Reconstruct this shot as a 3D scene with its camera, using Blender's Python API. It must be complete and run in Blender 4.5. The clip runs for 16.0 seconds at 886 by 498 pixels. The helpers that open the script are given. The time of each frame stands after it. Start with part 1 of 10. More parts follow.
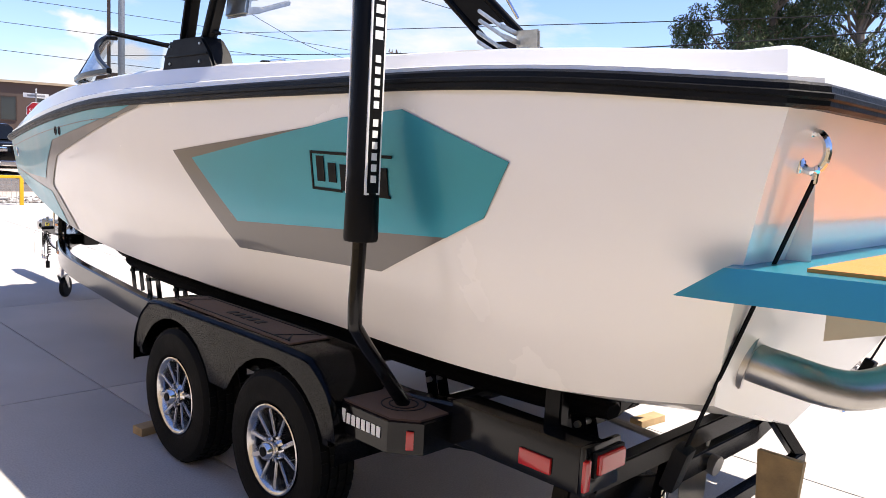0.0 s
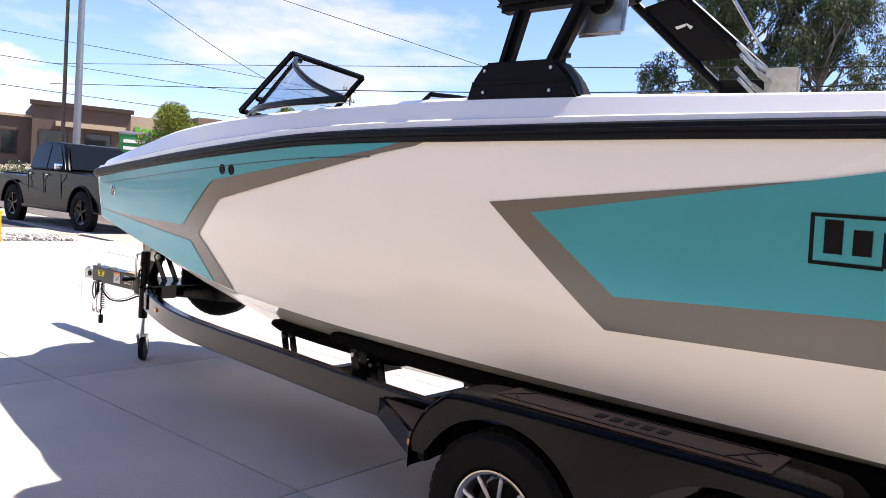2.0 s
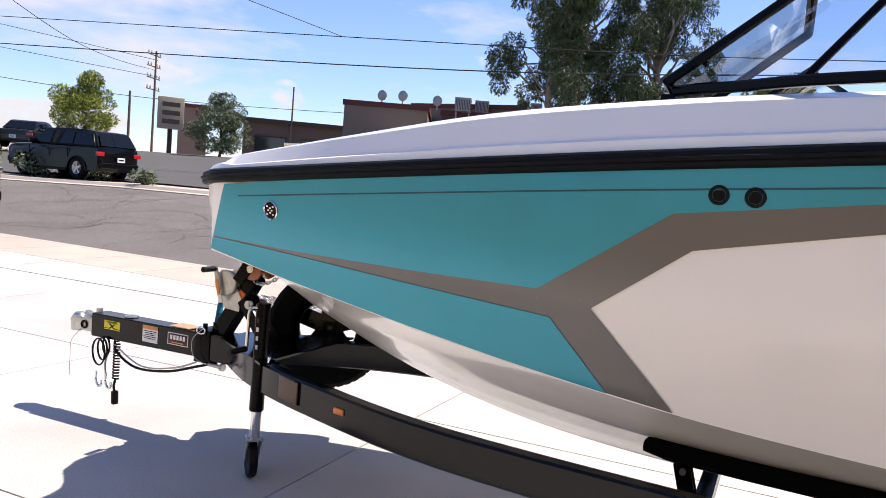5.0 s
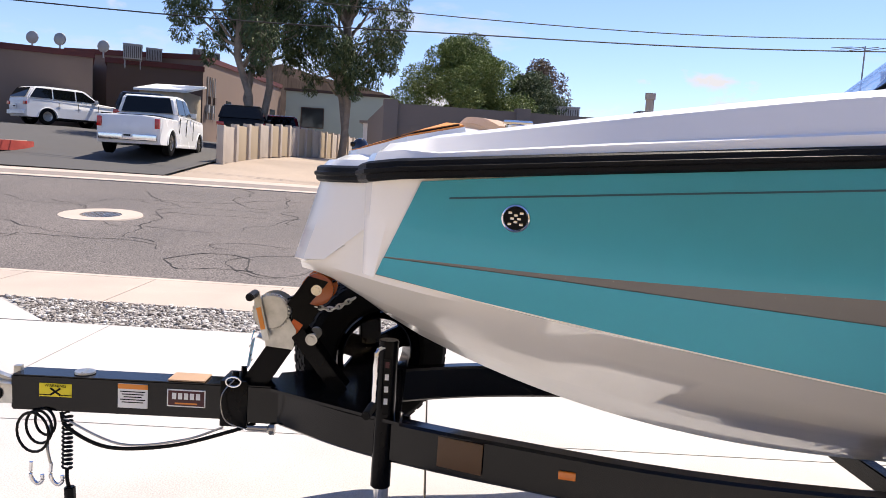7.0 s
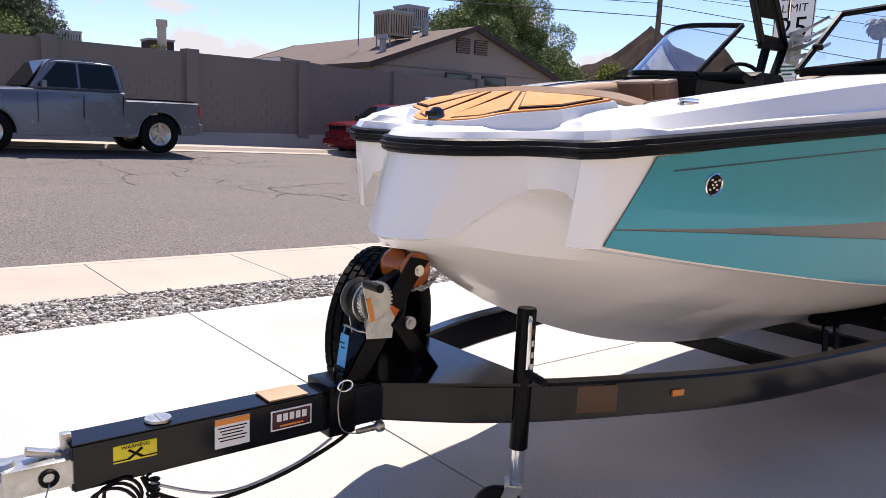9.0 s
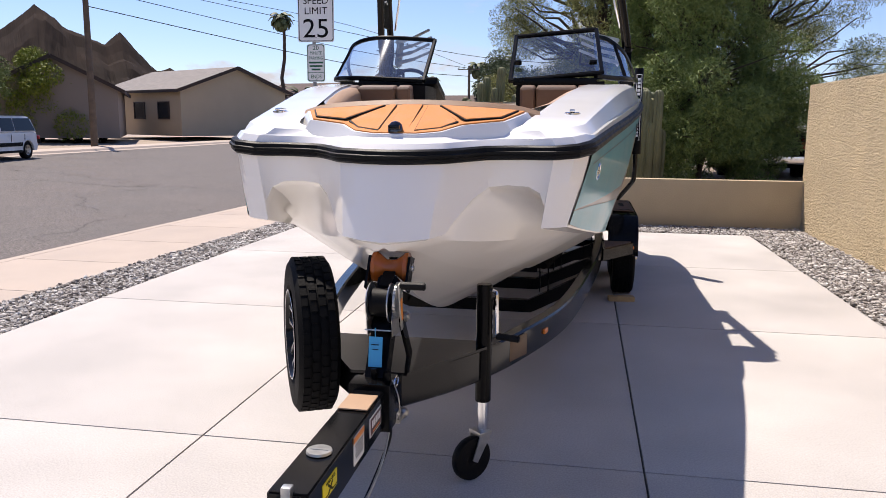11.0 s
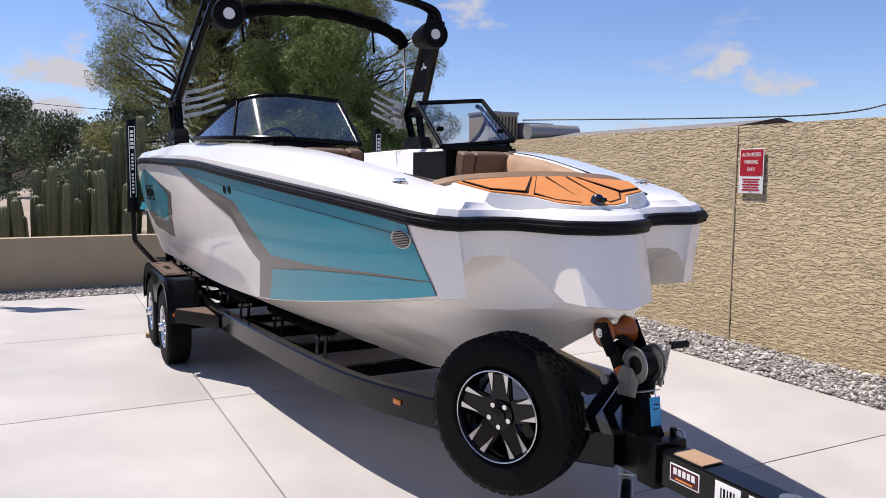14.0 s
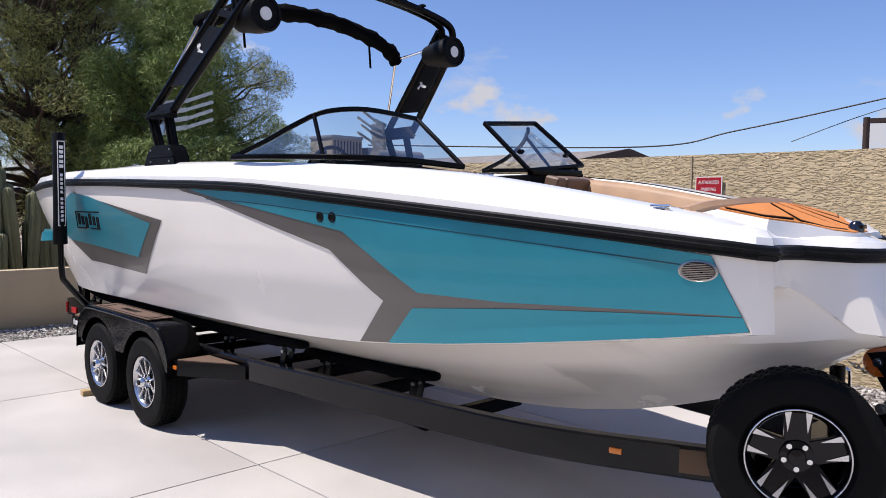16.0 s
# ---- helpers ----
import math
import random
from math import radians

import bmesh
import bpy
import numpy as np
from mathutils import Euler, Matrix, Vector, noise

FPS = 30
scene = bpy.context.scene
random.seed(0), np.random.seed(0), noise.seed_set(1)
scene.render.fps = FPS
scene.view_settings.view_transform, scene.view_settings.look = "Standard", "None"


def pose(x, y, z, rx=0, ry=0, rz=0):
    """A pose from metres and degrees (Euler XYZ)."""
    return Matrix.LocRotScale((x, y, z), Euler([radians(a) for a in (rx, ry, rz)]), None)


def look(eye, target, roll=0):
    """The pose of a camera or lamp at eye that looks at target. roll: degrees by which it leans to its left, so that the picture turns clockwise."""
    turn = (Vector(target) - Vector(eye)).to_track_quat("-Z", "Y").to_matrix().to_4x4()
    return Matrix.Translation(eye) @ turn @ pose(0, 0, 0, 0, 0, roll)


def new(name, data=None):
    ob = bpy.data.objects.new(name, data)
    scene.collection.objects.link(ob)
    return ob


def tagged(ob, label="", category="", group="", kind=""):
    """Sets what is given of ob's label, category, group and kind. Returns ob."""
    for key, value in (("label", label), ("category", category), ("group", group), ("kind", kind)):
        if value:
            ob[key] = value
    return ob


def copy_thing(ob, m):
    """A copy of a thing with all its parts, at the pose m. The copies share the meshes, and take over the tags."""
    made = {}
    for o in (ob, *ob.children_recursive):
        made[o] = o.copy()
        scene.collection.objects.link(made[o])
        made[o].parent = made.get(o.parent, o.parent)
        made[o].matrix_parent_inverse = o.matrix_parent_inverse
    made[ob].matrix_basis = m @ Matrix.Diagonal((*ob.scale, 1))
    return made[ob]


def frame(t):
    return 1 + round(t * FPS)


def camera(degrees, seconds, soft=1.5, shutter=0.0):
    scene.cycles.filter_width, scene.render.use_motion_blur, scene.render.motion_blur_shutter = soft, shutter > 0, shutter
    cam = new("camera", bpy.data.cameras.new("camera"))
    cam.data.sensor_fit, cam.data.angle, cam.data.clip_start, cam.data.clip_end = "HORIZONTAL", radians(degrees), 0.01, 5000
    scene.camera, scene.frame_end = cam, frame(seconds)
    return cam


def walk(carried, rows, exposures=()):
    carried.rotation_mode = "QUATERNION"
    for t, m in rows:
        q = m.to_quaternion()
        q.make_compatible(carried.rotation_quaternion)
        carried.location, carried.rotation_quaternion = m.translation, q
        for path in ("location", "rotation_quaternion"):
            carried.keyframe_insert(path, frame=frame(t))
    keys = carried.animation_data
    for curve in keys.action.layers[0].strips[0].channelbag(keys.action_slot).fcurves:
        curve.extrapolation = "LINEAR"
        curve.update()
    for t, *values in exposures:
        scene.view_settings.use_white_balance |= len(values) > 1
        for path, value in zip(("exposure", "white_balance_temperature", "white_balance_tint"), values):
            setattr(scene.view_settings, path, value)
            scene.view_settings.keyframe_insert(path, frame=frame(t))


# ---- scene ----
cam = camera(59.6, 16.0, 0.85)
PATH = [
    (0, (-3.055, -2.808, 1.612), (-1.647, -1.409, 1.366), 3.1),
    (0.5, (-3.285, -2.489, 1.594), (-1.864, -1.098, 1.38), 4.2),
    (1, (-3.46, -2.054, 1.59), (-2.016, -0.684, 1.396), 4.6),
    (1.5, (-3.668, -1.498, 1.603), (-2.185, -0.167, 1.427), 4.0),
    (2, (-3.706, -0.884, 1.563), (-2.172, 0.393, 1.426), 4.2),
    (2.5, (-3.798, -0.296, 1.568), (-2.202, 0.902, 1.439), 3.9),
    (3, (-3.817, 0.288, 1.583), (-2.171, 1.417, 1.454), 3.9),
    (3.5, (-3.759, 0.872, 1.612), (-2.07, 1.935, 1.474), 4.5),
    (4, (-3.725, 1.481, 1.603), (-1.998, 2.478, 1.448), 4.5),
    (4.5, (-3.65, 2.086, 1.556), (-1.877, 2.999, 1.404), 4.8),
    (4.7, (-3.599, 2.328, 1.578), (-1.809, 3.208, 1.425), 4.8),
    (6.8, (-3.266, 4.769, 1.526), (-1.277, 4.829, 1.324), 3.6),
    (7, (-3.143, 4.957, 1.563), (-1.154, 4.916, 1.351), 3.5),
    (7.5, (-2.945, 5.498, 1.56), (-0.986, 5.177, 1.311), 3.1),
    (8, (-2.782, 6.014, 1.559), (-0.899, 5.398, 1.278), 2.8),
    (8.5, (-2.567, 6.543, 1.559), (-0.824, 5.612, 1.252), 2.5),
    (9, (-2.379, 7.096, 1.6), (-0.839, 5.863, 1.275), 2.4),
    (9.5, (-2.032, 7.561, 1.59), (-0.754, 6.059, 1.259), 1.8),
    (10, (-1.67, 8.032, 1.633), (-0.705, 6.312, 1.303), 1.3),
    (10.2, (-1.518, 8.168, 1.651), (-0.685, 6.379, 1.324), 1.1),
    (12.3, (0.62, 8.653, 1.659), (0.332, 6.701, 1.334), 0.2),
    (12.5, (0.837, 8.64, 1.685), (0.465, 6.701, 1.366), 0.2),
    (13, (1.32, 8.49, 1.67), (0.743, 6.597, 1.383), 0.2),
    (13.5, (1.805, 8.297, 1.696), (1.046, 6.462, 1.458), 0.2),
    (14, (2.236, 8.057, 1.744), (1.323, 6.288, 1.548), 0.5),
    (14.5, (2.591, 7.677, 1.737), (1.553, 5.974, 1.583), 0.7),
    (15, (2.964, 7.291, 1.731), (1.812, 5.661, 1.597), 0.7),
    (15.5, (3.305, 6.859, 1.705), (2.03, 5.324, 1.578), 0.7),
    (16, (3.739, 6.428, 1.72), (2.341, 5.002, 1.596), 0.7),
]
walk(cam, [(t, look(eye, target, roll)) for t, eye, target, roll in PATH], exposures=[(0.0, 1.3, 7050, 13), (3.0, 1.35, 7000, 13), (4.6, 1.1, 6950, 13), (7.0, 1.0, 7050, 13), (10.0, 0.88, 7050, 15), (12.5, 0.52, 6800, 14), (16.0, 0.53, 6550, 13)])

# ---- world, sun, exposure ----
SUN_DIR = Vector((0.386, -0.37, 1.0)).normalized()      # towards the sun
world = bpy.data.worlds.new("sky")
scene.world = world
world.use_nodes = True
wn, wl = world.node_tree.nodes, world.node_tree.links
wn.clear()
sky = wn.new("ShaderNodeTexSky")
sky.sky_type, sky.sun_disc = 'NISHITA', False
sky.sun_elevation = math.asin(SUN_DIR.z)
sky.sun_rotation = math.atan2(SUN_DIR.x, SUN_DIR.y)
sky.altitude, sky.air_density, sky.dust_density, sky.ozone_density = 350, 1.0, 0.15, 3.0
w_co = wn.new("ShaderNodeTexCoord")
w_map = wn.new("ShaderNodeMapping")
w_map.inputs["Scale"].default_value = (1.0, 1.0, 3.2)
w_noise = wn.new("ShaderNodeTexNoise")
w_noise.inputs["Scale"].default_value, w_noise.inputs["Detail"].default_value = 3.1, 9
w_noise.inputs["Roughness"].default_value = 0.58
w_ramp = wn.new("ShaderNodeValToRGB")
w_ramp.color_ramp.elements[0].position, w_ramp.color_ramp.elements[1].position = 0.56, 0.74
w_mix = wn.new("ShaderNodeMix")
w_mix.data_type = 'RGBA'
w_mix.inputs[7].default_value = (5.05, 5.2, 5.75, 1)
w_bg = wn.new("ShaderNodeBackground")
w_bg.inputs["Strength"].default_value = 0.082
w_out = wn.new("ShaderNodeOutputWorld")
wl.new(w_co.outputs["Generated"], w_map.inputs["Vector"])
wl.new(w_map.outputs["Vector"], w_noise.inputs["Vector"])
w_dot = wn.new("ShaderNodeVectorMath")
w_dot.operation = 'DOT_PRODUCT'
w_dot.inputs[1].default_value = (0.55, 0.83, 0.05)
w_lean = wn.new("ShaderNodeMapRange")
w_lean.inputs[1].default_value, w_lean.inputs[2].default_value, w_lean.inputs[3].default_value, w_lean.inputs[4].default_value = 0.2, 1.0, -0.02, 0.085
w_add = wn.new("ShaderNodeMath")
w_blue = wn.new("ShaderNodeMix")
w_blue.data_type, w_blue.blend_type = 'RGBA', 'MULTIPLY'
w_blue.inputs[0].default_value = 1.0
w_blue.inputs[7].default_value = (0.88, 0.95, 1.22, 1)
wl.new(w_co.outputs["Generated"], w_dot.inputs[0])
wl.new(w_dot.outputs["Value"], w_lean.inputs[0])
wl.new(w_noise.outputs["Fac"], w_add.inputs[0])
wl.new(w_lean.outputs[0], w_add.inputs[1])
wl.new(w_add.outputs[0], w_ramp.inputs["Fac"])
# low cumulus puffs near the horizon
c_map = wn.new("ShaderNodeMapping")
c_map.inputs["Scale"].default_value = (1.0, 1.0, 2.0)
c_noise = wn.new("ShaderNodeTexNoise")
c_noise.inputs["Scale"].default_value, c_noise.inputs["Detail"].default_value, c_noise.inputs["Roughness"].default_value = 6.5, 7, 0.52
c_sep = wn.new("ShaderNodeSeparateXYZ")
c_low = wn.new("ShaderNodeMapRange")
c_low.inputs[1].default_value, c_low.inputs[2].default_value, c_low.inputs[3].default_value, c_low.inputs[4].default_value = 0.03, 0.24, 0.07, -0.16
c_sum = wn.new("ShaderNodeMath")
c_ramp = wn.new("ShaderNodeMapRange")
c_ramp.inputs[1].default_value, c_ramp.inputs[2].default_value = 0.575, 0.635
c_max = wn.new("ShaderNodeMath")
c_max.operation = 'MAXIMUM'
wl.new(w_co.outputs["Generated"], c_map.inputs["Vector"])
wl.new(c_map.outputs["Vector"], c_noise.inputs["Vector"])
wl.new(w_co.outputs["Generated"], c_sep.inputs[0])
wl.new(c_sep.outputs["Z"], c_low.inputs[0])
wl.new(c_noise.outputs["Fac"], c_sum.inputs[0])
wl.new(c_low.outputs[0], c_sum.inputs[1])
wl.new(c_sum.outputs[0], c_ramp.inputs[0])
wl.new(w_ramp.outputs["Color"], c_max.inputs[0])
wl.new(c_ramp.outputs[0], c_max.inputs[1])
wl.new(c_max.outputs[0], w_mix.inputs[0])
wl.new(sky.outputs["Color"], w_blue.inputs[6])
wl.new(w_blue.outputs[2], w_mix.inputs[6])
wl.new(w_mix.outputs[2], w_bg.inputs["Color"])
wl.new(w_bg.outputs["Background"], w_out.inputs["Surface"])

sun_data = bpy.data.lights.new("sun", 'SUN')
sun_data.energy, sun_data.angle, sun_data.color = 4.1, radians(0.53), (1.0, 0.95, 0.88)
sun = new("sun", sun_data)
sun.matrix_world = look(SUN_DIR * 50, (0, 0, 0))


# ---- materials ----
def mat(name, colour, rough=0.5, metal=0.0, coat=0.0, var=0.0, scale=5.0, bump=0.0, bump_scale=60.0,
        second=None, spec=0.5, per_object=0.0, alpha=1.0, transmission=0.0, ior=1.45, coat_rough=0.03, fine=0.0):
    """A principled surface: large and fine variation of colour and roughness, and relief."""
    m = bpy.data.materials.new(name)
    m.use_nodes = True
    n, l = m.node_tree.nodes, m.node_tree.links
    b = n["Principled BSDF"]
    b.inputs["Base Color"].default_value = (*colour, 1)
    b.inputs["Roughness"].default_value = rough
    b.inputs["Metallic"].default_value = metal
    b.inputs["Coat Weight"].default_value = coat
    b.inputs["Coat Roughness"].default_value = coat_rough
    b.inputs["Specular IOR Level"].default_value = spec
    b.inputs["Transmission Weight"].default_value = transmission
    b.inputs["IOR"].default_value = ior
    b.inputs["Alpha"].default_value = alpha
    if var or second or bump or per_object:
        co = n.new("ShaderNodeTexCoord")
        big = n.new("ShaderNodeTexNoise")
        big.inputs["Scale"].default_value, big.inputs["Detail"].default_value = scale, 6
        l.new(co.outputs["Object"], big.inputs["Vector"])
        small = n.new("ShaderNodeTexNoise")
        small.inputs["Scale"].default_value, small.inputs["Detail"].default_value = bump_scale, 5
        l.new(co.outputs["Object"], small.inputs["Vector"])
        ramp = n.new("ShaderNodeMapRange")
        ramp.inputs[1].default_value, ramp.inputs[2].default_value = 0.3, 0.7
        l.new(big.outputs["Fac"], ramp.inputs[0])
        mix = n.new("ShaderNodeMix")
        mix.data_type = 'RGBA'
        lo = second or tuple(c * (1 - var) for c in colour)
        hi = colour if second else tuple(min(1, c * (1 + var * 0.6)) for c in colour)
        mix.inputs[6].default_value, mix.inputs[7].default_value = (*lo, 1), (*hi, 1)
        l.new(ramp.outputs[0], mix.inputs[0])
        last = mix.outputs[2]
        if fine:
            fm = n.new("ShaderNodeMix")
            fm.data_type, fm.blend_type = 'RGBA', 'MULTIPLY'
            fm.inputs[0].default_value = 1.0
            fr = n.new("ShaderNodeMapRange")
            fr.inputs[1].default_value, fr.inputs[2].default_value = 0.3, 0.7
            fr.inputs[3].default_value, fr.inputs[4].default_value = 1 - fine, 1 + fine
            l.new(small.outputs["Fac"], fr.inputs[0])
            l.new(last, fm.inputs[6])
            l.new(fr.outputs[0], fm.inputs[7])
            last = fm.outputs[2]
        if per_object:
            info = n.new("ShaderNodeObjectInfo")
            om = n.new("ShaderNodeMix")
            om.data_type, om.blend_type = 'RGBA', 'MULTIPLY'
            om.inputs[0].default_value = 1.0
            orr = n.new("ShaderNodeMapRange")
            orr.inputs[3].default_value, orr.inputs[4].default_value = 1 - per_object, 1 + per_object
            l.new(info.outputs["Random"], orr.inputs[0])
            l.new(last, om.inputs[6])
            l.new(orr.outputs[0], om.inputs[7])
            last = om.outputs[2]
        l.new(last, b.inputs["Base Color"])
        rr = n.new("ShaderNodeMapRange")
        rr.inputs[1].default_value, rr.inputs[2].default_value = 0.3, 0.7
        rr.inputs[3].default_value, rr.inputs[4].default_value = rough * 0.88, min(1, rough * 1.12)
        l.new(big.outputs["Fac"], rr.inputs[0])
        l.new(rr.outputs[0], b.inputs["Roughness"])
        if bump:
            bp = n.new("ShaderNodeBump")
            bp.inputs["Strength"].default_value, bp.inputs["Distance"].default_value = bump, 0.01
            l.new(small.outputs["Fac"], bp.inputs["Height"])
            l.new(bp.outputs["Normal"], b.inputs["Normal"])
    return m


GELCOAT = mat("white_gelcoat", (0.93, 0.885, 0.81), 0.25, coat=0.5, var=0.02, scale=1.5)
DECKCOAT = mat("deck_gelcoat", (0.86, 0.845, 0.815), 0.2, coat=0.5, var=0.02, scale=2)
TEAL = mat("teal_metallic", (0.03, 0.31, 0.41), 0.36, metal=0.55, coat=0.35, var=0.06, scale=3, bump=0.03, bump_scale=900, fine=0.16)
TEAL_DARK = mat("dark_teal", (0.01, 0.07, 0.10), 0.3, metal=0.2, coat=0.35, var=0.05)
GREY = mat("grey_metallic", (0.15, 0.142, 0.135), 0.36, metal=0.6, coat=0.4, var=0.05, scale=3, bump_scale=900, fine=0.1)
BLACK = mat("black_powder_coat", (0.003, 0.003, 0.0034), 0.22, coat=0.0, spec=0.12, var=0.2, scale=6)
GLOSS_BLACK = mat("gloss_black_paint", (0.004, 0.004, 0.0046), 0.13, coat=0.0, spec=0.32, var=0.2, scale=3)
MATT_BLACK = mat("matt_black", (0.004, 0.004, 0.0044), 0.5, spec=0.14, var=0.25, scale=9, bump=0.15, bump_scale=300)
RUBBER = mat("black_rubber", (0.006, 0.006, 0.006), 0.45, spec=0.18, var=0.3, scale=14, bump=0.2, bump_scale=160)
TYRE = mat("tyre_rubber", (0.0048, 0.0047, 0.0046), 0.7, spec=0.14, var=0.3, scale=8, bump=0.2, bump_scale=120)
CHROME = mat("chrome", (0.75, 0.75, 0.76), 0.12, metal=1.0, var=0.08, scale=20)
DARK_CHROME = mat("dark_chrome", (0.10, 0.10, 0.105), 0.15, metal=1.0, var=0.1, scale=20)
ALLOY = mat("machined_alloy", (0.62, 0.62, 0.63), 0.25, metal=1.0, var=0.08, scale=20)
STEEL = mat("brushed_steel", (0.46, 0.44, 0.41), 0.33, metal=1.0, var=0.15, scale=10, bump=0.08, bump_scale=300)
ZINC = mat("zinc_plate", (0.50, 0.50, 0.48), 0.32, metal=0.9, var=0.2, scale=25)
CARPET = mat("black_bunk_carpet", (0.004, 0.004, 0.0045), 0.95, spec=0.06, var=0.3, scale=30, bump=0.5, bump_scale=400)
PAD_BROWN = mat("brown_step_pad", (0.125, 0.078, 0.055), 0.85, var=0.2, scale=20, bump=0.3, bump_scale=300)
PAD_ORANGE = mat("orange_foam_pad", (0.62, 0.225, 0.06), 0.75, var=0.06, scale=12, bump=0.25, bump_scale=500)
VINYL = mat("tan_vinyl", (0.40, 0.255, 0.155), 0.5, var=0.1, scale=8, bump=0.15, bump_scale=220)
VINYL_DARK = mat("brown_vinyl", (0.14, 0.085, 0.055), 0.5, var=0.12, scale=8, bump=0.15, bump_scale=220)
CREAM = mat("cream_vinyl", (0.62, 0.52, 0.40), 0.5, var=0.06, scale=8, bump=0.1, bump_scale=220)


def glass_mat(name, tint, gloss):
    """Thin sheet glass: a tinted clear sheet with a mirror coat that grows towards grazing views."""
    m = bpy.data.materials.new(name)
    m.use_nodes = True
    n, l = m.node_tree.nodes, m.node_tree.links
    clear, shine, mix, facing, gain = (n.new("ShaderNode" + k) for k in ("BsdfTransparent", "BsdfGlossy", "MixShader", "LayerWeight", "Math"))
    clear.inputs["Color"].default_value = (*tint, 1)
    shine.inputs["Color"].default_value = (0.95, 0.97, 1.0, 1)
    shine.inputs["Roughness"].default_value = 0.03
    steep = n.new("ShaderNodeMath")
    steep.operation = 'POWER'
    steep.inputs[1].default_value = 3.0
    gain.operation, gain.use_clamp = 'MULTIPLY_ADD', True
    gain.inputs[1].default_value, gain.inputs[2].default_value = 0.8, gloss
    l.new(facing.outputs["Facing"], steep.inputs[0])
    l.new(steep.outputs[0], gain.inputs[0])
    l.new(gain.outputs[0], mix.inputs[0])
    l.new(clear.outputs[0], mix.inputs[1])
    l.new(shine.outputs[0], mix.inputs[2])
    l.new(mix.outputs[0], n["Material Output"].inputs["Surface"])
    return m


GLASS = glass_mat("tinted_glass", (0.78, 0.82, 0.84), 0.10)
CAR_GLASS = mat("car_glass", (0.004, 0.005, 0.006), 0.04, spec=0.35)
AMBER = mat("amber_lens", (0.75, 0.20, 0.02), 0.18, coat=0.5)
AMBER_ROLLER = mat("amber_polyurethane", (0.42, 0.10, 0.015), 0.25, coat=0.4, transmission=0.15, var=0.1)
RED_LENS = mat("red_lens", (0.45, 0.012, 0.012), 0.15, coat=0.6)
ORANGE_REFLECTOR = mat("orange_reflector", (0.70, 0.13, 0.02), 0.35)
BROWN_REFLECTOR = mat("brown_reflector", (0.10, 0.05, 0.02), 0.4)
WHITE_PAINT = mat("white_sign", (0.78, 0.78, 0.76), 0.4, var=0.04)
YELLOW_LABEL = mat("yellow_label", (0.75, 0.62, 0.02), 0.4)
ORANGE_LABEL = mat("orange_label", (0.80, 0.27, 0.04), 0.4)
RED_LABEL = mat("red_label", (0.06, 0.006, 0.01), 0.35)
BLUE_TAG = mat("blue_tag", (0.03, 0.33, 0.62), 0.4)
INK = mat("black_ink", (0.006, 0.006, 0.006), 0.5, spec=0.12)
WOOD = mat("weathered_wood", (0.42, 0.29, 0.15), 0.8, var=0.25, scale=14, bump=0.3, bump_scale=60)
CONCRETE = mat("driveway_concrete", (0.455, 0.432, 0.412), 0.85, var=0.17, scale=0.9, bump=0.25, bump_scale=110, per_object=0.05, fine=0.15)
SIDEWALK = mat("sidewalk_concrete", (0.42, 0.352, 0.30), 0.9, var=0.10, scale=1.2, bump=0.15, bump_scale=90, per_object=0.05, fine=0.07)
GAP = mat("joint_dirt", (0.10, 0.085, 0.07), 0.95, var=0.2, scale=10)
ASPHALT = mat("worn_asphalt", (0.128, 0.113, 0.106), 0.9, var=0.2, scale=0.5, bump=0.9, bump_scale=44, fine=0.75)
CRACK = mat("crack_filler", (0.03, 0.027, 0.026), 0.85)
DIRT = mat("desert_dirt", (0.34, 0.275, 0.22), 0.95, var=0.18, scale=0.4, bump=0.4, bump_scale=25, fine=0.15)
STONE = mat("grey_gravel", (0.33, 0.315, 0.30), 0.85, var=0.1, scale=20)


def stucco_mat():
    """Yellow stucco dragged into short level ridges."""
    m = mat("yellow_stucco", (0.60, 0.475, 0.30), 0.9, var=0.10, scale=1.3, bump=0.1, bump_scale=220, fine=0.06)
    n, l = m.node_tree.nodes, m.node_tree.links
    b = n["Principled BSDF"]
    co = n.new("ShaderNodeTexCoord")
    mp = n.new("ShaderNodeMapping")
    mp.inputs["Scale"].default_value = (1.0, 11.0, 40.0)
    rough = n.new("ShaderNodeTexNoise")
    rough.inputs["Scale"].default_value, rough.inputs["Detail"].default_value, rough.inputs["Roughness"].default_value = 1.0, 3.0, 0.5
    rough.inputs["Distortion"].default_value = 0.9
    cut = n.new("ShaderNodeMapRange")
    cut.interpolation_type = 'SMOOTHSTEP'
    cut.inputs[1].default_value, cut.inputs[2].default_value = 0.40, 0.60
    bp = n.new("ShaderNodeBump")
    bp.inputs["Strength"].default_value, bp.inputs["Distance"].default_value = 1.0, 0.022
    l.new(co.outputs["Object"], mp.inputs["Vector"])
    l.new(mp.outputs["Vector"], rough.inputs["Vector"])
    l.new(rough.outputs["Fac"], cut.inputs[0])
    l.new(cut.outputs[0], bp.inputs["Height"])
    l.new(bp.outputs["Normal"], b.inputs["Normal"])
    return m


STUCCO = stucco_mat()
LOW_STUCCO = mat("tan_stucco", (0.44, 0.355, 0.235), 0.9, var=0.08, scale=1.5, bump=0.35, bump_scale=70)
BLOCK = mat("grey_block_wall", (0.165, 0.14, 0.125), 0.9, var=0.10, scale=0.6, bump=0.2, bump_scale=30)


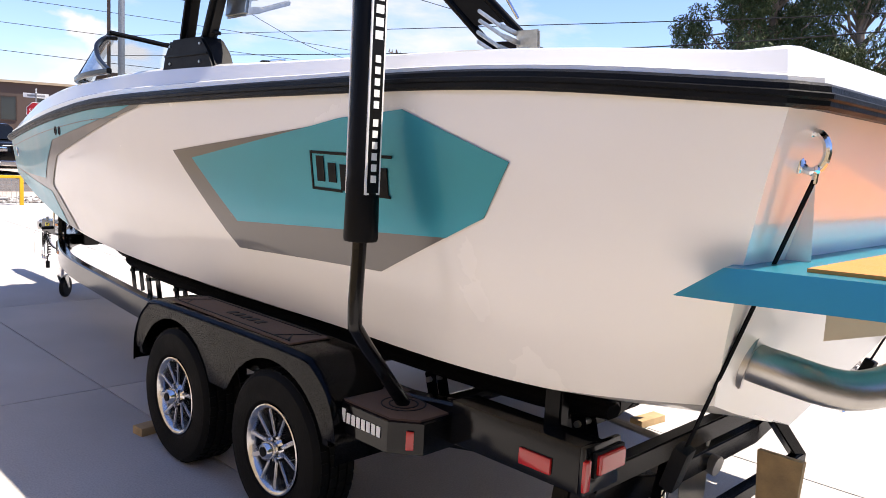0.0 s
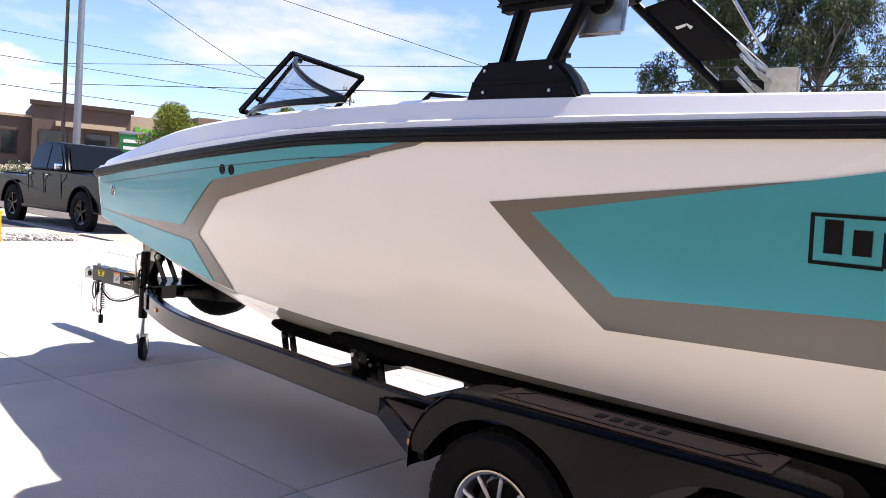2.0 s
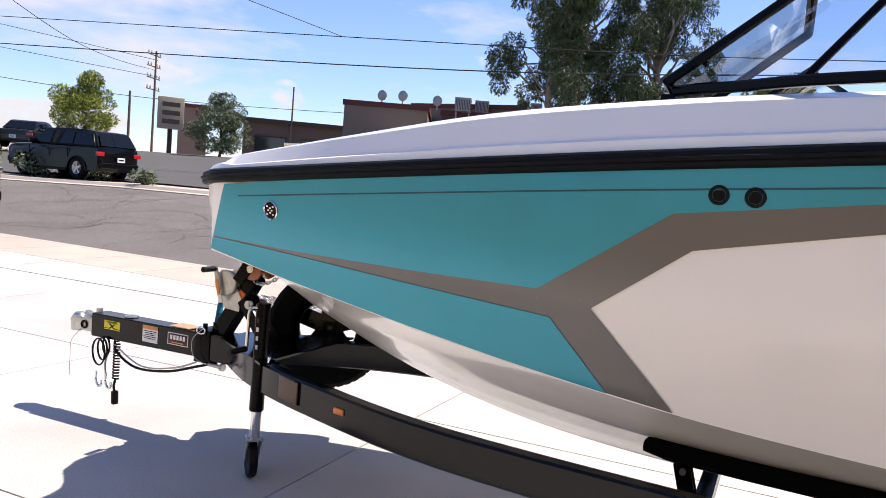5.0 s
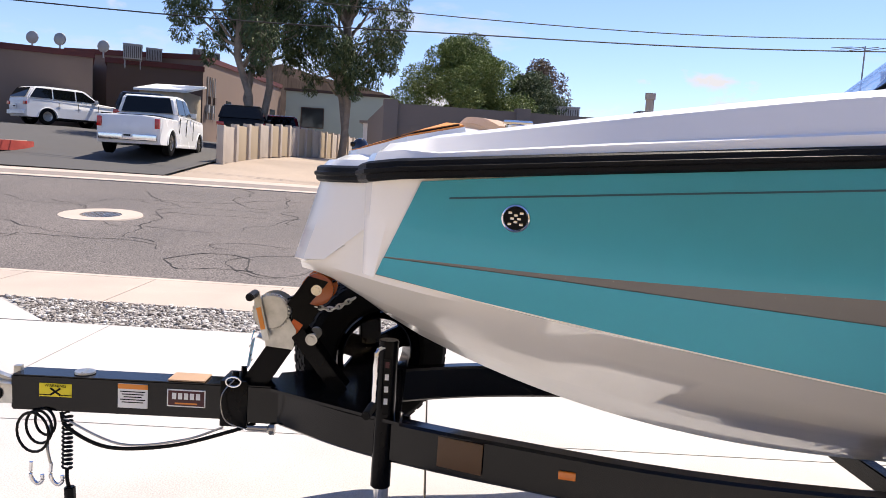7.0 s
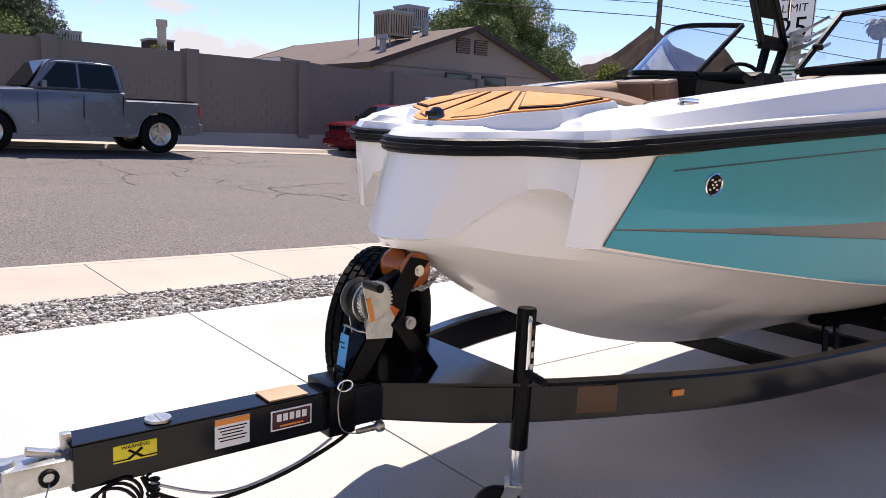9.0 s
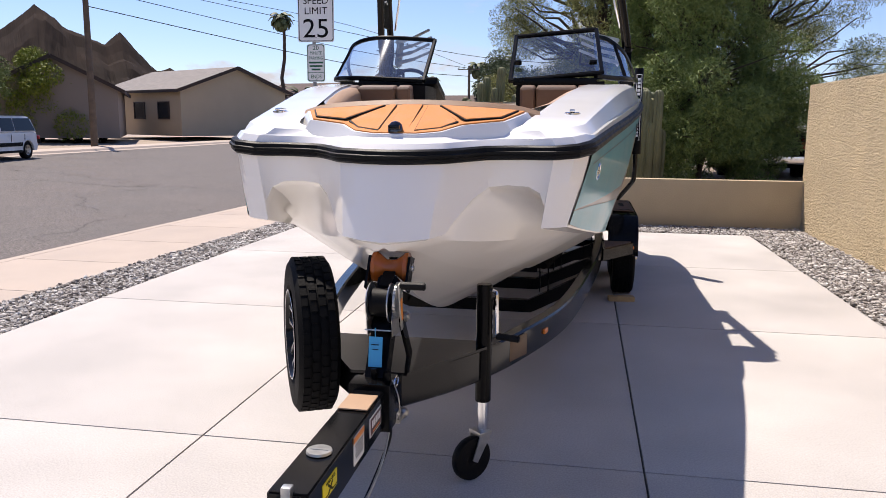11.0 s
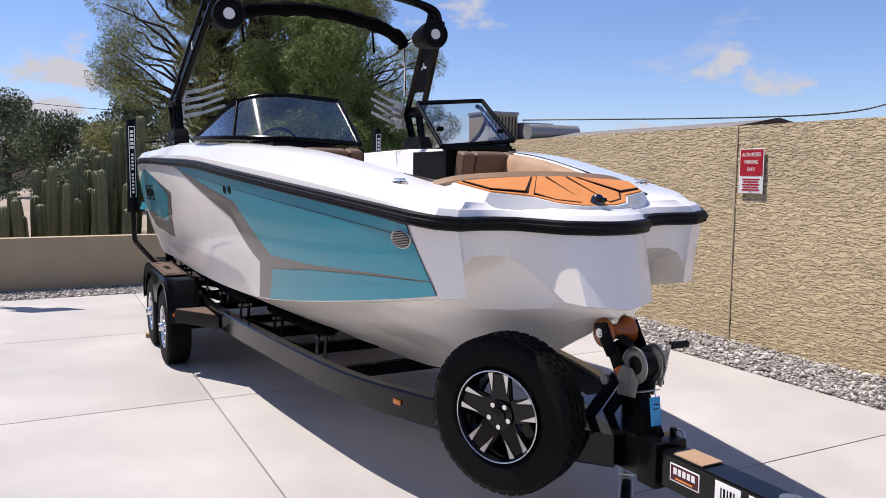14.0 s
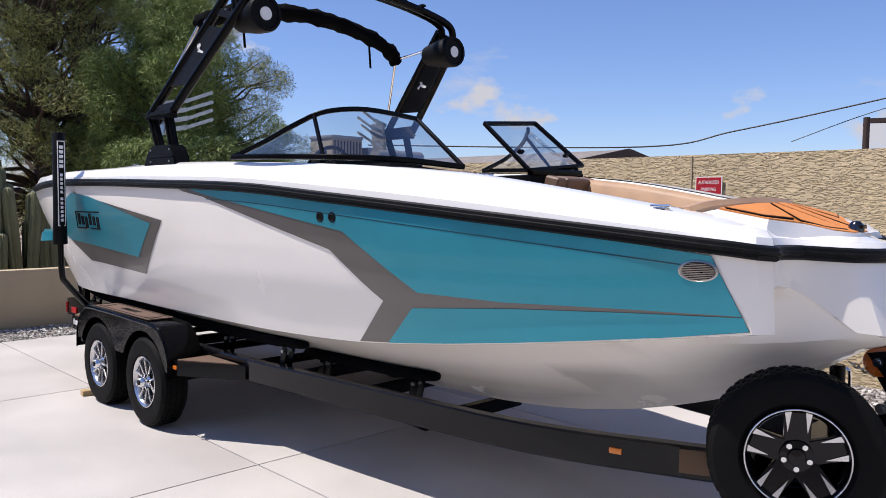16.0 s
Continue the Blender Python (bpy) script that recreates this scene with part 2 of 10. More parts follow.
# ---- mesh tools ----
def thing(name, loc=(0, 0, 0), label="", category="", group="", kind="", rz=0.0):
    ob = new(name)
    ob.empty_display_size = 0.2
    ob.matrix_world = pose(*loc, 0, 0, rz)
    return tagged(ob, label, category, group, kind)


def mesh_of(name, bm, material, smooth=30, recalc=True):
    if recalc:
        bmesh.ops.recalc_face_normals(bm, faces=bm.faces)
    me = bpy.data.meshes.new(name)
    if smooth:
        lim = radians(smooth)
        for f in bm.faces:
            f.smooth = True
        for e in bm.edges:
            if len(e.link_faces) == 2:
                e.smooth = e.calc_face_angle(0) < lim
    bm.to_mesh(me)
    bm.free()
    for m in (material if isinstance(material, (list, tuple)) else [material]):
        me.materials.append(m)
    return me


def part(name, bm, material, parent=None, label="", smooth=30, recalc=True):
    ob = new(name, mesh_of(name, bm, material, smooth, recalc))
    if parent is not None:
        ob.parent = parent
    return tagged(ob, label)


def single(name, bm, material, label, category, group="", kind="", smooth=30):
    return tagged(new(name, mesh_of(name, bm, material, smooth)), label, category, group, kind)


def box(bm, size, loc=(0, 0, 0), rot=(0, 0, 0), bevel=0.0, seg=2):
    r = bmesh.ops.create_cube(bm, size=1.0)
    vs = r["verts"]
    bmesh.ops.scale(bm, vec=size, verts=vs)
    if bevel:
        es = list({e for v in vs for e in v.link_edges})
        g = bmesh.ops.bevel(bm, geom=es, offset=bevel, segments=seg, affect='EDGES', profile=0.7)
        vs = list({v for f in g["faces"] for v in f.verts} | {v for v in vs if v.is_valid})
    bmesh.ops.transform(bm, matrix=pose(*loc, *rot), verts=vs)
    return vs


def frame_from(p, q):
    d = Vector(q) - Vector(p)
    return Matrix.Translation((Vector(p) + Vector(q)) / 2) @ d.to_track_quat('Z', 'Y').to_matrix().to_4x4(), d.length


def cyl(bm, r, p, q, seg=16, r2=None, bevel=0.0):
    m, h = frame_from(p, q)
    o = bmesh.ops.create_cone(bm, cap_ends=True, segments=seg, radius1=r, radius2=r if r2 is None else r2, depth=h)
    vs = o["verts"]
    if bevel:
        es = [e for e in {e for v in vs for e in v.link_edges} if len(e.link_faces) == 2 and e.calc_face_angle(0) > 1]
        g = bmesh.ops.bevel(bm, geom=es, offset=bevel, segments=2, affect='EDGES')
        vs = list({v for f in g["faces"] for v in f.verts} | {v for v in vs if v.is_valid})
    bmesh.ops.transform(bm, matrix=m, verts=vs)
    return vs


def beam(bm, p, q, w, h, bevel=0.006, up=(0, 0, 1)):
    """A box beam from p to q, w across and h high."""
    p, q = Vector(p), Vector(q)
    d = (q - p).normalized()
    side = d.cross(Vector(up)).normalized()
    top = side.cross(d)
    m = Matrix((side, d, top)).transposed().to_4x4()
    m.translation = (p + q) / 2
    r = bmesh.ops.create_cube(bm, size=1.0)
    vs = r["verts"]
    bmesh.ops.scale(bm, vec=(w, (q - p).length, h), verts=vs)
    if bevel:
        g = bmesh.ops.bevel(bm, geom=list({e for v in vs for e in v.link_edges}), offset=bevel, segments=2, affect='EDGES')
        vs = list({v for f in g["faces"] for v in f.verts} | {v for v in vs if v.is_valid})
    bmesh.ops.transform(bm, matrix=m, verts=vs)
    return vs


def smooth_path(pts, n=8):
    """Catmull-Rom through the points."""
    P = [Vector(p) for p in pts]
    out = []
    for i in range(len(P) - 1):
        a, b, c, d = P[max(i - 1, 0)], P[i], P[i + 1], P[min(i + 2, len(P) - 1)]
        for k in range(n):
            t = k / n
            out.append(0.5 * ((2 * b) + (c - a) * t + (2 * a - 5 * b + 4 * c - d) * t * t + (3 * b - a - 3 * c + d) * t ** 3))
    return out + [P[-1]]


def sweep(bm, path, section, cap=True, up=(0, 0, 1), closed=False):
    """Sweeps a closed 2D section (side, up) along the path."""
    path = [Vector(p) for p in path]
    rings = []
    for i, p in enumerate(path):
        a = path[i - 1] if (i or closed) else p
        b = path[(i + 1) % len(path)] if (i + 1 < len(path) or closed) else p
        d = (b - a).normalized()
        u = Vector(up)
        side = d.cross(u)
        if side.length < 1e-4:
            side = d.cross(Vector((0, 1, 0)))
        side.normalize()
        top = side.cross(d)
        rings.append([bm.verts.new(p + side * s + top * t) for s, t in section])
    k = len(section)
    for i in range(len(rings) if closed else len(rings) - 1):
        A, B = rings[i], rings[(i + 1) % len(rings)]
        for j in range(k):
            bm.faces.new((A[j], A[(j + 1) % k], B[(j + 1) % k], B[j]))
    if cap and not closed:
        bm.faces.new(rings[0][::-1])
        bm.faces.new(rings[-1])
    return rings


def circle(r, n=10):
    return [(r * math.cos(2 * math.pi * i / n), r * math.sin(2 * math.pi * i / n)) for i in range(n)]


def rect(w, h, c=0.0):
    w, h = w / 2, h / 2
    if not c:
        return [(-w, -h), (w, -h), (w, h), (-w, h)]
    return [(-w + c, -h), (w - c, -h), (w, -h + c), (w, h - c), (w - c, h), (-w + c, h), (-w, h - c), (-w, -h + c)]


def tube(bm, pts, r, n=10, up=(0, 0, 1)):
    return sweep(bm, pts, circle(r, n), up=up)


def lathe(bm, profile, axis='x', seg=32, loc=(0, 0, 0)):
    """Turns (along, radius) pairs about the axis."""
    rings = []
    for a, r in profile:
        ring = []
        for i in range(seg):
            t = 2 * math.pi * i / seg
            c, s = r * math.cos(t), r * math.sin(t)
            v = {'x': (a, c, s), 'y': (c, a, s), 'z': (c, s, a)}[axis]
            ring.append(bm.verts.new(Vector(v) + Vector(loc)))
        rings.append(ring)
    for A, B in zip(rings, rings[1:]):
        for i in range(seg):
            bm.faces.new((A[i], A[(i + 1) % seg], B[(i + 1) % seg], B[i]))
    return rings


def prism(bm, pts, thick, m=None):
    """A polygon (x, y) with thickness along z, centred, then placed by m."""
    lo = [bm.verts.new((x, y, -thick / 2)) for x, y in pts]
    hi = [bm.verts.new((x, y, thick / 2)) for x, y in pts]
    bm.faces.new(lo[::-1])
    bm.faces.new(hi)
    n = len(pts)
    for i in range(n):
        bm.faces.new((lo[i], lo[(i + 1) % n], hi[(i + 1) % n], hi[i]))
    if m is not None:
        bmesh.ops.transform(bm, matrix=m, verts=lo + hi)
    return lo + hi


def grid_face(bm, rows):
    """A sheet through rows of points."""
    vs = [[bm.verts.new(p) for p in r] for r in rows]
    for A, B in zip(vs, vs[1:]):
        for i in range(len(A) - 1):
            bm.faces.new((A[i], A[i + 1], B[i + 1], B[i]))
    return vs


def mirror_x(bm):
    g = bmesh.ops.duplicate(bm, geom=bm.verts[:] + bm.edges[:] + bm.faces[:])
    bmesh.ops.scale(bm, vec=(-1, 1, 1), verts=[v for v in g["geom"] if isinstance(v, bmesh.types.BMVert)])
    bmesh.ops.remove_doubles(bm, verts=bm.verts, dist=1e-4)


def text_mesh(name, body, size, material, parent, m, depth=0.002, label="", width=None, align='CENTER', kind_up=False):
    cu = bpy.data.curves.new(name, 'FONT')
    cu.body, cu.size, cu.extrude, cu.align_x, cu.align_y = body, size, depth, align, 'CENTER'
    tmp = bpy.data.objects.new(name, cu)
    scene.collection.objects.link(tmp)
    bpy.context.view_layer.update()
    me = bpy.data.meshes.new_from_object(tmp.evaluated_get(bpy.context.evaluated_depsgraph_get()))
    bpy.data.objects.remove(tmp)
    xs = [v.co.x for v in me.vertices]
    if width and xs:
        k = width / (max(xs) - min(xs))
        for v in me.vertices:
            v.co.x *= k
    me.materials.clear()
    me.materials.append(material)
    ob = new(name, me)
    ob.parent = parent
    ob.matrix_local = m
    return tagged(ob, label)


def lerp(table, x):
    return float(np.interp(x, [a for a, _ in table], [b for _, b in table]))


# ---- lie of the land ----
def gz(x, y):
    """Ground height: the drive is level, the street climbs gently away from it."""
    run = min(x, 26.0) - 6 + 4.0 * (1 - math.exp(-max(x - 26.0, 0) / 4.0))
    return 0.0 if x < 6 else run * (0.05 + 0.0025 * max(-14.0, min(22.0, y)))


def near_kerb(y):
    return 6.0 + 0.045 * (y - 1)


def far_kerb(y):
    return 18.6 - 0.19 * max(-16.0, min(26.0, y))


def sheet(name, xs_of, ys, material, lift, label, category, kind="structure", thick=0.0):
    bm = bmesh.new()
    rows = []
    for y in ys:
        rows.append([(x, y, gz(x, y) + lift) for x in xs_of(y)])
    vs = grid_face(bm, rows)
    return single(name, bm, material, label, category, kind=kind)


YS = [-400, -200, -100, -60, -40, -30, -24, -18, -14] + [-10 + 2 * i for i in range(21)] + [36, 45, 60, 100, 200, 400]
sheet("ground", lambda y: [-400, -150, -60, -20, -8, 0, 4, 6, 9, 12, 15, 18, 22, 26, 32, 40, 60, 100, 200, 500], YS, DIRT, -0.16,
      "dry desert dirt that reaches the horizon", "ground")
sheet("road", lambda y: [near_kerb(y) + (far_kerb(y) - near_kerb(y)) * i / 12 for i in range(13)], YS, ASPHALT, -0.11,
      "worn grey asphalt street with cracks", "road")


# ---- drive, pavement, walls ----
def slab(bm, x0, x1, y0, y1, z0, z1, bevel=0.008):
    box(bm, (x1 - x0, y1 - y0, z1 - z0), ((x0 + x1) / 2, (y0 + y1) / 2, (z0 + z1) / 2), bevel=bevel)


def make_drive():
    bm = bmesh.new()
    slab(bm, -3.32, 3.62, -3.65, 16.0, -0.16, -0.02, 0)
    drive = single("driveway", bm, GAP, "pale broom-finished concrete driveway with dark joints", "driveway", kind="structure")
    xs = [-3.3, -1.14, 1.14, 3.6]
    ys = [-3.62, -0.72, 2.09, 4.90, 7.70, 10.45, 13.2, 16.0]
    for i in range(3):
        for j in range(7):
            bm = bmesh.new()
            g = 0.005
            slab(bm, xs[i] + g, xs[i + 1] - g, ys[j] + g, ys[j + 1] - g, -0.12, 0.0, 0.006)
            part("slab", bm, CONCRETE, drive)
    return drive


def make_pavement():
    bm = bmesh.new()
    ys = [-60 + 1.55 * k for k in range(72)]
    base = bmesh.new()
    grid_face(base, [[(4.25 + 0.045 * y, y, -0.03), (near_kerb(y) + 0.02, y, -0.03)] for y in ys])
    walk_ob = single("pavement", base, GAP, "beige concrete pavement along the street", "pavement", kind="structure")
    for a, b in zip(ys, ys[1:]):
        if b > 36:
            break
        bm = bmesh.new()
        g = 0.006
        v = []
        for y in (a + g, b - g):
            for x in (4.25 + 0.045 * y, near_kerb(y) - 0.2):
                for z in (-0.1, 0.0):
                    v.append(bm.verts.new((x, y, z)))
        for f in ((1, 3, 7, 5), (0, 1, 5, 4), (2, 6, 7, 3), (0, 2, 3, 1), (4, 5, 7, 6), (0, 4, 6, 2)):
            bm.faces.new([v[k] for k in f])
        part("paving_slab", bm, SIDEWALK, walk_ob)
    bm = bmesh.new()
    sweep(bm, [(near_kerb(y) - 0.1, y, 0) for y in YS if -150 < y < 110], [(-0.09, -0.15), (0.14, -0.15), (0.14, -0.09), (0.09, -0.03), (0.06, -0.004), (-0.09, 0.0)])
    single("kerb", bm, SIDEWALK, "low rolled concrete kerb at the street edge", "kerb", kind="structure")
    bm = bmesh.new()
    sweep(bm, [(far_kerb(y) + 0.35, y, gz(far_kerb(y), y)) for y in YS if -150 < y < 110], [(-0.5, -0.16), (1.5, -0.16), (1.5, 0.03), (-0.2, 0.02), (-0.28, -0.07), (-0.5, -0.10)])
    single("kerb", bm, SIDEWALK, "pale concrete kerb and footway across the street", "kerb", kind="structure")


make_drive()
make_pavement()


def make_stucco_wall():
    bm = bmesh.new()
    y0, y1, x, h = -4.6, 13.0, -4.25, 2.26
    ny, nz = 560, 86
    rows = []
    for i in range(ny + 1):
        y = y0 + (y1 - y0) * i / ny
        row = []
        for j in range(nz + 1):
            z = -0.1 + (h + 0.1) * j / nz
            p = Vector((y * 12, z * 38, 1.0))
            d = noise.noise(p) + 0.55 * noise.noise(p * 2.3)
            row.append((x + (0.007 * max(d, -0.25)) if j < nz else x, y, z))
        rows.append(row)
    vs = grid_face(bm, rows)
    # top and back
    back = [[bm.verts.new((x - 0.2, y0 + (y1 - y0) * i / ny, z)) for z in (h, -0.1)] for i in (0, ny)]
    bm.faces.new([r[-1] for r in vs] + [back[1][0], back[0][0]])
    bm.faces.new((back[0][0], back[1][0], back[1][1], back[0][1]))
    bm.faces.new([*vs[0], back[0][0], back[0][1]])
    bm.faces.new([*vs[-1], back[1][0], back[1][1]])
    ob = single("wall_stucco", bm, STUCCO, "tall yellow wall with coarse dragged stucco", "wall", kind="structure", smooth=80)
    for y in (2.20, 7.1):
        bm = bmesh.new()
        box(bm, (0.012, 0.016, h), (x + 0.006, y, h / 2 - 0.01))
        part("control_joint", bm, LOW_STUCCO, ob)


def make_low_wall():
    bm = bmesh.new()
    box(bm, (8.2, 0.2, 0.9), (-0.16, -4.62, 0.31), bevel=0.012)
    box(bm, (0.2, 14, 0.9), (3.84, -11.7, 0.31), bevel=0.012)
    single("wall_low", bm, LOW_STUCCO, "low tan stucco planter wall behind the drive", "wall", kind="structure")
    bm = bmesh.new()
    grid_face(bm, [[(x, y, 0.42 + 0.03 * noise.noise(Vector((x, y, 0)))) for x in (-30, -10, -4, -2, 0, 2, 3.8)] for y in (-60, -40, -18, -12, -8, -6, -4.7)])
    single("planter_soil", bm, DIRT, "dry brown soil bed behind the low wall", "soil", kind="structure")


make_stucco_wall()
make_low_wall()


# ---- boat ----
RAIL_X = [(-1.95, 1.19), (-1.6, 1.245), (0, 1.262), (1.35, 1.26), (2.1, 1.22), (2.9, 1.15), (3.7, 1.04), (4.4, 0.925), (5.05, 0.82)]
RAIL_Z = [(-1.95, 1.79), (-1.3, 1.83), (0, 1.835), (1.0, 1.815), (1.7, 1.80), (2.1, 1.785), (2.85, 1.73), (4.18, 1.62), (5.05, 1.545)]
CHINE_X = [(-1.9, 0.86), (-1.55, 0.98), (-1.2, 1.05), (0, 1.06), (1.5, 1.045), (2.5, 0.985), (3.3, 0.945), (4.2, 0.855), (5.12, 0.735)]
CHINE_Z = [(-1.9, 0.90), (-1.2, 0.865), (0, 0.855), (1.5, 0.86), (2.2, 0.865), (2.94, 0.90), (3.37, 0.945), (4.41, 1.09), (5.12, 1.205)]
KEEL_Z = [(-1.9, 0.63), (-0.9, 0.58), (0, 0.51), (1.8, 0.435), (2.7, 0.425), (3.3, 0.45), (3.65, 0.485), (4.0, 0.545), (4.34, 0.63), (4.6, 0.715), (4.83, 0.805), (5.05, 0.91), (5.21, 1.01), (5.31, 1.08), (5.40, 1.122), (5.46, 1.14)]
DECK_Z = [(-1.95, 1.90), (-1.3, 1.935), (0, 1.96), (1.2, 1.975), (2.2, 1.95), (3.0, 1.915), (3.7, 1.855), (4.3, 1.765), (4.9, 1.665), (5.05, 1.64)]


def aft(y):
    """Stations abaft the helm stand a little farther aft."""
    return y - 0.12 * min(1.0, max(0.0, (1.2 - y) / 1.4))


def fair(table):
    """A smooth reading of a table of stations."""
    ys = np.array([aft(a) for a, _ in table])
    vs = np.array([b for _, b in table])
    m = np.gradient(vs, ys)

    def f(y):
        y = min(max(y, ys[0]), ys[-1])
        i = int(min(np.searchsorted(ys, y, 'right') - 1, len(ys) - 2))
        h = ys[i + 1] - ys[i]
        t = (y - ys[i]) / h
        return float(vs[i] * (2 * t**3 - 3 * t**2 + 1) + h * m[i] * (t**3 - 2 * t**2 + t) + vs[i + 1] * (3 * t**2 - 2 * t**3) + h * m[i + 1] * (t**3 - t**2))
    return f


rail_x, rail_z, chine_x, chine_z, keel_z, deck_z = (fair(t) for t in (RAIL_X, RAIL_Z, CHINE_X, CHINE_Z, KEEL_Z, DECK_Z))


def side_x(y, z):
    """Half-breadth of the topsides at y and z."""
    zc, zr = chine_z(y), rail_z(y)
    t = (z - zc) / (zr - zc)
    bulge = 0.045 * min(1, max(0.15, (5.3 - y) / 2))
    tt = min(max(t, 0), 1)
    crease = lerp([(-1.9, 1.03), (0, 1.10), (1.5, 1.15), (3.4, 1.205), (5.1, 1.275)], y)
    step = 0.011 * (1 - math.tanh((z - crease) / 0.03)) / 2 * min(1, max(0, (y + 1.6) / 1.5)) * min(1, max(0, (z - zc) / 0.1))
    return chine_x(y) + (rail_x(y) - chine_x(y)) * t + bulge * 4 * tt * (1 - tt) * 0.95 - step


# corner columns of the bow: rail, two points between, lower edge
CORNER = [
    ((0.82, 5.05, 1.545), (0.795, 5.075, 1.43), (0.765, 5.10, 1.31), (0.735, 5.12, 1.205)),
    ((0.765, 5.135, 1.532), (0.745, 5.14, 1.43), (0.715, 5.145, 1.31), (0.685, 5.15, 1.203)),
    ((0.675, 5.165, 1.524), (0.6605, 5.165, 1.43), (0.642, 5.165, 1.31), (0.625, 5.165, 1.20)),
]
# front skin between corner and stem: rail above, mouth of the tunnel and foot of the stem panel below
FRONT = [
    ((0.675, 5.165, 1.524), (0.625, 5.165, 1.20)), ((0.655, 5.155, 1.523), (0.637, 5.15, 1.29)), ((0.62, 5.14, 1.522), (0.615, 5.13, 1.35)),
    ((0.56, 5.122, 1.522), (0.565, 5.115, 1.376)), ((0.46, 5.12, 1.52), (0.47, 5.105, 1.38)), ((0.37, 5.147, 1.518), (0.39, 5.12, 1.37)),
    ((0.30, 5.21, 1.513), (0.33, 5.185, 1.325)), ((0.255, 5.27, 1.51), (0.275, 5.27, 1.25)), ((0.235, 5.30, 1.509), (0.235, 5.345, 1.187)),
    ((0.215, 5.325, 1.508), (0.185, 5.43, 1.178)), ((0.10, 5.38, 1.506), (0.09, 5.48, 1.17)), ((0.0, 5.39, 1.505), (0.0, 5.495, 1.165)),
]
# chine of the vee bottom from abaft the tunnel to the stem
INNER_CHINE = [(0.735, 4.50, 1.088), (0.67, 4.58, 1.09), (0.60, 4.68, 1.093), (0.51, 4.81, 1.098), (0.42, 4.96, 1.108), (0.335, 5.11, 1.125), (0.27, 5.235, 1.145), (0.215, 5.33, 1.16), (0.165, 5.41, 1.168), (0.08, 5.455, 1.16), (0.0, 5.475, 1.153)]
BOW_RAIL = [c[0] for c in CORNER[:2]] + [f[0] for f in FRONT]


def rail_plan():
    """The rub rail's line, starboard side, from the transom to the stem."""
    pts = [Vector((0.02, -2.12, 1.787)), Vector((0.5, -2.12, 1.787)), Vector((1.0, -2.12, 1.787)), Vector((1.12, -2.115, 1.788)), Vector((1.19, -2.06, 1.79))] + [Vector((rail_x(y), y, rail_z(y))) for y in np.linspace(-1.96, 5.0, 47)]
    return pts + [Vector(r) for r in BOW_RAIL]


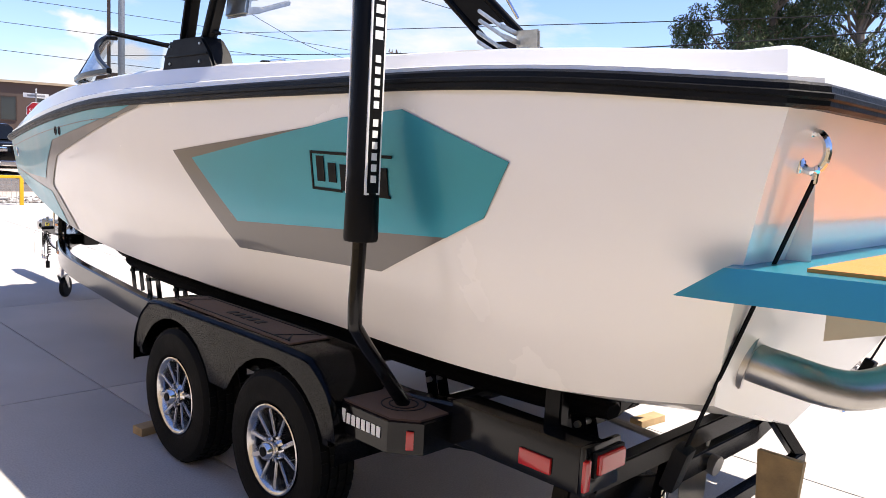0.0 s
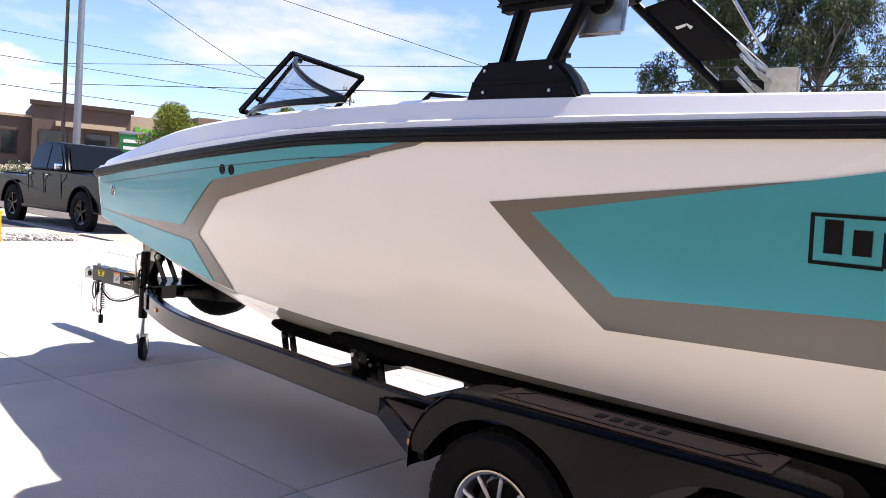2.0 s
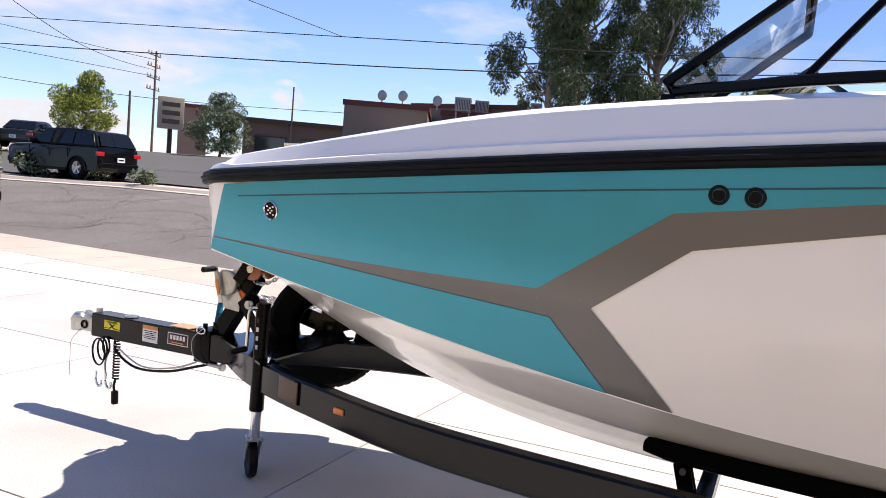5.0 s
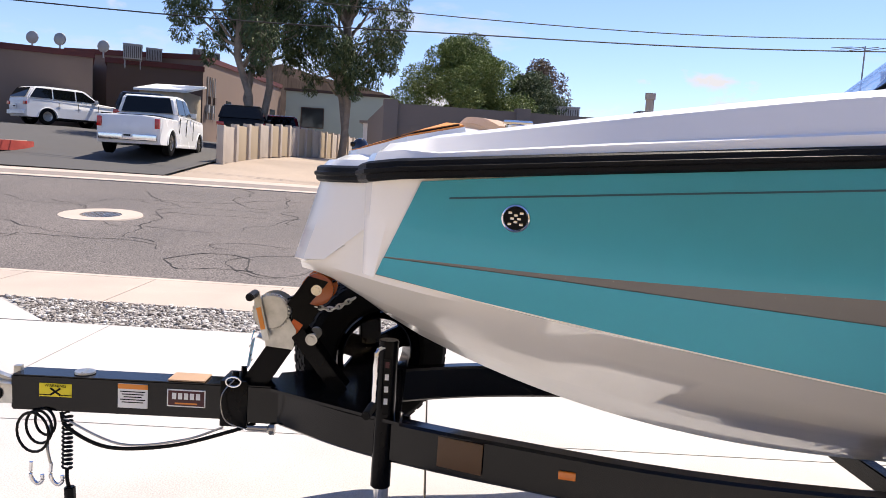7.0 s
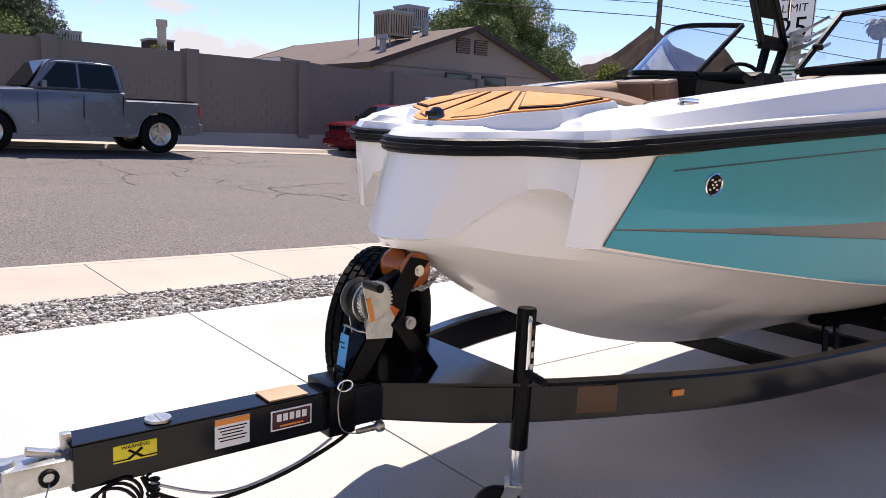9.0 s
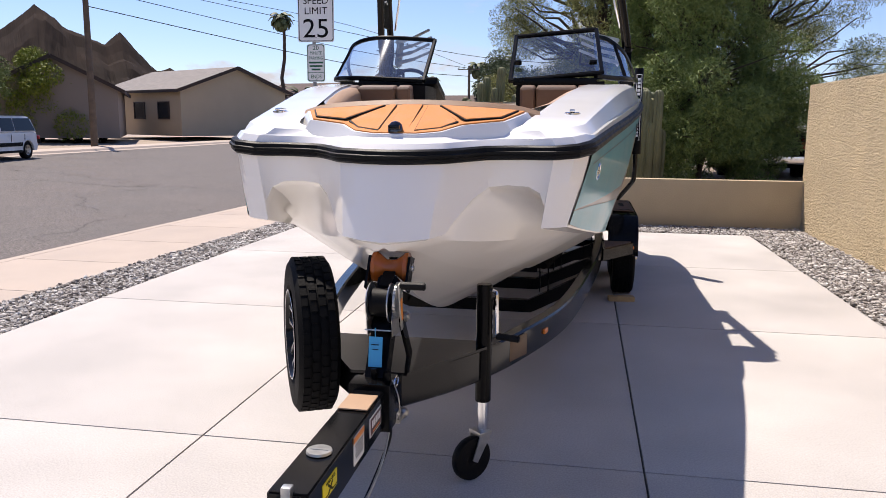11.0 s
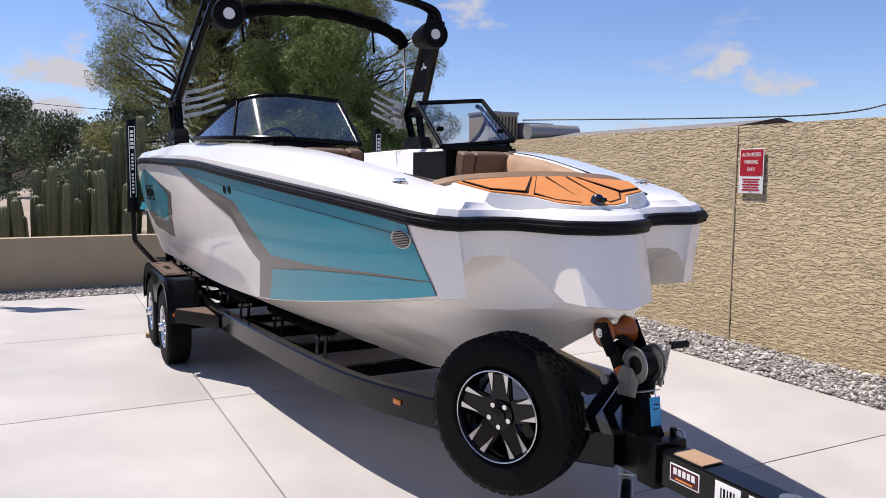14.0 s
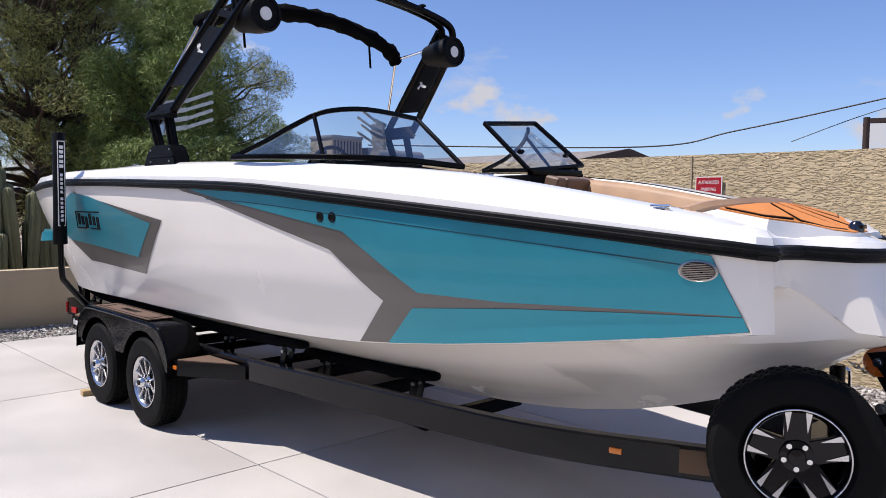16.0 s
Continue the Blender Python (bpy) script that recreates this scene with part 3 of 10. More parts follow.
def make_hull(boat):
    bm = bmesh.new()
    rake = lambda p: (p[0], p[1] + (0.30 * max(0, 1.79 - p[2]) - 0.06) * min(1, max(0, (-1.32 - p[1]) / 0.7)), p[2])
    ys = list(np.linspace(-2.02, 4.4, 84))
    tops, lows = [], []
    for y in ys + list(np.linspace(4.4, 5.0, 9))[1:]:
        zc, zr = chine_z(y), rail_z(y)
        tops.append([rake((side_x(y, zc + (zr - zc) * t), y, zc + (zr - zc) * t)) for t in (1, 0.93, 0.86, 0.79, 0.72, 0.65, 0.58, 0.51, 0.44, 0.37, 0.3, 0.24, 0.18, 0.12, 0.06, 0.02, 0)])
    for y in ys:
        xc, zc, zk = chine_x(y), chine_z(y), keel_z(y)
        low = [(xc - 0.035, y, zc - 0.012)]
        for t in (0.2, 0.42, 0.44, 0.7, 0.72, 1):
            step = 0.034 * min(1, max(0, (4.7 - y) / 1.2)) if t in (0.44, 0.72) else 0
            low.append(((xc - 0.035) * (1 - t), y, (zc - 0.012) + (zk - zc + 0.012) * (t ** 0.92) + step * (1 - t)))
        lows.append([rake(p) for p in low])
    for r, a, b, c in CORNER:
        R, A, B, C = Vector(r), Vector(a), Vector(b), Vector(c)
        tops.append([R, R.lerp(A, 0.2), R.lerp(A, 0.4), R.lerp(A, 0.7), R.lerp(A, 0.9), A, A.lerp(B, 0.15), A.lerp(B, 0.4), A.lerp(B, 0.7), A.lerp(B, 0.9), B, B.lerp(C, 0.15), B.lerp(C, 0.4), B.lerp(C, 0.6), B.lerp(C, 0.8), B.lerp(C, 0.95), C])
    grid_face(bm, tops)
    n_aft = len(ys)
    grid_face(bm, [[t[-1], l[0]] for t, l in zip(tops[:n_aft], lows)])
    # vee bottom, carried forward to the stem
    E = [Vector(lows[-1][0])] + [Vector(p) for p in INNER_CHINE]
    for e in E[1:]:
        K = Vector((0, min(e.y, 5.46), keel_z(min(e.y, 5.46))))
        lows.append([e] + [e.lerp(K, t) + Vector((0, 0, -0.025 * math.sin(math.pi * t) * (e.x > 0))) for t in (0.2, 0.42, 0.44, 0.7, 0.72, 1)])
    grid_face(bm, lows)
    # front skin
    grid_face(bm, [[Vector(r).lerp(Vector(m), k / 6) for k in range(7)] for r, m in FRONT])
    # tunnel between corner and stem block, its mouth at the front skin
    M = [Vector(m) for _, m in FRONT[:10]]
    rows = []
    for i, (m, e) in enumerate(zip(M, E)):
        lift = 0.06 * math.sin(math.pi * i / 9)
        rows.append([m.lerp(e, t) + Vector((0, 0, lift * math.sin(math.pi * t))) for t in (0, 0.12, 0.28, 0.46, 0.64, 0.82, 1)])
    grid_face(bm, rows)
    # underside of the corner, and the foot of the stem panel
    outer = [Vector(t[-1]) for t in tops[n_aft - 1:]]
    inner = [E[0].lerp(M[0], k / (len(outer) - 1)) for k in range(len(outer))]
    grid_face(bm, [[p, q] for p, q in zip(outer, inner)])
    grid_face(bm, [[Vector(m), e] for (_, m), e in zip(FRONT[9:], E[9:])])
    first = tops[0] + lows[0]
    mirror_x(bm)
    # transom
    loop = [Vector(p) for p in first] + [Vector((-p[0], p[1], p[2])) for p in first[-2::-1]]
    bm.faces.new([bm.verts.new(p) for p in loop])
    bmesh.ops.remove_doubles(bm, verts=bm.verts, dist=1e-4)
    return part("hull", bm, GELCOAT, boat, "glossy off-white gelcoat hull", smooth=32)


def hull_panel(name, poly, material, parent, side, lift, label):
    """A painted area of the topsides: a polygon in (y, z), cut into slices and laid on the hull."""
    bm = bmesh.new()
    lo, hi = min(p[0] for p in poly), max(p[0] for p in poly)
    cuts = sorted({round(p[0], 5) for p in poly} | {round(y, 5) for y in np.linspace(-2.02, 5.0, 92) if lo < y < hi})
    edges = list(zip(poly, poly[1:] + poly[:1]))
    at = lambda e, y: e[0][1] + (e[1][1] - e[0][1]) * (y - e[0][0]) / (e[1][0] - e[0][0])
    skin = lambda y, z: bm.verts.new((side * (side_x(y, z) + lift), y, z))
    for y0, y1 in zip(cuts, cuts[1:]):
        if y1 - y0 < 1e-4:
            continue
        mid = (y0 + y1) / 2
        across = sorted((e for e in edges if min(e[0][0], e[1][0]) < mid < max(e[0][0], e[1][0])), key=lambda e: at(e, mid))
        for a, b in zip(across[::2], across[1::2]):
            n = max(1, int((at(b, mid) - at(a, mid)) / 0.03) + 1)
            columns = [[skin(y, at(a, y) + (at(b, y) - at(a, y)) * k / n) for k in range(n + 1)] for y in (y0, y1)]
            for k in range(n):
                quad = [columns[0][k], columns[1][k], columns[1][k + 1], columns[0][k + 1]]
                bm.faces.new(quad if side < 0 else quad[::-1])
    bmesh.ops.remove_doubles(bm, verts=bm.verts, dist=2e-4)
    for f in bm.faces:
        f.normal_update()
        if f.normal.x * side < 0:
            f.normal_flip()
    return part(name, bm, material, parent, label, smooth=40, recalc=False)


def make_panels(boat):
    for s in (-1, 1):
        ztop = lambda y: rail_z(y) - 0.025
        bot = lambda y: chine_z(y) + 0.006
        # the two sides were laid a little differently
        tip, low_tip, notch, knee, cut = ((2.96, 1.45), (3.27, 1.222), (3.459, 1.265), (3.026, 1.556), (3.415, 1.17)) if s < 0 else ((2.85, 1.437), (3.21, 1.173), (3.479, 1.242), (2.972, 1.546), (3.412, 1.151))
        g_low, t_low, g_aft = (2.985, 3.208, 1.285) if s < 0 else (2.931, 3.172, 1.249)
        # forward grey field, then the teal fields over it
        ys_t = [1.6, 2.0, 2.5, 3.0, 3.5, 4.0, 4.5]
        grey = [(g_aft, ztop(g_aft))] + [(y, ztop(y)) for y in ys_t] + [(4.985, 1.515), (5.09, 1.272), (5.115, 1.215)]
        grey += [(y, bot(y)) for y in (4.8, 4.4, 4.0, 3.6, 3.3, g_low)] + [low_tip, tip, (1.58, 1.728), (g_aft + 0.06, 1.765)]
        hull_panel("grey_stripe", grey, GREY, boat, s, 0.006, "grey metallic stripe along the bow")
        up = [(y, ztop(y)) for y in [g_aft + 0.13] + ys_t] + [(4.985, 1.515), (5.088, 1.276), (4.6, 1.262), (4.0, notch[1] - 0.005), notch, knee, (1.62, 1.742)]
        hull_panel("teal_upper_field", up, TEAL, boat, s, 0.009, "teal metallic upper bow panel")
        # thin darker teal line a little below the rail
        line = [y for y in np.linspace(1.62, 4.9, 16)]
        stripe = [(y, rail_z(y) - 0.085) for y in line] + [(y, rail_z(y) - 0.091) for y in line[::-1]]
        hull_panel("pinstripe", stripe, TEAL_DARK, boat, s, 0.0105, "thin dark teal line")
        low = [(5.092, 1.271), (5.112, 1.217)] + [(y, bot(y)) for y in (4.8, 4.4, 4.0, 3.6, 3.3, t_low)] + [cut, (4.0, 1.206), (4.6, 1.245)]
        hull_panel("teal_lower_field", low, TEAL, boat, s, 0.009, "teal metallic lower bow panel")
        q_grey = [(0.943, 1.553), (0.448, 1.115), (-0.622, 1.158), (-1.175, 1.414), (-1.285, 1.595), (-0.81, 1.752)]
        hull_panel("grey_quarter_field", q_grey, GREY, boat, s, 0.004, "grey metallic border of the quarter panel")
        q_teal = [(0.745, 1.524), (0.40, 1.248), (-1.0, 1.331), (-1.175, 1.414), (-1.285, 1.595), (-0.81, 1.752), (-0.45, 1.722)]
        hull_panel("teal_quarter_field", q_teal, TEAL, boat, s, 0.0065, "teal metallic quarter panel")


def make_rub_rail(boat):
    bm = bmesh.new()
    pts = rail_plan()
    full = [Vector((-p.x, p.y, p.z)) for p in pts] + pts[-2::-1]
    sec = [(-0.012, -0.028), (0.016, -0.028), (0.026, -0.02), (0.026, -0.008), (0.034, -0.003), (0.034, 0.008), (0.026, 0.012), (0.024, 0.026), (0.012, 0.034), (-0.012, 0.034)]
    sec = [(-a, b) for a, b in sec]
    sweep(bm, full, sec, up=(0, 0, 1))
    part("rub_rail", bm, RUBBER, boat, "black rubber rub rail", smooth=25)


def deck_sections():
    secs = []
    for x, y, dx, dy in ((0.0, -2.12, 0, 1), (0.5, -2.12, 0, 1), (1.0, -2.12, 0, 1), (1.12, -2.115, -0.36, 0.93), (1.19, -2.06, -0.85, 0.5)):
        h = 0.105
        secs.append([(x + dx * k, y + dy * k, 1.812 + h * f) for k, f in ((-0.006, 0), (-0.004, 0.22), (0.008, 0.27), (0.04, 0.86), (0.075, 0.985), (0.26, 1.0))])
    for y in np.linspace(-1.92, 4.94, 51):
        x, z, d = rail_x(y), rail_z(y) + 0.03, deck_z(y)
        h = d - z
        secs.append([(x + 0.006, y, z), (x + 0.004, y, z + h * 0.22), (x - 0.008, y, z + h * 0.27), (x - 0.04, y, z + h * 0.86), (x - 0.075, y, z + h * 0.985), (x - 0.30, y, d + 0.002)])
    return secs


def make_deck(boat):
    bm = bmesh.new()
    secs = deck_sections()
    # round the bow
    reach = (0, 0.1, 0.215, 0.285, 0.36, 0.45, 0.605, 0.675, 0.765, 0.82)
    for r in BOW_RAIL:
        top = float(np.interp(r[0], reach, (1.588, 1.588, 1.592, 1.598, 1.606, 1.614, 1.618, 1.622, 1.628, 1.636)))
        inn = (float(np.interp(r[0], reach, (0, 0.1, 0.2, 0.26, 0.33, 0.40, 0.45, 0.48, 0.51, 0.525))), float(np.interp(r[0], reach, (5.18, 5.17, 5.14, 5.11, 5.07, 5.03, 5.01, 5.0, 5.0, 5.0))))
        R = Vector((r[0], r[1], r[2] + 0.03))
        I = Vector((inn[0], inn[1], top + 0.008))
        d = Vector((I.x - R.x, I.y - R.y, 0)).normalized()
        h = top - R.z
        secs.append([tuple(R - d * 0.004), tuple(R + d * 0.02 + Vector((0, 0, h * 0.5))), tuple(R + d * 0.05 + Vector((0, 0, h * 0.6))), tuple(R + d * 0.09 + Vector((0, 0, h * 0.95))), tuple(R + d * 0.13 + Vector((0, 0, h))), tuple(I)])
    grid_face(bm, secs)
    mirror_x(bm)
    part("deck", bm, DECKCOAT, boat, "glossy white deck moulding", smooth=30)
    # inner liner of the cockpit, foredeck, sole
    bm = bmesh.new()
    rows = []
    for y in np.linspace(-2.02, 4.85, 41):
        x, d = rail_x(y), deck_z(y)
        if y > 4.3:
            x -= (y - 4.3) * 0.30
        rows.append([(x - 0.295, y, d - 0.004), (x - 0.33, y, d - 0.03), (x - 0.36, y, d - 0.25), (x - 0.42, y, 1.26)])
    grid_face(bm, rows)
    mirror_x(bm)
    part("cockpit_liner", bm, DECKCOAT, boat, "white cockpit liner", smooth=40)
    bm = bmesh.new()
    rows = []
    for y, w, z in ((4.62, 0.62, 1.53), (4.66, 0.64, 1.728), (4.74, 0.64, 1.733), (4.84, 0.64, 1.722), (4.92, 0.60, 1.708), (5.02, 0.52, 1.675), (5.12, 0.38, 1.632), (5.18, 0.26, 1.606)):
        rows.append([(w * t, y - 0.03 * t * t, z - 0.04 * min(1, w * abs(t) / 0.6) ** 2 - 0.04 * t ** 8) for t in (-1, -0.88, -0.75, -0.5, -0.25, 0, 0.25, 0.5, 0.75, 0.88, 1)])
    grid_face(bm, rows)
    part("foredeck", bm, DECKCOAT, boat, "white moulded foredeck", smooth=40)
    bm = bmesh.new()
    prism(bm, [(-0.85, -1.92), (0.85, -1.92), (0.85, 3.2), (0.55, 4.6), (-0.55, 4.6), (-0.85, 3.2)], 0.04, pose(0, 0, 1.27))
    part("cockpit_sole", bm, CREAM, boat)


boat = thing("wakeboard_boat", (0, 0, 0), "white wakeboard boat with teal and grey panels on its trailer", "boat")
make_hull(boat)
make_panels(boat)
make_rub_rail(boat)
make_deck(boat)


# ---- boat: bow pads, seats, windshield, tower ----
def poly_slab(bm, pts, z_of, thick):
    """A flat piece with edges, following z_of(x, y)."""
    top = [bm.verts.new((x, y, z_of(x, y) + thick)) for x, y in pts]
    low = [bm.verts.new((x, y, z_of(x, y) - 0.002)) for x, y in pts]
    bm.faces.new(top)
    bm.faces.new(low[::-1])
    n = len(pts)
    for i in range(n):
        bm.faces.new((low[i], low[(i + 1) % n], top[(i + 1) % n], top[i]))


def pad_z(x, y):
    t = min(1, abs(x) / 0.6)
    return lerp([(4.78, 1.737), (4.92, 1.722), (5.02, 1.690), (5.12, 1.648), (5.2, 1.620), (5.3, 1.594)], y) - 0.04 * t * t + 0.004


def on_side(s, y, z, lift):
    """A frame on the topsides: x outward, z up along the skin."""
    e = 0.06
    ty = Vector((side_x(y + e, z) - side_x(y - e, z), 2 * e, 0)).normalized()
    tz = Vector((side_x(y, z + e) - side_x(y, z - e), 0, 2 * e)).normalized()
    n = ty.cross(tz).normalized()
    p = Vector((side_x(y, z), y, z)) + n * lift
    if s < 0:
        n, tz, p = Vector((-n.x, n.y, n.z)), Vector((-tz.x, tz.y, tz.z)), Vector((-p.x, p.y, p.z))
    side = tz.cross(n)
    m = Matrix((n * s, side * s, tz)).transposed().to_4x4()
    m.translation = p
    return m


def make_bow(boat):
    bm = bmesh.new()
    half = [(0, 5.235), (0.09, 5.235), (0.19, 5.19), (0.27, 5.10), (0.44, 5.03), (0.52, 4.86), (0.36, 4.875), (0.18, 4.885), (0, 4.89)]
    longer = lambda y: 4.87 + (y - 4.87) * 1.1
    half = [(x, longer(y)) for x, y in half]
    loop = half + [(-x, y) for x, y in half[-2:0:-1]]
    top = [bm.verts.new((x * 1.03, 4.98 + (y - 4.98) * 1.04, pad_z(x, y) - 0.004)) for x, y in loop]
    low = [bm.verts.new((x * 1.14, 4.98 + (y - 4.98) * 1.12, pad_z(x, y) - 0.085)) for x, y in loop]
    bm.faces.new(top)
    for i in range(len(loop)):
        j = (i + 1) % len(loop)
        bm.faces.new((low[i], low[j], top[j], top[i]))
    part("pad_plinth", bm, DECKCOAT, boat, "raised white moulding under the pads")
    bm = bmesh.new()
    poly_slab(bm, loop, lambda x, y: pad_z(x, y) - 0.003, 0.006)
    bed = part("pad_border", bm, PAD_ORANGE, boat, "orange foam pad sheet")
    pieces = [
        [(-0.05, 4.905), (0.05, 4.905), (0.05, 5.175), (-0.05, 5.175)],
        [(0.075, 4.905), (0.105, 4.905), (0.25, 5.085), (0.185, 5.165), (0.08, 5.21)],
        [(0.13, 4.905), (0.495, 4.872), (0.435, 5.012), (0.275, 5.065)],
    ]
    for k, p in enumerate(pieces):
        for s in ((1,) if k == 0 else (1, -1)):
            q = [(s * x, longer(y)) for x, y in p]
            cx, cy = sum(x for x, _ in q) / len(q), sum(y for _, y in q) / len(q)
            inset = lambda d: [(x + (cx - x) * d / math.hypot(cx - x, cy - y), y + (cy - y) * d / math.hypot(cx - x, cy - y)) for x, y in q]
            bm = bmesh.new()
            poly_slab(bm, q, lambda x, y: pad_z(x, y), 0.0045)
            groove = part("pad_groove", bm, MATT_BLACK, boat, "black pad groove")
            bm = bmesh.new()
            poly_slab(bm, inset(0.008), lambda x, y: pad_z(x, y), 0.0065)
            part("foam_pad", bm, PAD_ORANGE, groove, "orange foam deck pad")
    bm = bmesh.new()
    sweep(bm, smooth_path([(-0.57, 4.72, 1.685), (-0.45, 4.76, 1.713), (-0.25, 4.80, 1.728), (0, 4.81, 1.735), (0.25, 4.80, 1.728), (0.45, 4.76, 1.713), (0.57, 4.72, 1.685)], 6),
          [(-0.05, -0.04), (0.035, -0.04), (0.045, 0.0), (0.03, 0.018), (-0.03, 0.022), (-0.05, 0.0)])
    part("bow_bolster", bm, VINYL, boat, "tan vinyl bolster")
    for s in (1, -1):
        bm = bmesh.new()
        rows = []
        for y in np.linspace(3.3, 4.55, 9):
            x = rail_x(y) - 0.30 - max(0, y - 4.3) * 0.3
            d = deck_z(y)
            rows.append([(s * (x + 0.005), y, d - 0.012), (s * (x - 0.05), y, d - 0.018), (s * (x - 0.08), y, d - 0.05), (s * (x - 0.10), y, d - 0.24)])
        grid_face(bm, rows)
        part("coaming_cushion", bm, VINYL, boat, "tan vinyl side cushion", smooth=50)
    for s in (1, -1):
        for x0, x1 in ((0.37, 0.47), (0.475, 0.74), (0.745, 0.86)):
            bm = bmesh.new()
            box(bm, (x1 - x0, 0.12, 0.36), (s * (x0 + x1) / 2, 3.22, 1.715), rot=(-12, 0, 0), bevel=0.03, seg=3)
            part("seat_back", bm, VINYL_DARK, boat, "brown vinyl bow seat back")
        bm = bmesh.new()
        box(bm, (0.42, 1.15, 0.12), (s * 0.50, 3.85, 1.49), bevel=0.03, seg=3)
        part("seat_cushion", bm, VINYL, boat, "tan vinyl bow seat cushion")
        bm = bmesh.new()
        prism(bm, [(0.33, 1.25), (0.92, 1.25), (0.92, 1.93), (0.33, 1.90)], 0.55, Matrix(((s, 0, 0, 0), (0, 0, -1, 2.84), (0, 1, 0, 0), (0, 0, 0, 1))))
        part("console", bm, MATT_BLACK, boat, "black moulded console")
    bm = bmesh.new()
    prism(bm, [(0.30, 1.60), (0.42, 1.60), (0.50, 1.90), (0.30, 1.90)], 0.3, Matrix(((1, 0, 0, 0), (0, 0, -1, 2.98), (0, 1, 0, 0), (0, 0, 0, 1))))
    part("console_side_panel", bm, MATT_BLACK, boat)
    # bow light and cleats
    bm = bmesh.new()
    lathe(bm, [(0, 0.001), (0, 0.034), (0.012, 0.034), (0.034, 0.028), (0.046, 0.016), (0.05, 0.001)], 'z', 20, (0, 5.25, 1.606))
    bow_light = part("bow_light", bm, DARK_CHROME, boat, "chrome bow navigation light")
    bm = bmesh.new()
    box(bm, (0.05, 0.03, 0.02), (0, 5.273, 1.629), bevel=0.006)
    part("lens", bm, CAR_GLASS, bow_light)
    for s in (1, -1):
        for y in (4.70, 0.2):
            bm = bmesh.new()
            z = deck_z(y) + 0.003
            x = rail_x(y) - 0.14
            lathe(bm, [(0, 0.04), (0.008, 0.04), (0.012, 0.03), (0.012, 0.001)], 'z', 18, (s * x, y, z - 0.01))
            box(bm, (0.025, 0.09, 0.014), (s * x, y, z + 0.008), bevel=0.005)
            part("cleat", bm, CHROME, boat, "chrome pop-up cleat")
    # side vents
    for s in (1, -1):
        for y in (2.90, 2.80):
            bm = bmesh.new()
            x = side_x(y, 1.63) + 0.006
            n_pts = [(0.030, 0.0), (0.030, 0.005), (0.022, 0.007), (0.018, -0.0)]
            lathe(bm, [(s * b, a) for a, b in n_pts], 'x', 20)
            bmesh.ops.transform(bm, matrix=on_side(s, y, 1.622, 0.0065), verts=bm.verts)
            through_hull = part("through_hull_fitting", bm, RUBBER, boat, "black through-hull fitting")
            # no hole is cut: a black disc paints the shade inside the fitting
            bm = bmesh.new()
            cyl(bm, 0.0185, (s * -0.003, 0, 0), (s * 0.0035, 0, 0), 16)
            bmesh.ops.transform(bm, matrix=on_side(s, y, 1.622, 0.0065), verts=bm.verts)
            part("dark_bore", bm, INK, through_hull)
        y, z = (4.93, 1.452) if s > 0 else (4.70, 1.425)
        x = side_x(y, z) + 0.0065
        tilt = on_side(s, y, z, 0.0065)
        bm = bmesh.new()
        k = 0.062 if s > 0 else 0.042
        lathe(bm, [(0.0, k), (s * 0.006, k), (s * 0.009, k * 0.9), (s * 0.004, k * 0.8), (s * 0.003, 0.001)], 'x', 28)
        if s > 0:
            for k in range(-4, 5):
                h = math.sqrt(max(0.05**2 - (k * 0.0105)**2, 0)) * 2
                box(bm, (0.004, h, 0.0045), (s * 0.0075, 0, k * 0.0105), rot=(0, 0, 0))
            bmesh.ops.scale(bm, vec=(1, 1.32, 0.72), verts=bm.verts)
            bmesh.ops.transform(bm, matrix=tilt, verts=bm.verts)
            vent = part("vent_grille", bm, STEEL, boat, "oval steel louvred vent on the bow")
            # black disc on the closed hull, standing in for shade behind the slats
            bm = bmesh.new()
            lathe(bm, [(0.0045, 0.001), (0.0045, 0.052), (0.003, 0.053)], 'x', 28)
            bmesh.ops.scale(bm, vec=(1, 1.32, 0.72), verts=bm.verts)
            bmesh.ops.transform(bm, matrix=tilt, verts=bm.verts)
            part("vent_bore", bm, INK, vent)
        else:
            bmesh.ops.transform(bm, matrix=tilt, verts=bm.verts)
            badge = part("round_badge", bm, CHROME, boat, "round chrome badge on the bow")
            bm = bmesh.new()
            cyl(bm, 0.034, (s * 0.002, 0, 0), (s * 0.0055, 0, 0), 24)
            bmesh.ops.transform(bm, matrix=tilt, verts=bm.verts)
            part("badge_field", bm, INK, badge)
            for k in range(8):
                bm = bmesh.new()
                a = 2 * math.pi * k / 8
                rk = 0.024 if k % 2 else 0.010
                box(bm, (0.003, 0.011, 0.007), (s * 0.006, rk * math.cos(a), rk * math.sin(a)), bevel=0.001)
                bmesh.ops.transform(bm, matrix=tilt, verts=bm.verts)
                part("badge_star", bm, CHROME, badge)


make_bow(boat)


def pane(bm, quad, thick=0.006):
    q = [Vector(p) for p in quad]
    n = (q[1] - q[0]).cross(q[2] - q[0]).normalized() * thick / 2
    a = [bm.verts.new(p - n) for p in q]
    b = [bm.verts.new(p + n) for p in q]
    bm.faces.new(a[::-1])
    bm.faces.new(b)
    for i in range(len(q)):
        j = (i + 1) % len(q)
        bm.faces.new((a[i], a[j], b[j], b[i]))


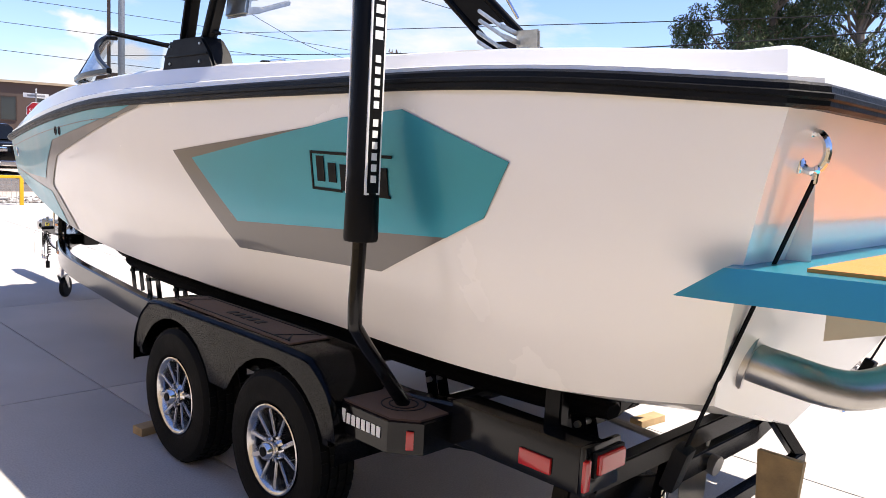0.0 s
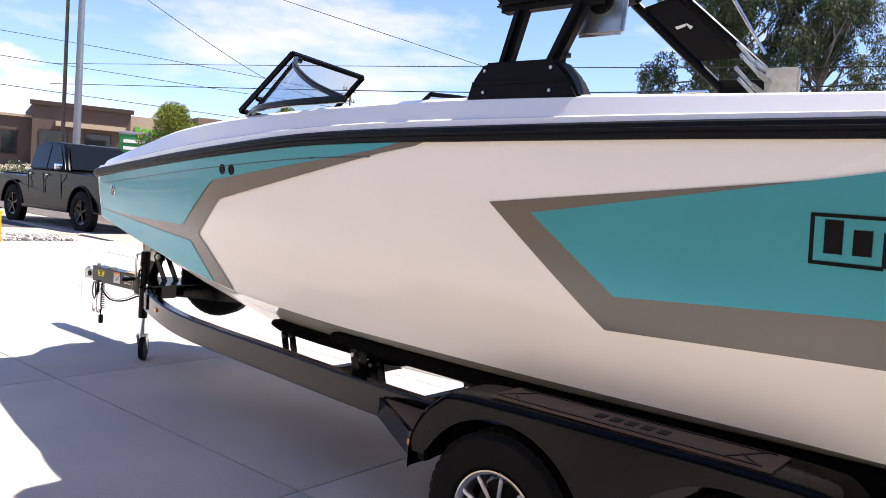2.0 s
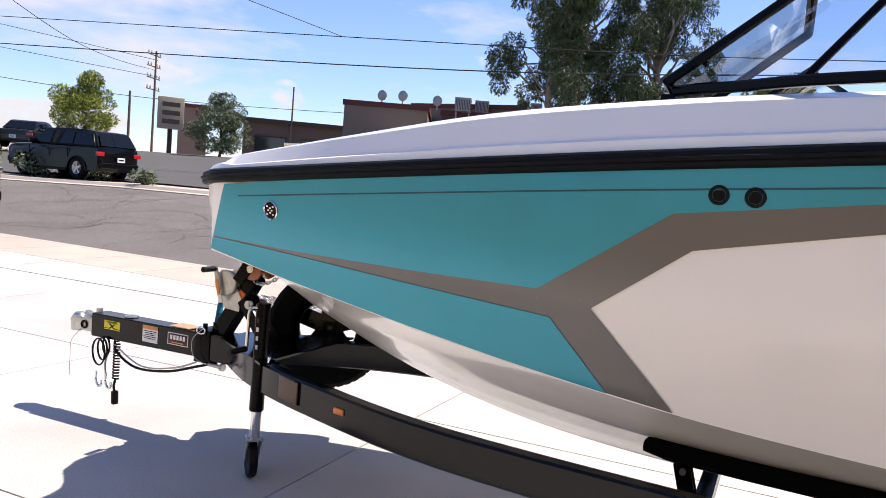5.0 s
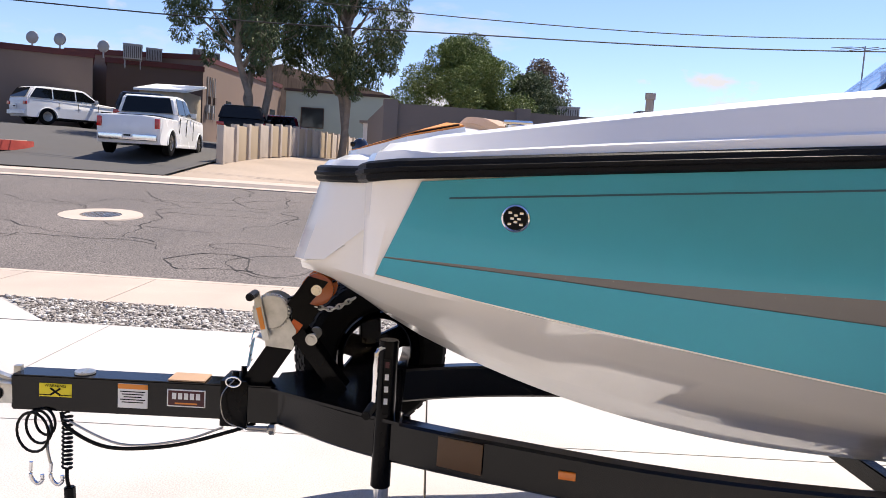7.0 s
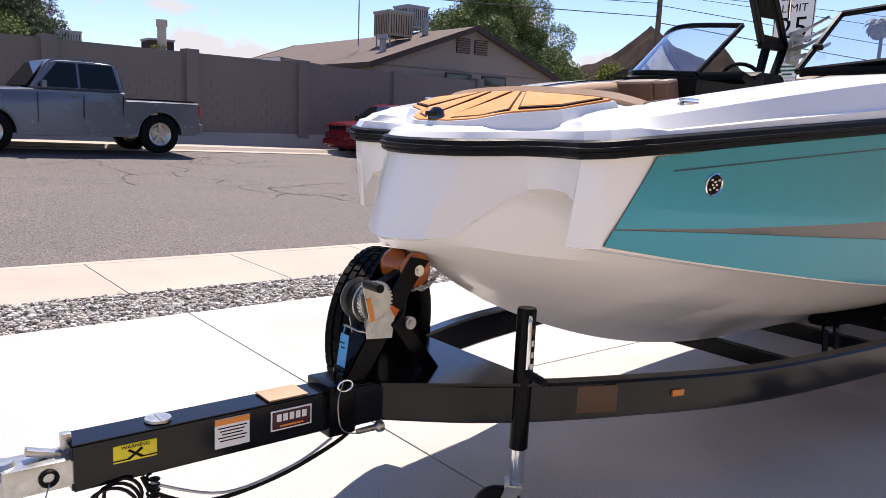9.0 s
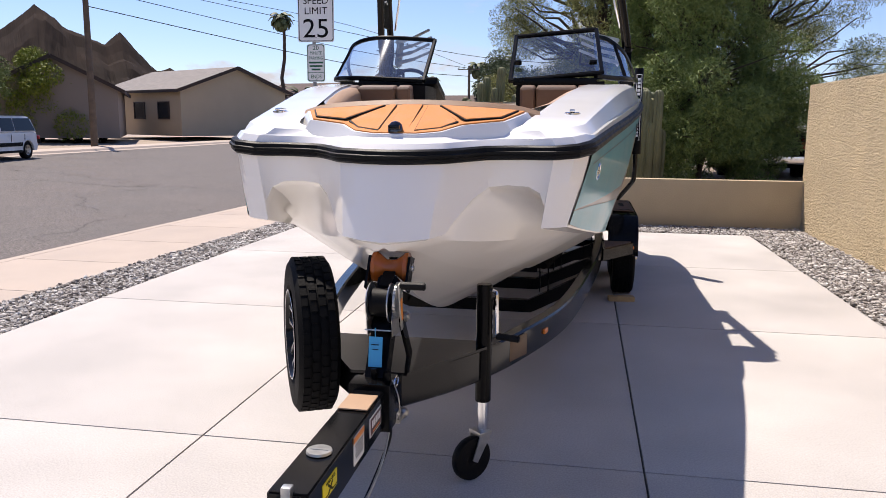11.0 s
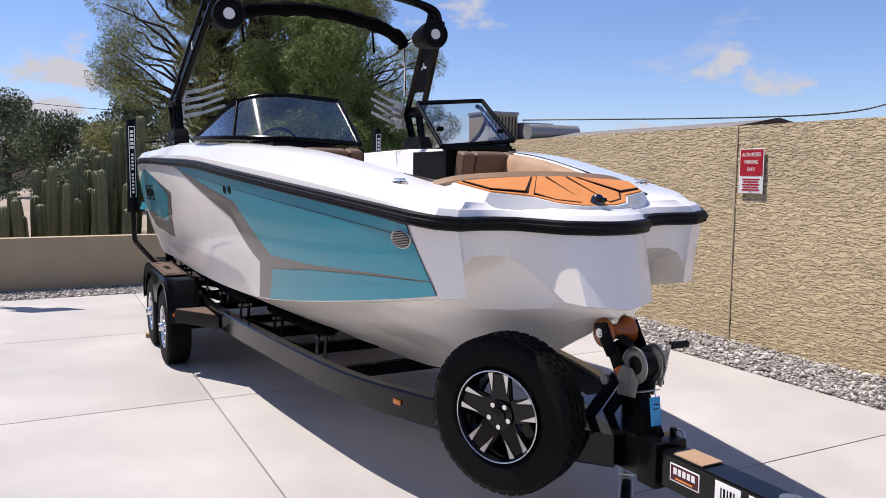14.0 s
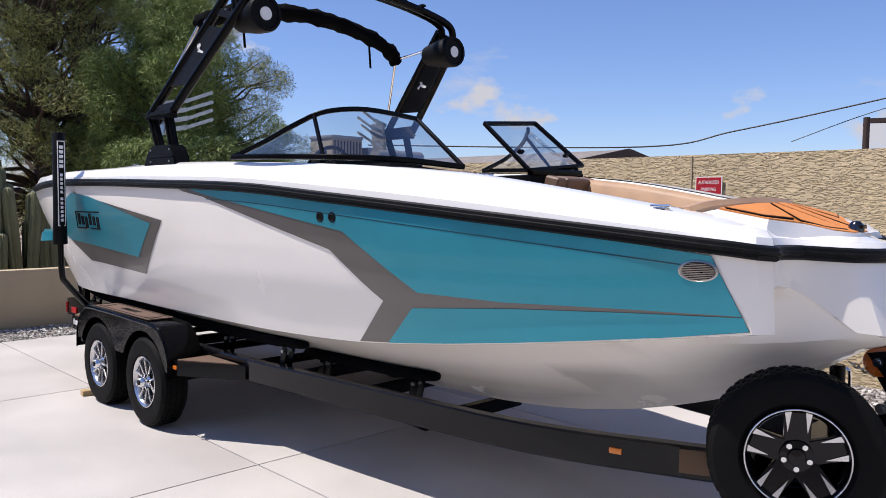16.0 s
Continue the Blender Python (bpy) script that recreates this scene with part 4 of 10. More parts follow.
def make_windshield(boat):
    for s in (1, -1):
        sill = [(0.32, 3.11, 1.93), (0.75, 3.04, 1.955), (0.98, 2.89, 1.962), (1.10, 2.66, 1.968), (1.17, 2.3, 1.978), (1.195, 1.88, 1.985)]
        top = [(0.32, 2.68, 2.25), (0.72, 2.665, 2.275), (0.95, 2.56, 2.25), (1.06, 2.42, 2.18), (1.14, 2.18, 2.075), (1.195, 1.88, 1.985)]
        if s < 0:
            sill[0], top[0] = (0.86, 3.10, 1.96), (0.84, 2.66, 2.27)
            sill[1], top[1] = (0.92, 3.0, 1.963), (0.88, 2.63, 2.265)
        sp = smooth_path([(s * x, y, z) for x, y, z in sill], 5)
        tp = smooth_path([(s * x, y, z) for x, y, z in top], 5)
        bm = bmesh.new()
        sweep(bm, sp, rect(0.03, 0.034, 0.006))
        sill_ob = part("windshield_sill", bm, BLACK, boat, "black windshield sill")
        bm = bmesh.new()
        sweep(bm, tp, rect(0.026, 0.03, 0.006))
        part("windshield_rail", bm, BLACK, boat, "black curved windshield top rail")
        bm = bmesh.new()
        grid_face(bm, [[a, b] for a, b in zip(sp, tp)][:-1])
        g = part("windshield_glass", bm, GLASS, boat, "lightly tinted windshield glass", smooth=60)
        g.visible_shadow = False
        bm = bmesh.new()
        k = 12
        if s > 0:
            sweep(bm, [sp[0], tp[0]], rect(0.026, 0.026, 0.005), up=(0, 1, 0))
            part("windshield_mullion", bm, BLACK, boat)
            bm = bmesh.new()
        sweep(bm, [sp[k + 2], tp[k]], rect(0.022, 0.022, 0.004), up=(0, 1, 0))
        part("windshield_mullion", bm, BLACK, boat)
    # the hinged pane, standing before the port console
    q = [(-0.29, 3.13, 1.93), (-0.90, 3.12, 1.985), (-0.855, 2.715, 2.31), (-0.29, 2.72, 2.265)]
    bm = bmesh.new()
    for i in range(4):
        sweep(bm, [q[i], q[(i + 1) % 4]], rect(0.028, 0.03, 0.006), up=(0, 0.7, 0.7))
    part("hinged_pane_frame", bm, BLACK, boat, "black frame of the hinged windshield pane")
    bm = bmesh.new()
    grid_face(bm, [[q[0], q[1]], [q[3], q[2]]])
    part("hinged_pane", bm, GLASS, boat, "lightly tinted hinged pane").visible_shadow = False
    bm = bmesh.new()
    for x in (-0.33, -0.84):
        box(bm, (0.05, 0.03, 0.02), (x, 3.02, 2.06), rot=(40, 0, 0), bevel=0.005)
        part("pane_hinge", bm, BLACK, boat)
        bm = bmesh.new()
    box(bm, (0.56, 0.05, 0.05), (-0.59, 3.12, 1.925), bevel=0.01)
    part("pane_sill", bm, BLACK, boat)
    # helm
    bm = bmesh.new()
    box(bm, (0.62, 0.38, 0.06), (0.62, 2.45, 1.90), rot=(18, 0, 0), bevel=0.02)
    box(bm, (0.5, 0.1, 0.14), (0.62, 2.32, 1.925), rot=(-20, 0, 0), bevel=0.02)
    part("dashboard", bm, MATT_BLACK, boat, "black helm dashboard")
    bm = bmesh.new()
    ring = [Vector((0.62 + 0.17 * math.cos(a), 2.12 + 0.06 * math.sin(a), 1.91 + 0.16 * math.sin(a))) for a in np.linspace(0, 2 * math.pi, 24, endpoint=False)]
    sweep(bm, ring, circle(0.014, 8), up=(0, 1, 0), closed=True)
    for a in (0.3, 2.8, 4.7):
        cyl(bm, 0.01, (0.62, 2.12, 1.91), (0.62 + 0.17 * math.cos(a), 2.12 + 0.06 * math.sin(a), 1.91 + 0.16 * math.sin(a)), 6)
    part("steering_wheel", bm, MATT_BLACK, boat, "black steering wheel")


make_windshield(boat)


def make_tower(boat):
    X = lambda s, x, y, z: Vector((s * x, y, z))
    for s in (1, -1):
        bm = bmesh.new()
        prof = [(1.13, 1.935), (1.10, 2.03), (1.04, 2.105), (0.71, 2.105), (0.64, 2.04), (0.58, 1.94)]
        prism(bm, prof, 0.12, Matrix(((0, 0, s, s * 1.165), (1, 0, 0, 0), (0, 1, 0, 0), (0, 0, 0, 1))))
        bmesh.ops.bevel(bm, geom=bm.edges[:], offset=0.012, segments=2, affect='EDGES')
        box(bm, (0.13, 0.44, 0.012), (s * 1.165, 0.87, 2.022), bevel=0.003)
        foot = part("tower_foot", bm, MATT_BLACK, boat, "black moulded tower foot")
        for y in (0.72, 1.03):
            for z in (1.985, 2.07):
                bm = bmesh.new()
                cyl(bm, 0.007, (s * 1.226, y, z), (s * 1.232, y, z), 8)
                part("bolt", bm, ZINC, foot)
        bm = bmesh.new()
        lathe(bm, [(0, 0.012), (0.02, 0.012), (0.022, 0.03), (0.036, 0.03), (0.04, 0.001)], 'z', 12, (s * 1.15, 0.72, 2.10))
        part("knob", bm, RUBBER, foot)
        bm = bmesh.new()
        beam(bm, X(s, 1.165, 0.98, 2.08), X(s, 1.17, 0.90, 2.33), 0.055, 0.075, 0.02, up=(1, 0, 0))
        beam(bm, X(s, 1.165, 0.76, 2.08), X(s, 1.17, 0.63, 2.33), 0.055, 0.075, 0.02, up=(1, 0, 0))
        beam(bm, X(s, 1.17, 1.02, 2.33), X(s, 1.17, 0.54, 2.335), 0.055, 0.10, 0.025, up=(1, 0, 0))
        part("tower_knuckle", bm, MATT_BLACK, boat, "black tubular tower knuckle", smooth=40)
        # raked leg: two rails and pierced web
        lo_f, lo_r = X(s, 1.17, 0.99, 2.36), X(s, 1.17, 0.60, 2.34)
        hi_f, hi_r = X(s, 0.99, 1.74, 3.08), X(s, 0.99, 1.52, 3.18)
        bm = bmesh.new()
        tube(bm, [lo_f, lo_f.lerp(hi_f, 0.5), hi_f], 0.032, 12)
        tube(bm, [lo_r, lo_r.lerp(hi_r, 0.5), hi_r], 0.032, 12)
        part("tower_leg", bm, BLACK, boat, "black raked tower leg", smooth=40)
        for a, b in ((0.0, 0.08), (0.24, 0.72), (0.80, 0.85), (0.94, 1.0)):
            bm = bmesh.new()
            pane(bm, [lo_f.lerp(hi_f, a), lo_f.lerp(hi_f, b), lo_r.lerp(hi_r, b), lo_r.lerp(hi_r, a)], 0.022)
            part("leg_web", bm, MATT_BLACK, boat)
        mid = (lo_f.lerp(hi_f, 0.52) + lo_r.lerp(hi_r, 0.52)) / 2
        for sgn in (1, -1):
            bm = bmesh.new()
            for k in (1, -1):
                v = prism(bm, [(-0.035, 0.05), (-0.012, 0.05), (0.012 * k, 0.0), (-0.012, -0.05), (-0.035, -0.05), (-0.018, 0)], 0.003,
                          Matrix.Translation(mid + Vector((s * 0.0135 * sgn, 0, 0))) @ Matrix.Rotation(math.radians(90), 4, 'Y') @ Matrix.Rotation(math.radians(-42 + 90 * (k < 0)), 4, 'Z'))
            part("emblem", bm, WHITE_PAINT, boat, "white emblem on the tower leg")
        # speaker pod
        bm = bmesh.new()
        lathe(bm, [(-0.19, 0.001), (-0.19, 0.06), (-0.17, 0.085), (0.02, 0.118), (0.13, 0.125), (0.15, 0.118), (0.152, 0.10), (0.14, 0.095), (0.14, 0.001)], 'y', 28, (s * 0.90, 1.66, 2.965))
        pod = part("speaker_pod", bm, MATT_BLACK, boat, "black tower speaker pod", smooth=35)
        bm = bmesh.new()
        lathe(bm, [(0.143, 0.001), (0.143, 0.045), (0.146, 0.045), (0.146, 0.038), (0.1445, 0.036), (0.1445, 0.001)], 'y', 24, (s * 0.90, 1.66, 2.965))
        part("grille_badge", bm, WHITE_PAINT, pod)
        bm = bmesh.new()
        cyl(bm, 0.05, (s * 0.96, 1.63, 3.0), (s * 0.99, 1.63, 3.10), 14)
        part("pod_clamp", bm, MATT_BLACK, pod)
        # board rack: fork of parallel prongs
        bm = bmesh.new()
        beam(bm, X(s, 1.10, 0.60, 2.20), X(s, 1.07, 0.60, 2.46), 0.03, 0.20, 0.012, up=(0, 1, 0))
        rack = part("board_rack", bm, ZINC, boat, "silver board rack with four prongs")
        bm = bmesh.new()
        lathe(bm, [(s * -0.02, 0.001), (s * -0.02, 0.05), (s * 0.02, 0.05), (s * 0.022, 0.001)], 'x', 18, (s * 1.095, 0.60, 2.33))
        part("pivot", bm, RUBBER, rack, "black rack pivot")
        for k in range(4):
            bm = bmesh.new()
            z = 2.23 + 0.068 * k
            yk = 0.66 + 0.03 * (k % 2)
            beam(bm, X(s, 1.10, yk, z), X(s, 0.92, yk + 0.03, z + 0.04), 0.02, 0.035, 0.006)
            beam(bm, X(s, 0.93, yk + 0.03, z + 0.036), X(s, 0.72 + 0.02 * (k % 2), yk + 0.07, z + 0.115), 0.018, 0.026, 0.006)
            part("prong", bm, ZINC, rack)
        # canopy strut
        bm = bmesh.new()
        cyl(bm, 0.012, X(s, 0.96, 0.98, 3.0), X(s, 0.985, 1.42, 3.05), 8)
        cyl(bm, 0.011, X(s, 0.965, 0.98, 3.0), X(s, 1.10, 0.72, 2.55), 8)
        part("canopy_strut", bm, CHROME, boat, "chrome canopy strut")
    for dy, dz in ((0.0, 0.0), (0.13, -0.03)):
        bm = bmesh.new()
        tube(bm, smooth_path([(-0.985, 1.56 + dy, 2.98), (-0.985, 1.57 + dy, 3.13 + dz), (-0.90, 1.58 + dy, 3.235 + dz), (-0.5, 1.60 + dy, 3.30 + dz), (0, 1.62 + dy, 3.325 + dz),
                              (0.5, 1.60 + dy, 3.30 + dz), (0.90, 1.58 + dy, 3.235 + dz), (0.985, 1.57 + dy, 3.13 + dz), (0.985, 1.56 + dy, 2.98)], 6), 0.030, 12, up=(0, 1, 0))
        part("tower_bar", bm, BLACK, boat, "black tower cross bar", smooth=50)
    for k in range(7):
        bm = bmesh.new()
        x = -0.6 + 0.2 * k
        box(bm, (0.04, 0.14, 0.02), (x, 1.68, 3.30), bevel=0.006)
        part("bar_bracket", bm, MATT_BLACK, boat)
    bm = bmesh.new()
    path = smooth_path([(-0.97, 0.98, 2.985), (-0.88, 1.0, 3.06), (-0.66, 1.02, 3.14), (-0.3, 1.04, 3.20), (0, 1.05, 3.215), (0.3, 1.04, 3.20), (0.66, 1.02, 3.14), (0.88, 1.0, 3.06), (0.97, 0.98, 2.985)], 6)
    rings = sweep(bm, path, circle(0.062, 12), up=(0, 1, 0))
    for i, r in enumerate(rings):
        k = 1 + 0.16 * math.sin(i * 1.7) * math.sin(i * 0.6)
        c = sum((v.co for v in r), Vector()) / len(r)
        for j, v in enumerate(r):
            v.co = c + (v.co - c) * (k + 0.12 * math.sin(j * 2.2 + i * 0.9))
    part("rolled_canopy", bm, CARPET, boat, "black rolled canvas canopy", smooth=60)
    for x in (-0.62, 0.62):
        bm = bmesh.new()
        box(bm, (0.018, 0.01, 0.22), (x, 1.03, 2.99), rot=(0, 5, 0), bevel=0.003)
        part("canopy_strap", bm, CARPET, boat)


make_tower(boat)


def make_stern(boat):
    # swim platform
    bm = bmesh.new()
    prism(bm, [(-1.22, -1.71), (-1.19, -1.83), (-0.97, -2.5), (0.97, -2.5), (1.19, -1.83), (1.22, -1.71), (1.05, -1.76), (-1.05, -1.76)], 0.085, pose(0, 0, 1.295))
    for v in bm.verts:
        if v.co.z > 1.295:
            v.co.x *= 0.965
            v.co.y -= 0.11 if v.co.y > -1.82 and abs(v.co.x) > 1.1 else 0.03
    platform = part("swim_platform", bm, TEAL, boat, "teal swim platform with orange deck pad")
    platform.location.z = 0.025
    bm = bmesh.new()
    prism(bm, [(-1.03, -1.97), (-0.88, -2.47), (0.88, -2.47), (1.03, -1.97)], 0.01, pose(0, 0, 1.343))
    part("foam_pad", bm, PAD_ORANGE, platform, "orange foam deck pad")
    for s in (1, -1):
        bm = bmesh.new()
        prism(bm, [(-1.9, 1.09), (-1.9, 1.25), (-2.4, 1.25)], 0.03, Matrix(((0, 0, 1, s * 0.62), (1, 0, 0, 0), (0, 1, 0, 0), (0, 0, 0, 1))))
        part("platform_bracket", bm, CREAM, platform, "cream moulded platform bracket")
    # exhaust pipe
    bm = bmesh.new()
    tube(bm, smooth_path([(-0.70, -1.66, 1.03), (-0.66, -1.80, 1.0), (-0.52, -1.95, 0.955), (-0.32, -2.04, 0.98), (-0.18, -2.04, 1.06), (-0.05, -2.04, 1.06), (0.03, -2.04, 0.97), (0.04, -2.04, 0.80)], 6), 0.062, 18)
    pipe = part("exhaust_pipe", bm, STEEL, boat, "brushed steel surf exhaust pipe", smooth=50)
    bm = bmesh.new()
    cyl(bm, 0.10, (-0.70, -1.70, 1.03), (-0.695, -1.72, 1.025), 20, bevel=0.003)
    part("flange", bm, STEEL, pipe)
    # stern eyes and tie-down rings
    for s in (1, -1):
        bm = bmesh.new()
        box(bm, (0.045, 0.012, 0.14), (s * 0.98, -1.905, 1.68), rot=(0, s * 8, 0), bevel=0.004)
        ring = [Vector((s * 0.98, -1.935 - 0.035 * math.cos(a), 1.665 + 0.05 * math.sin(a))) for a in np.linspace(0, 2 * math.pi, 16, endpoint=False)]
        sweep(bm, ring, circle(0.011, 8), up=(1, 0, 0), closed=True)
        part("stern_eye", bm, CHROME, boat, "chrome stern eye")
    # propeller, shaft and rudder
    bm = bmesh.new()
    cyl(bm, 0.045, (0, -1.34, 0.37), (0, -1.18, 0.40), 14, r2=0.03)
    for k in range(4):
        a = math.pi / 2 * k + 0.4
        v = prism(bm, [(-0.03, 0.03), (0.03, 0.03), (0.085, 0.10), (0.06, 0.19), (0.0, 0.21), (-0.05, 0.15)], 0.008, Matrix.Translation((0, -1.27, 0.385)) @ Matrix.Rotation(a, 4, 'Y') @ Matrix.Rotation(0.6, 4, 'Z') @ Matrix.Rotation(math.pi / 2, 4, 'X'))
    part("propeller", bm, STEEL, boat, "bronze-coloured propeller")
    bm = bmesh.new()
    cyl(bm, 0.018, (0, -1.2, 0.40), (0, -0.2, 0.47), 8)
    part("propeller_shaft", bm, STEEL, boat)
    bm = bmesh.new()
    prism(bm, [(-1.50, 0.50), (-1.68, 0.50), (-1.66, 0.18), (-1.52, 0.16)], 0.03, Matrix(((0, 0, 1, 0.0), (1, 0, 0, 0), (0, 1, 0, 0), (0, 0, 0, 1))))
    part("rudder", bm, WOOD, boat, "bronze rudder blade")
    # warning label on the quarter and maker's word on the side
    bm = bmesh.new()
    y0, y1 = -1.735, -1.60
    pane(bm, [(-(rail_x(y0) - 0.028), y0, 1.845), (-(rail_x(y1) - 0.028), y1, 1.845), (-(rail_x(y1) - 0.058), y1, 1.893), (-(rail_x(y0) - 0.058), y0, 1.893)], 0.003)
    lab = part("warning_label", bm, WHITE_PAINT, boat, "orange and white warning label")
    # aft sun pad edge
    bm = bmesh.new()
    box(bm, (1.86, 0.62, 0.10), (0, -1.52, 1.83), bevel=0.03)
    part("sun_pad", bm, CREAM, boat, "cream vinyl sun pad")


before = set(boat.children)
make_stern(boat)
for piece in set(boat.children) - before:
    piece.location.y -= 0.125


def hull_text(boat):
    """The plain emblem bars on both quarters."""
    for s in (-1, 1):
        y, z = -0.50, 1.515
        m = on_side(s, y, z, 0.009) @ Matrix.Rotation(math.radians(90 * s), 4, 'Z') @ Matrix.Rotation(math.radians(90), 4, 'X')
        shapes = [(0.51, 0.011, 0, 0.075), (0.20, 0.011, -0.155, -0.068), (0.20, 0.011, 0.135, -0.068), (0.011, 0.143, -0.25, 0.003)]
        shapes += [(0.05, h, -0.19 + 0.078 * k, dz) for k, (h, dz) in enumerate(((0.10, 0.012), (0.075, 0.0), (0.10, -0.015), (0.10, 0.012), (0.075, 0.0), (0.10, -0.015)))]
        for w, h, dx, dz in shapes:
            bm = bmesh.new()
            box(bm, (w, h, 0.003), (dx, dz, 0), bevel=0)
            ob = part("emblem_bar", bm, INK, boat)
            ob.matrix_local = m


hull_text(boat)


# ---- trailer ----
def rail_curve(s):
    return smooth_path([(s * 0.06, 5.50, 0.555), (s * 0.30, 5.16, 0.55), (s * 0.52, 4.66, 0.545), (s * 0.72, 3.88, 0.525), (s * 0.88, 2.63, 0.535), (s * 0.955, 1.66, 0.53), (s * 0.975, 0.8, 0.535), (s * 0.99, -0.5, 0.575), (s * 1.02, -0.95, 0.625), (s * 1.045, -1.50, 0.65)], 6)


def make_tyre(bm, R, w, tread=True):
    h = w / 2
    prof = [(-h * 0.72, 0.205), (-h * 0.95, 0.23), (-h, R * 0.80), (-h * 0.94, R * 0.93), (-h * 0.80, R * 0.985)]
    for k in range(4):
        a = h * (-0.72 + 0.40 * k)
        prof += [(a, R), (a + h * 0.24, R), (a + h * 0.25, R - 0.008), (a + h * 0.38, R - 0.008)] if k < 3 else [(a, R), (a + h * 0.24, R)]
    prof += [(h * 0.80, R * 0.985), (h * 0.94, R * 0.93), (h, R * 0.80), (h * 0.95, 0.23), (h * 0.72, 0.205)]
    lathe(bm, prof, 'x', 56)


def tread_blocks(bm, R, width):
    h = width / 2
    n = 44
    if n:
        for i in range(n):
            a = 2 * math.pi * i / n
            for k, off in ((-0.60, 0), (-0.2, 0.5), (0.2, 0), (0.6, 0.5)):
                t = a + off * 2 * math.pi / n
                m = Matrix.Translation((h * k, (R + 0.0005) * math.cos(t), (R + 0.0005) * math.sin(t))) @ Matrix.Rotation(t, 4, 'X')
                vs = bmesh.ops.create_cube(bm, size=1.0)["verts"]
                bmesh.ops.scale(bm, vec=(h * 0.30, 0.006, 2 * math.pi * R / n * 0.72), verts=vs)
                bmesh.ops.transform(bm, matrix=m, verts=vs)


def make_wheel(loc, rz, group, label):
    """Trailer wheel: hub axis along local x, face outward at +x."""
    w = thing("trailer_wheel", loc, label, "wheel", group, rz=rz)
    bm = bmesh.new()
    make_tyre(bm, 0.366, 0.215)
    tyre = part("tyre", bm, TYRE, w, "black trailer tyre", smooth=25)
    bm = bmesh.new()
    tread_blocks(bm, 0.366, 0.215)
    tagged(part("tread", bm, TYRE, tyre), kind="stuff")
    bm = bmesh.new()
    lathe(bm, [(-0.09, 0.20), (-0.06, 0.185), (0.04, 0.18), (0.075, 0.195), (0.092, 0.212), (0.098, 0.212), (0.10, 0.205), (0.096, 0.196), (0.085, 0.185), (0.06, 0.178), (-0.03, 0.172), (-0.05, 0.06), (-0.05, 0.001)], 'x', 48)
    rim = part("rim", bm, ALLOY, w, "polished alloy rim", smooth=35)
    bm = bmesh.new()
    cyl(bm, 0.155, (-0.045, 0, 0), (0.005, 0, 0), 32)
    part("brake_drum", bm, MATT_BLACK, w)
    for k in range(5):
        for d in (-1, 1):
            a = 2 * math.pi * k / 5 + d * 0.20
            a2 = 2 * math.pi * k / 5 + d * 0.33
            bm = bmesh.new()
            p = Vector((0.062, 0.05 * math.cos(a), 0.05 * math.sin(a)))
            q = Vector((0.078, 0.19 * math.cos(a2), 0.19 * math.sin(a2)))
            beam(bm, p, q, 0.020, 0.030, 0.004, up=(1, 0, 0))
            part("spoke", bm, ALLOY, rim)
    bm = bmesh.new()
    lathe(bm, [(0.03, 0.062), (0.07, 0.062), (0.085, 0.045), (0.125, 0.042), (0.135, 0.034), (0.136, 0.001)], 'x', 24)
    hub = part("hub_cap", bm, CHROME, w, "chrome hub cap", smooth=35)
    bm = bmesh.new()
    cyl(bm, 0.022, (0.134, 0, 0), (0.14, 0, 0), 16)
    part("hub_plug", bm, INK, hub)
    for k in range(6):
        a = 2 * math.pi * k / 6 + 0.2
        bm = bmesh.new()
        cyl(bm, 0.011, (0.06, 0.056 * math.cos(a), 0.056 * math.sin(a)), (0.10, 0.056 * math.cos(a), 0.056 * math.sin(a)), 6)
        part("lug_nut", bm, CHROME, w)
    return w


front_wheel = make_wheel((1.22, 0.76, 0.335), 0, "trailer wheels", "black trailer tyre on a polished spoked alloy rim")
front_wheel.scale = (1.0, 0.915, 0.915)
copy_thing(front_wheel, pose(1.22, -0.125, 0.335, 17, 0, 0))
copy_thing(front_wheel, pose(-1.22, 0.76, 0.335, 30, 0, 180))
copy_thing(front_wheel, pose(-1.22, -0.125, 0.335, 8, 0, 180))


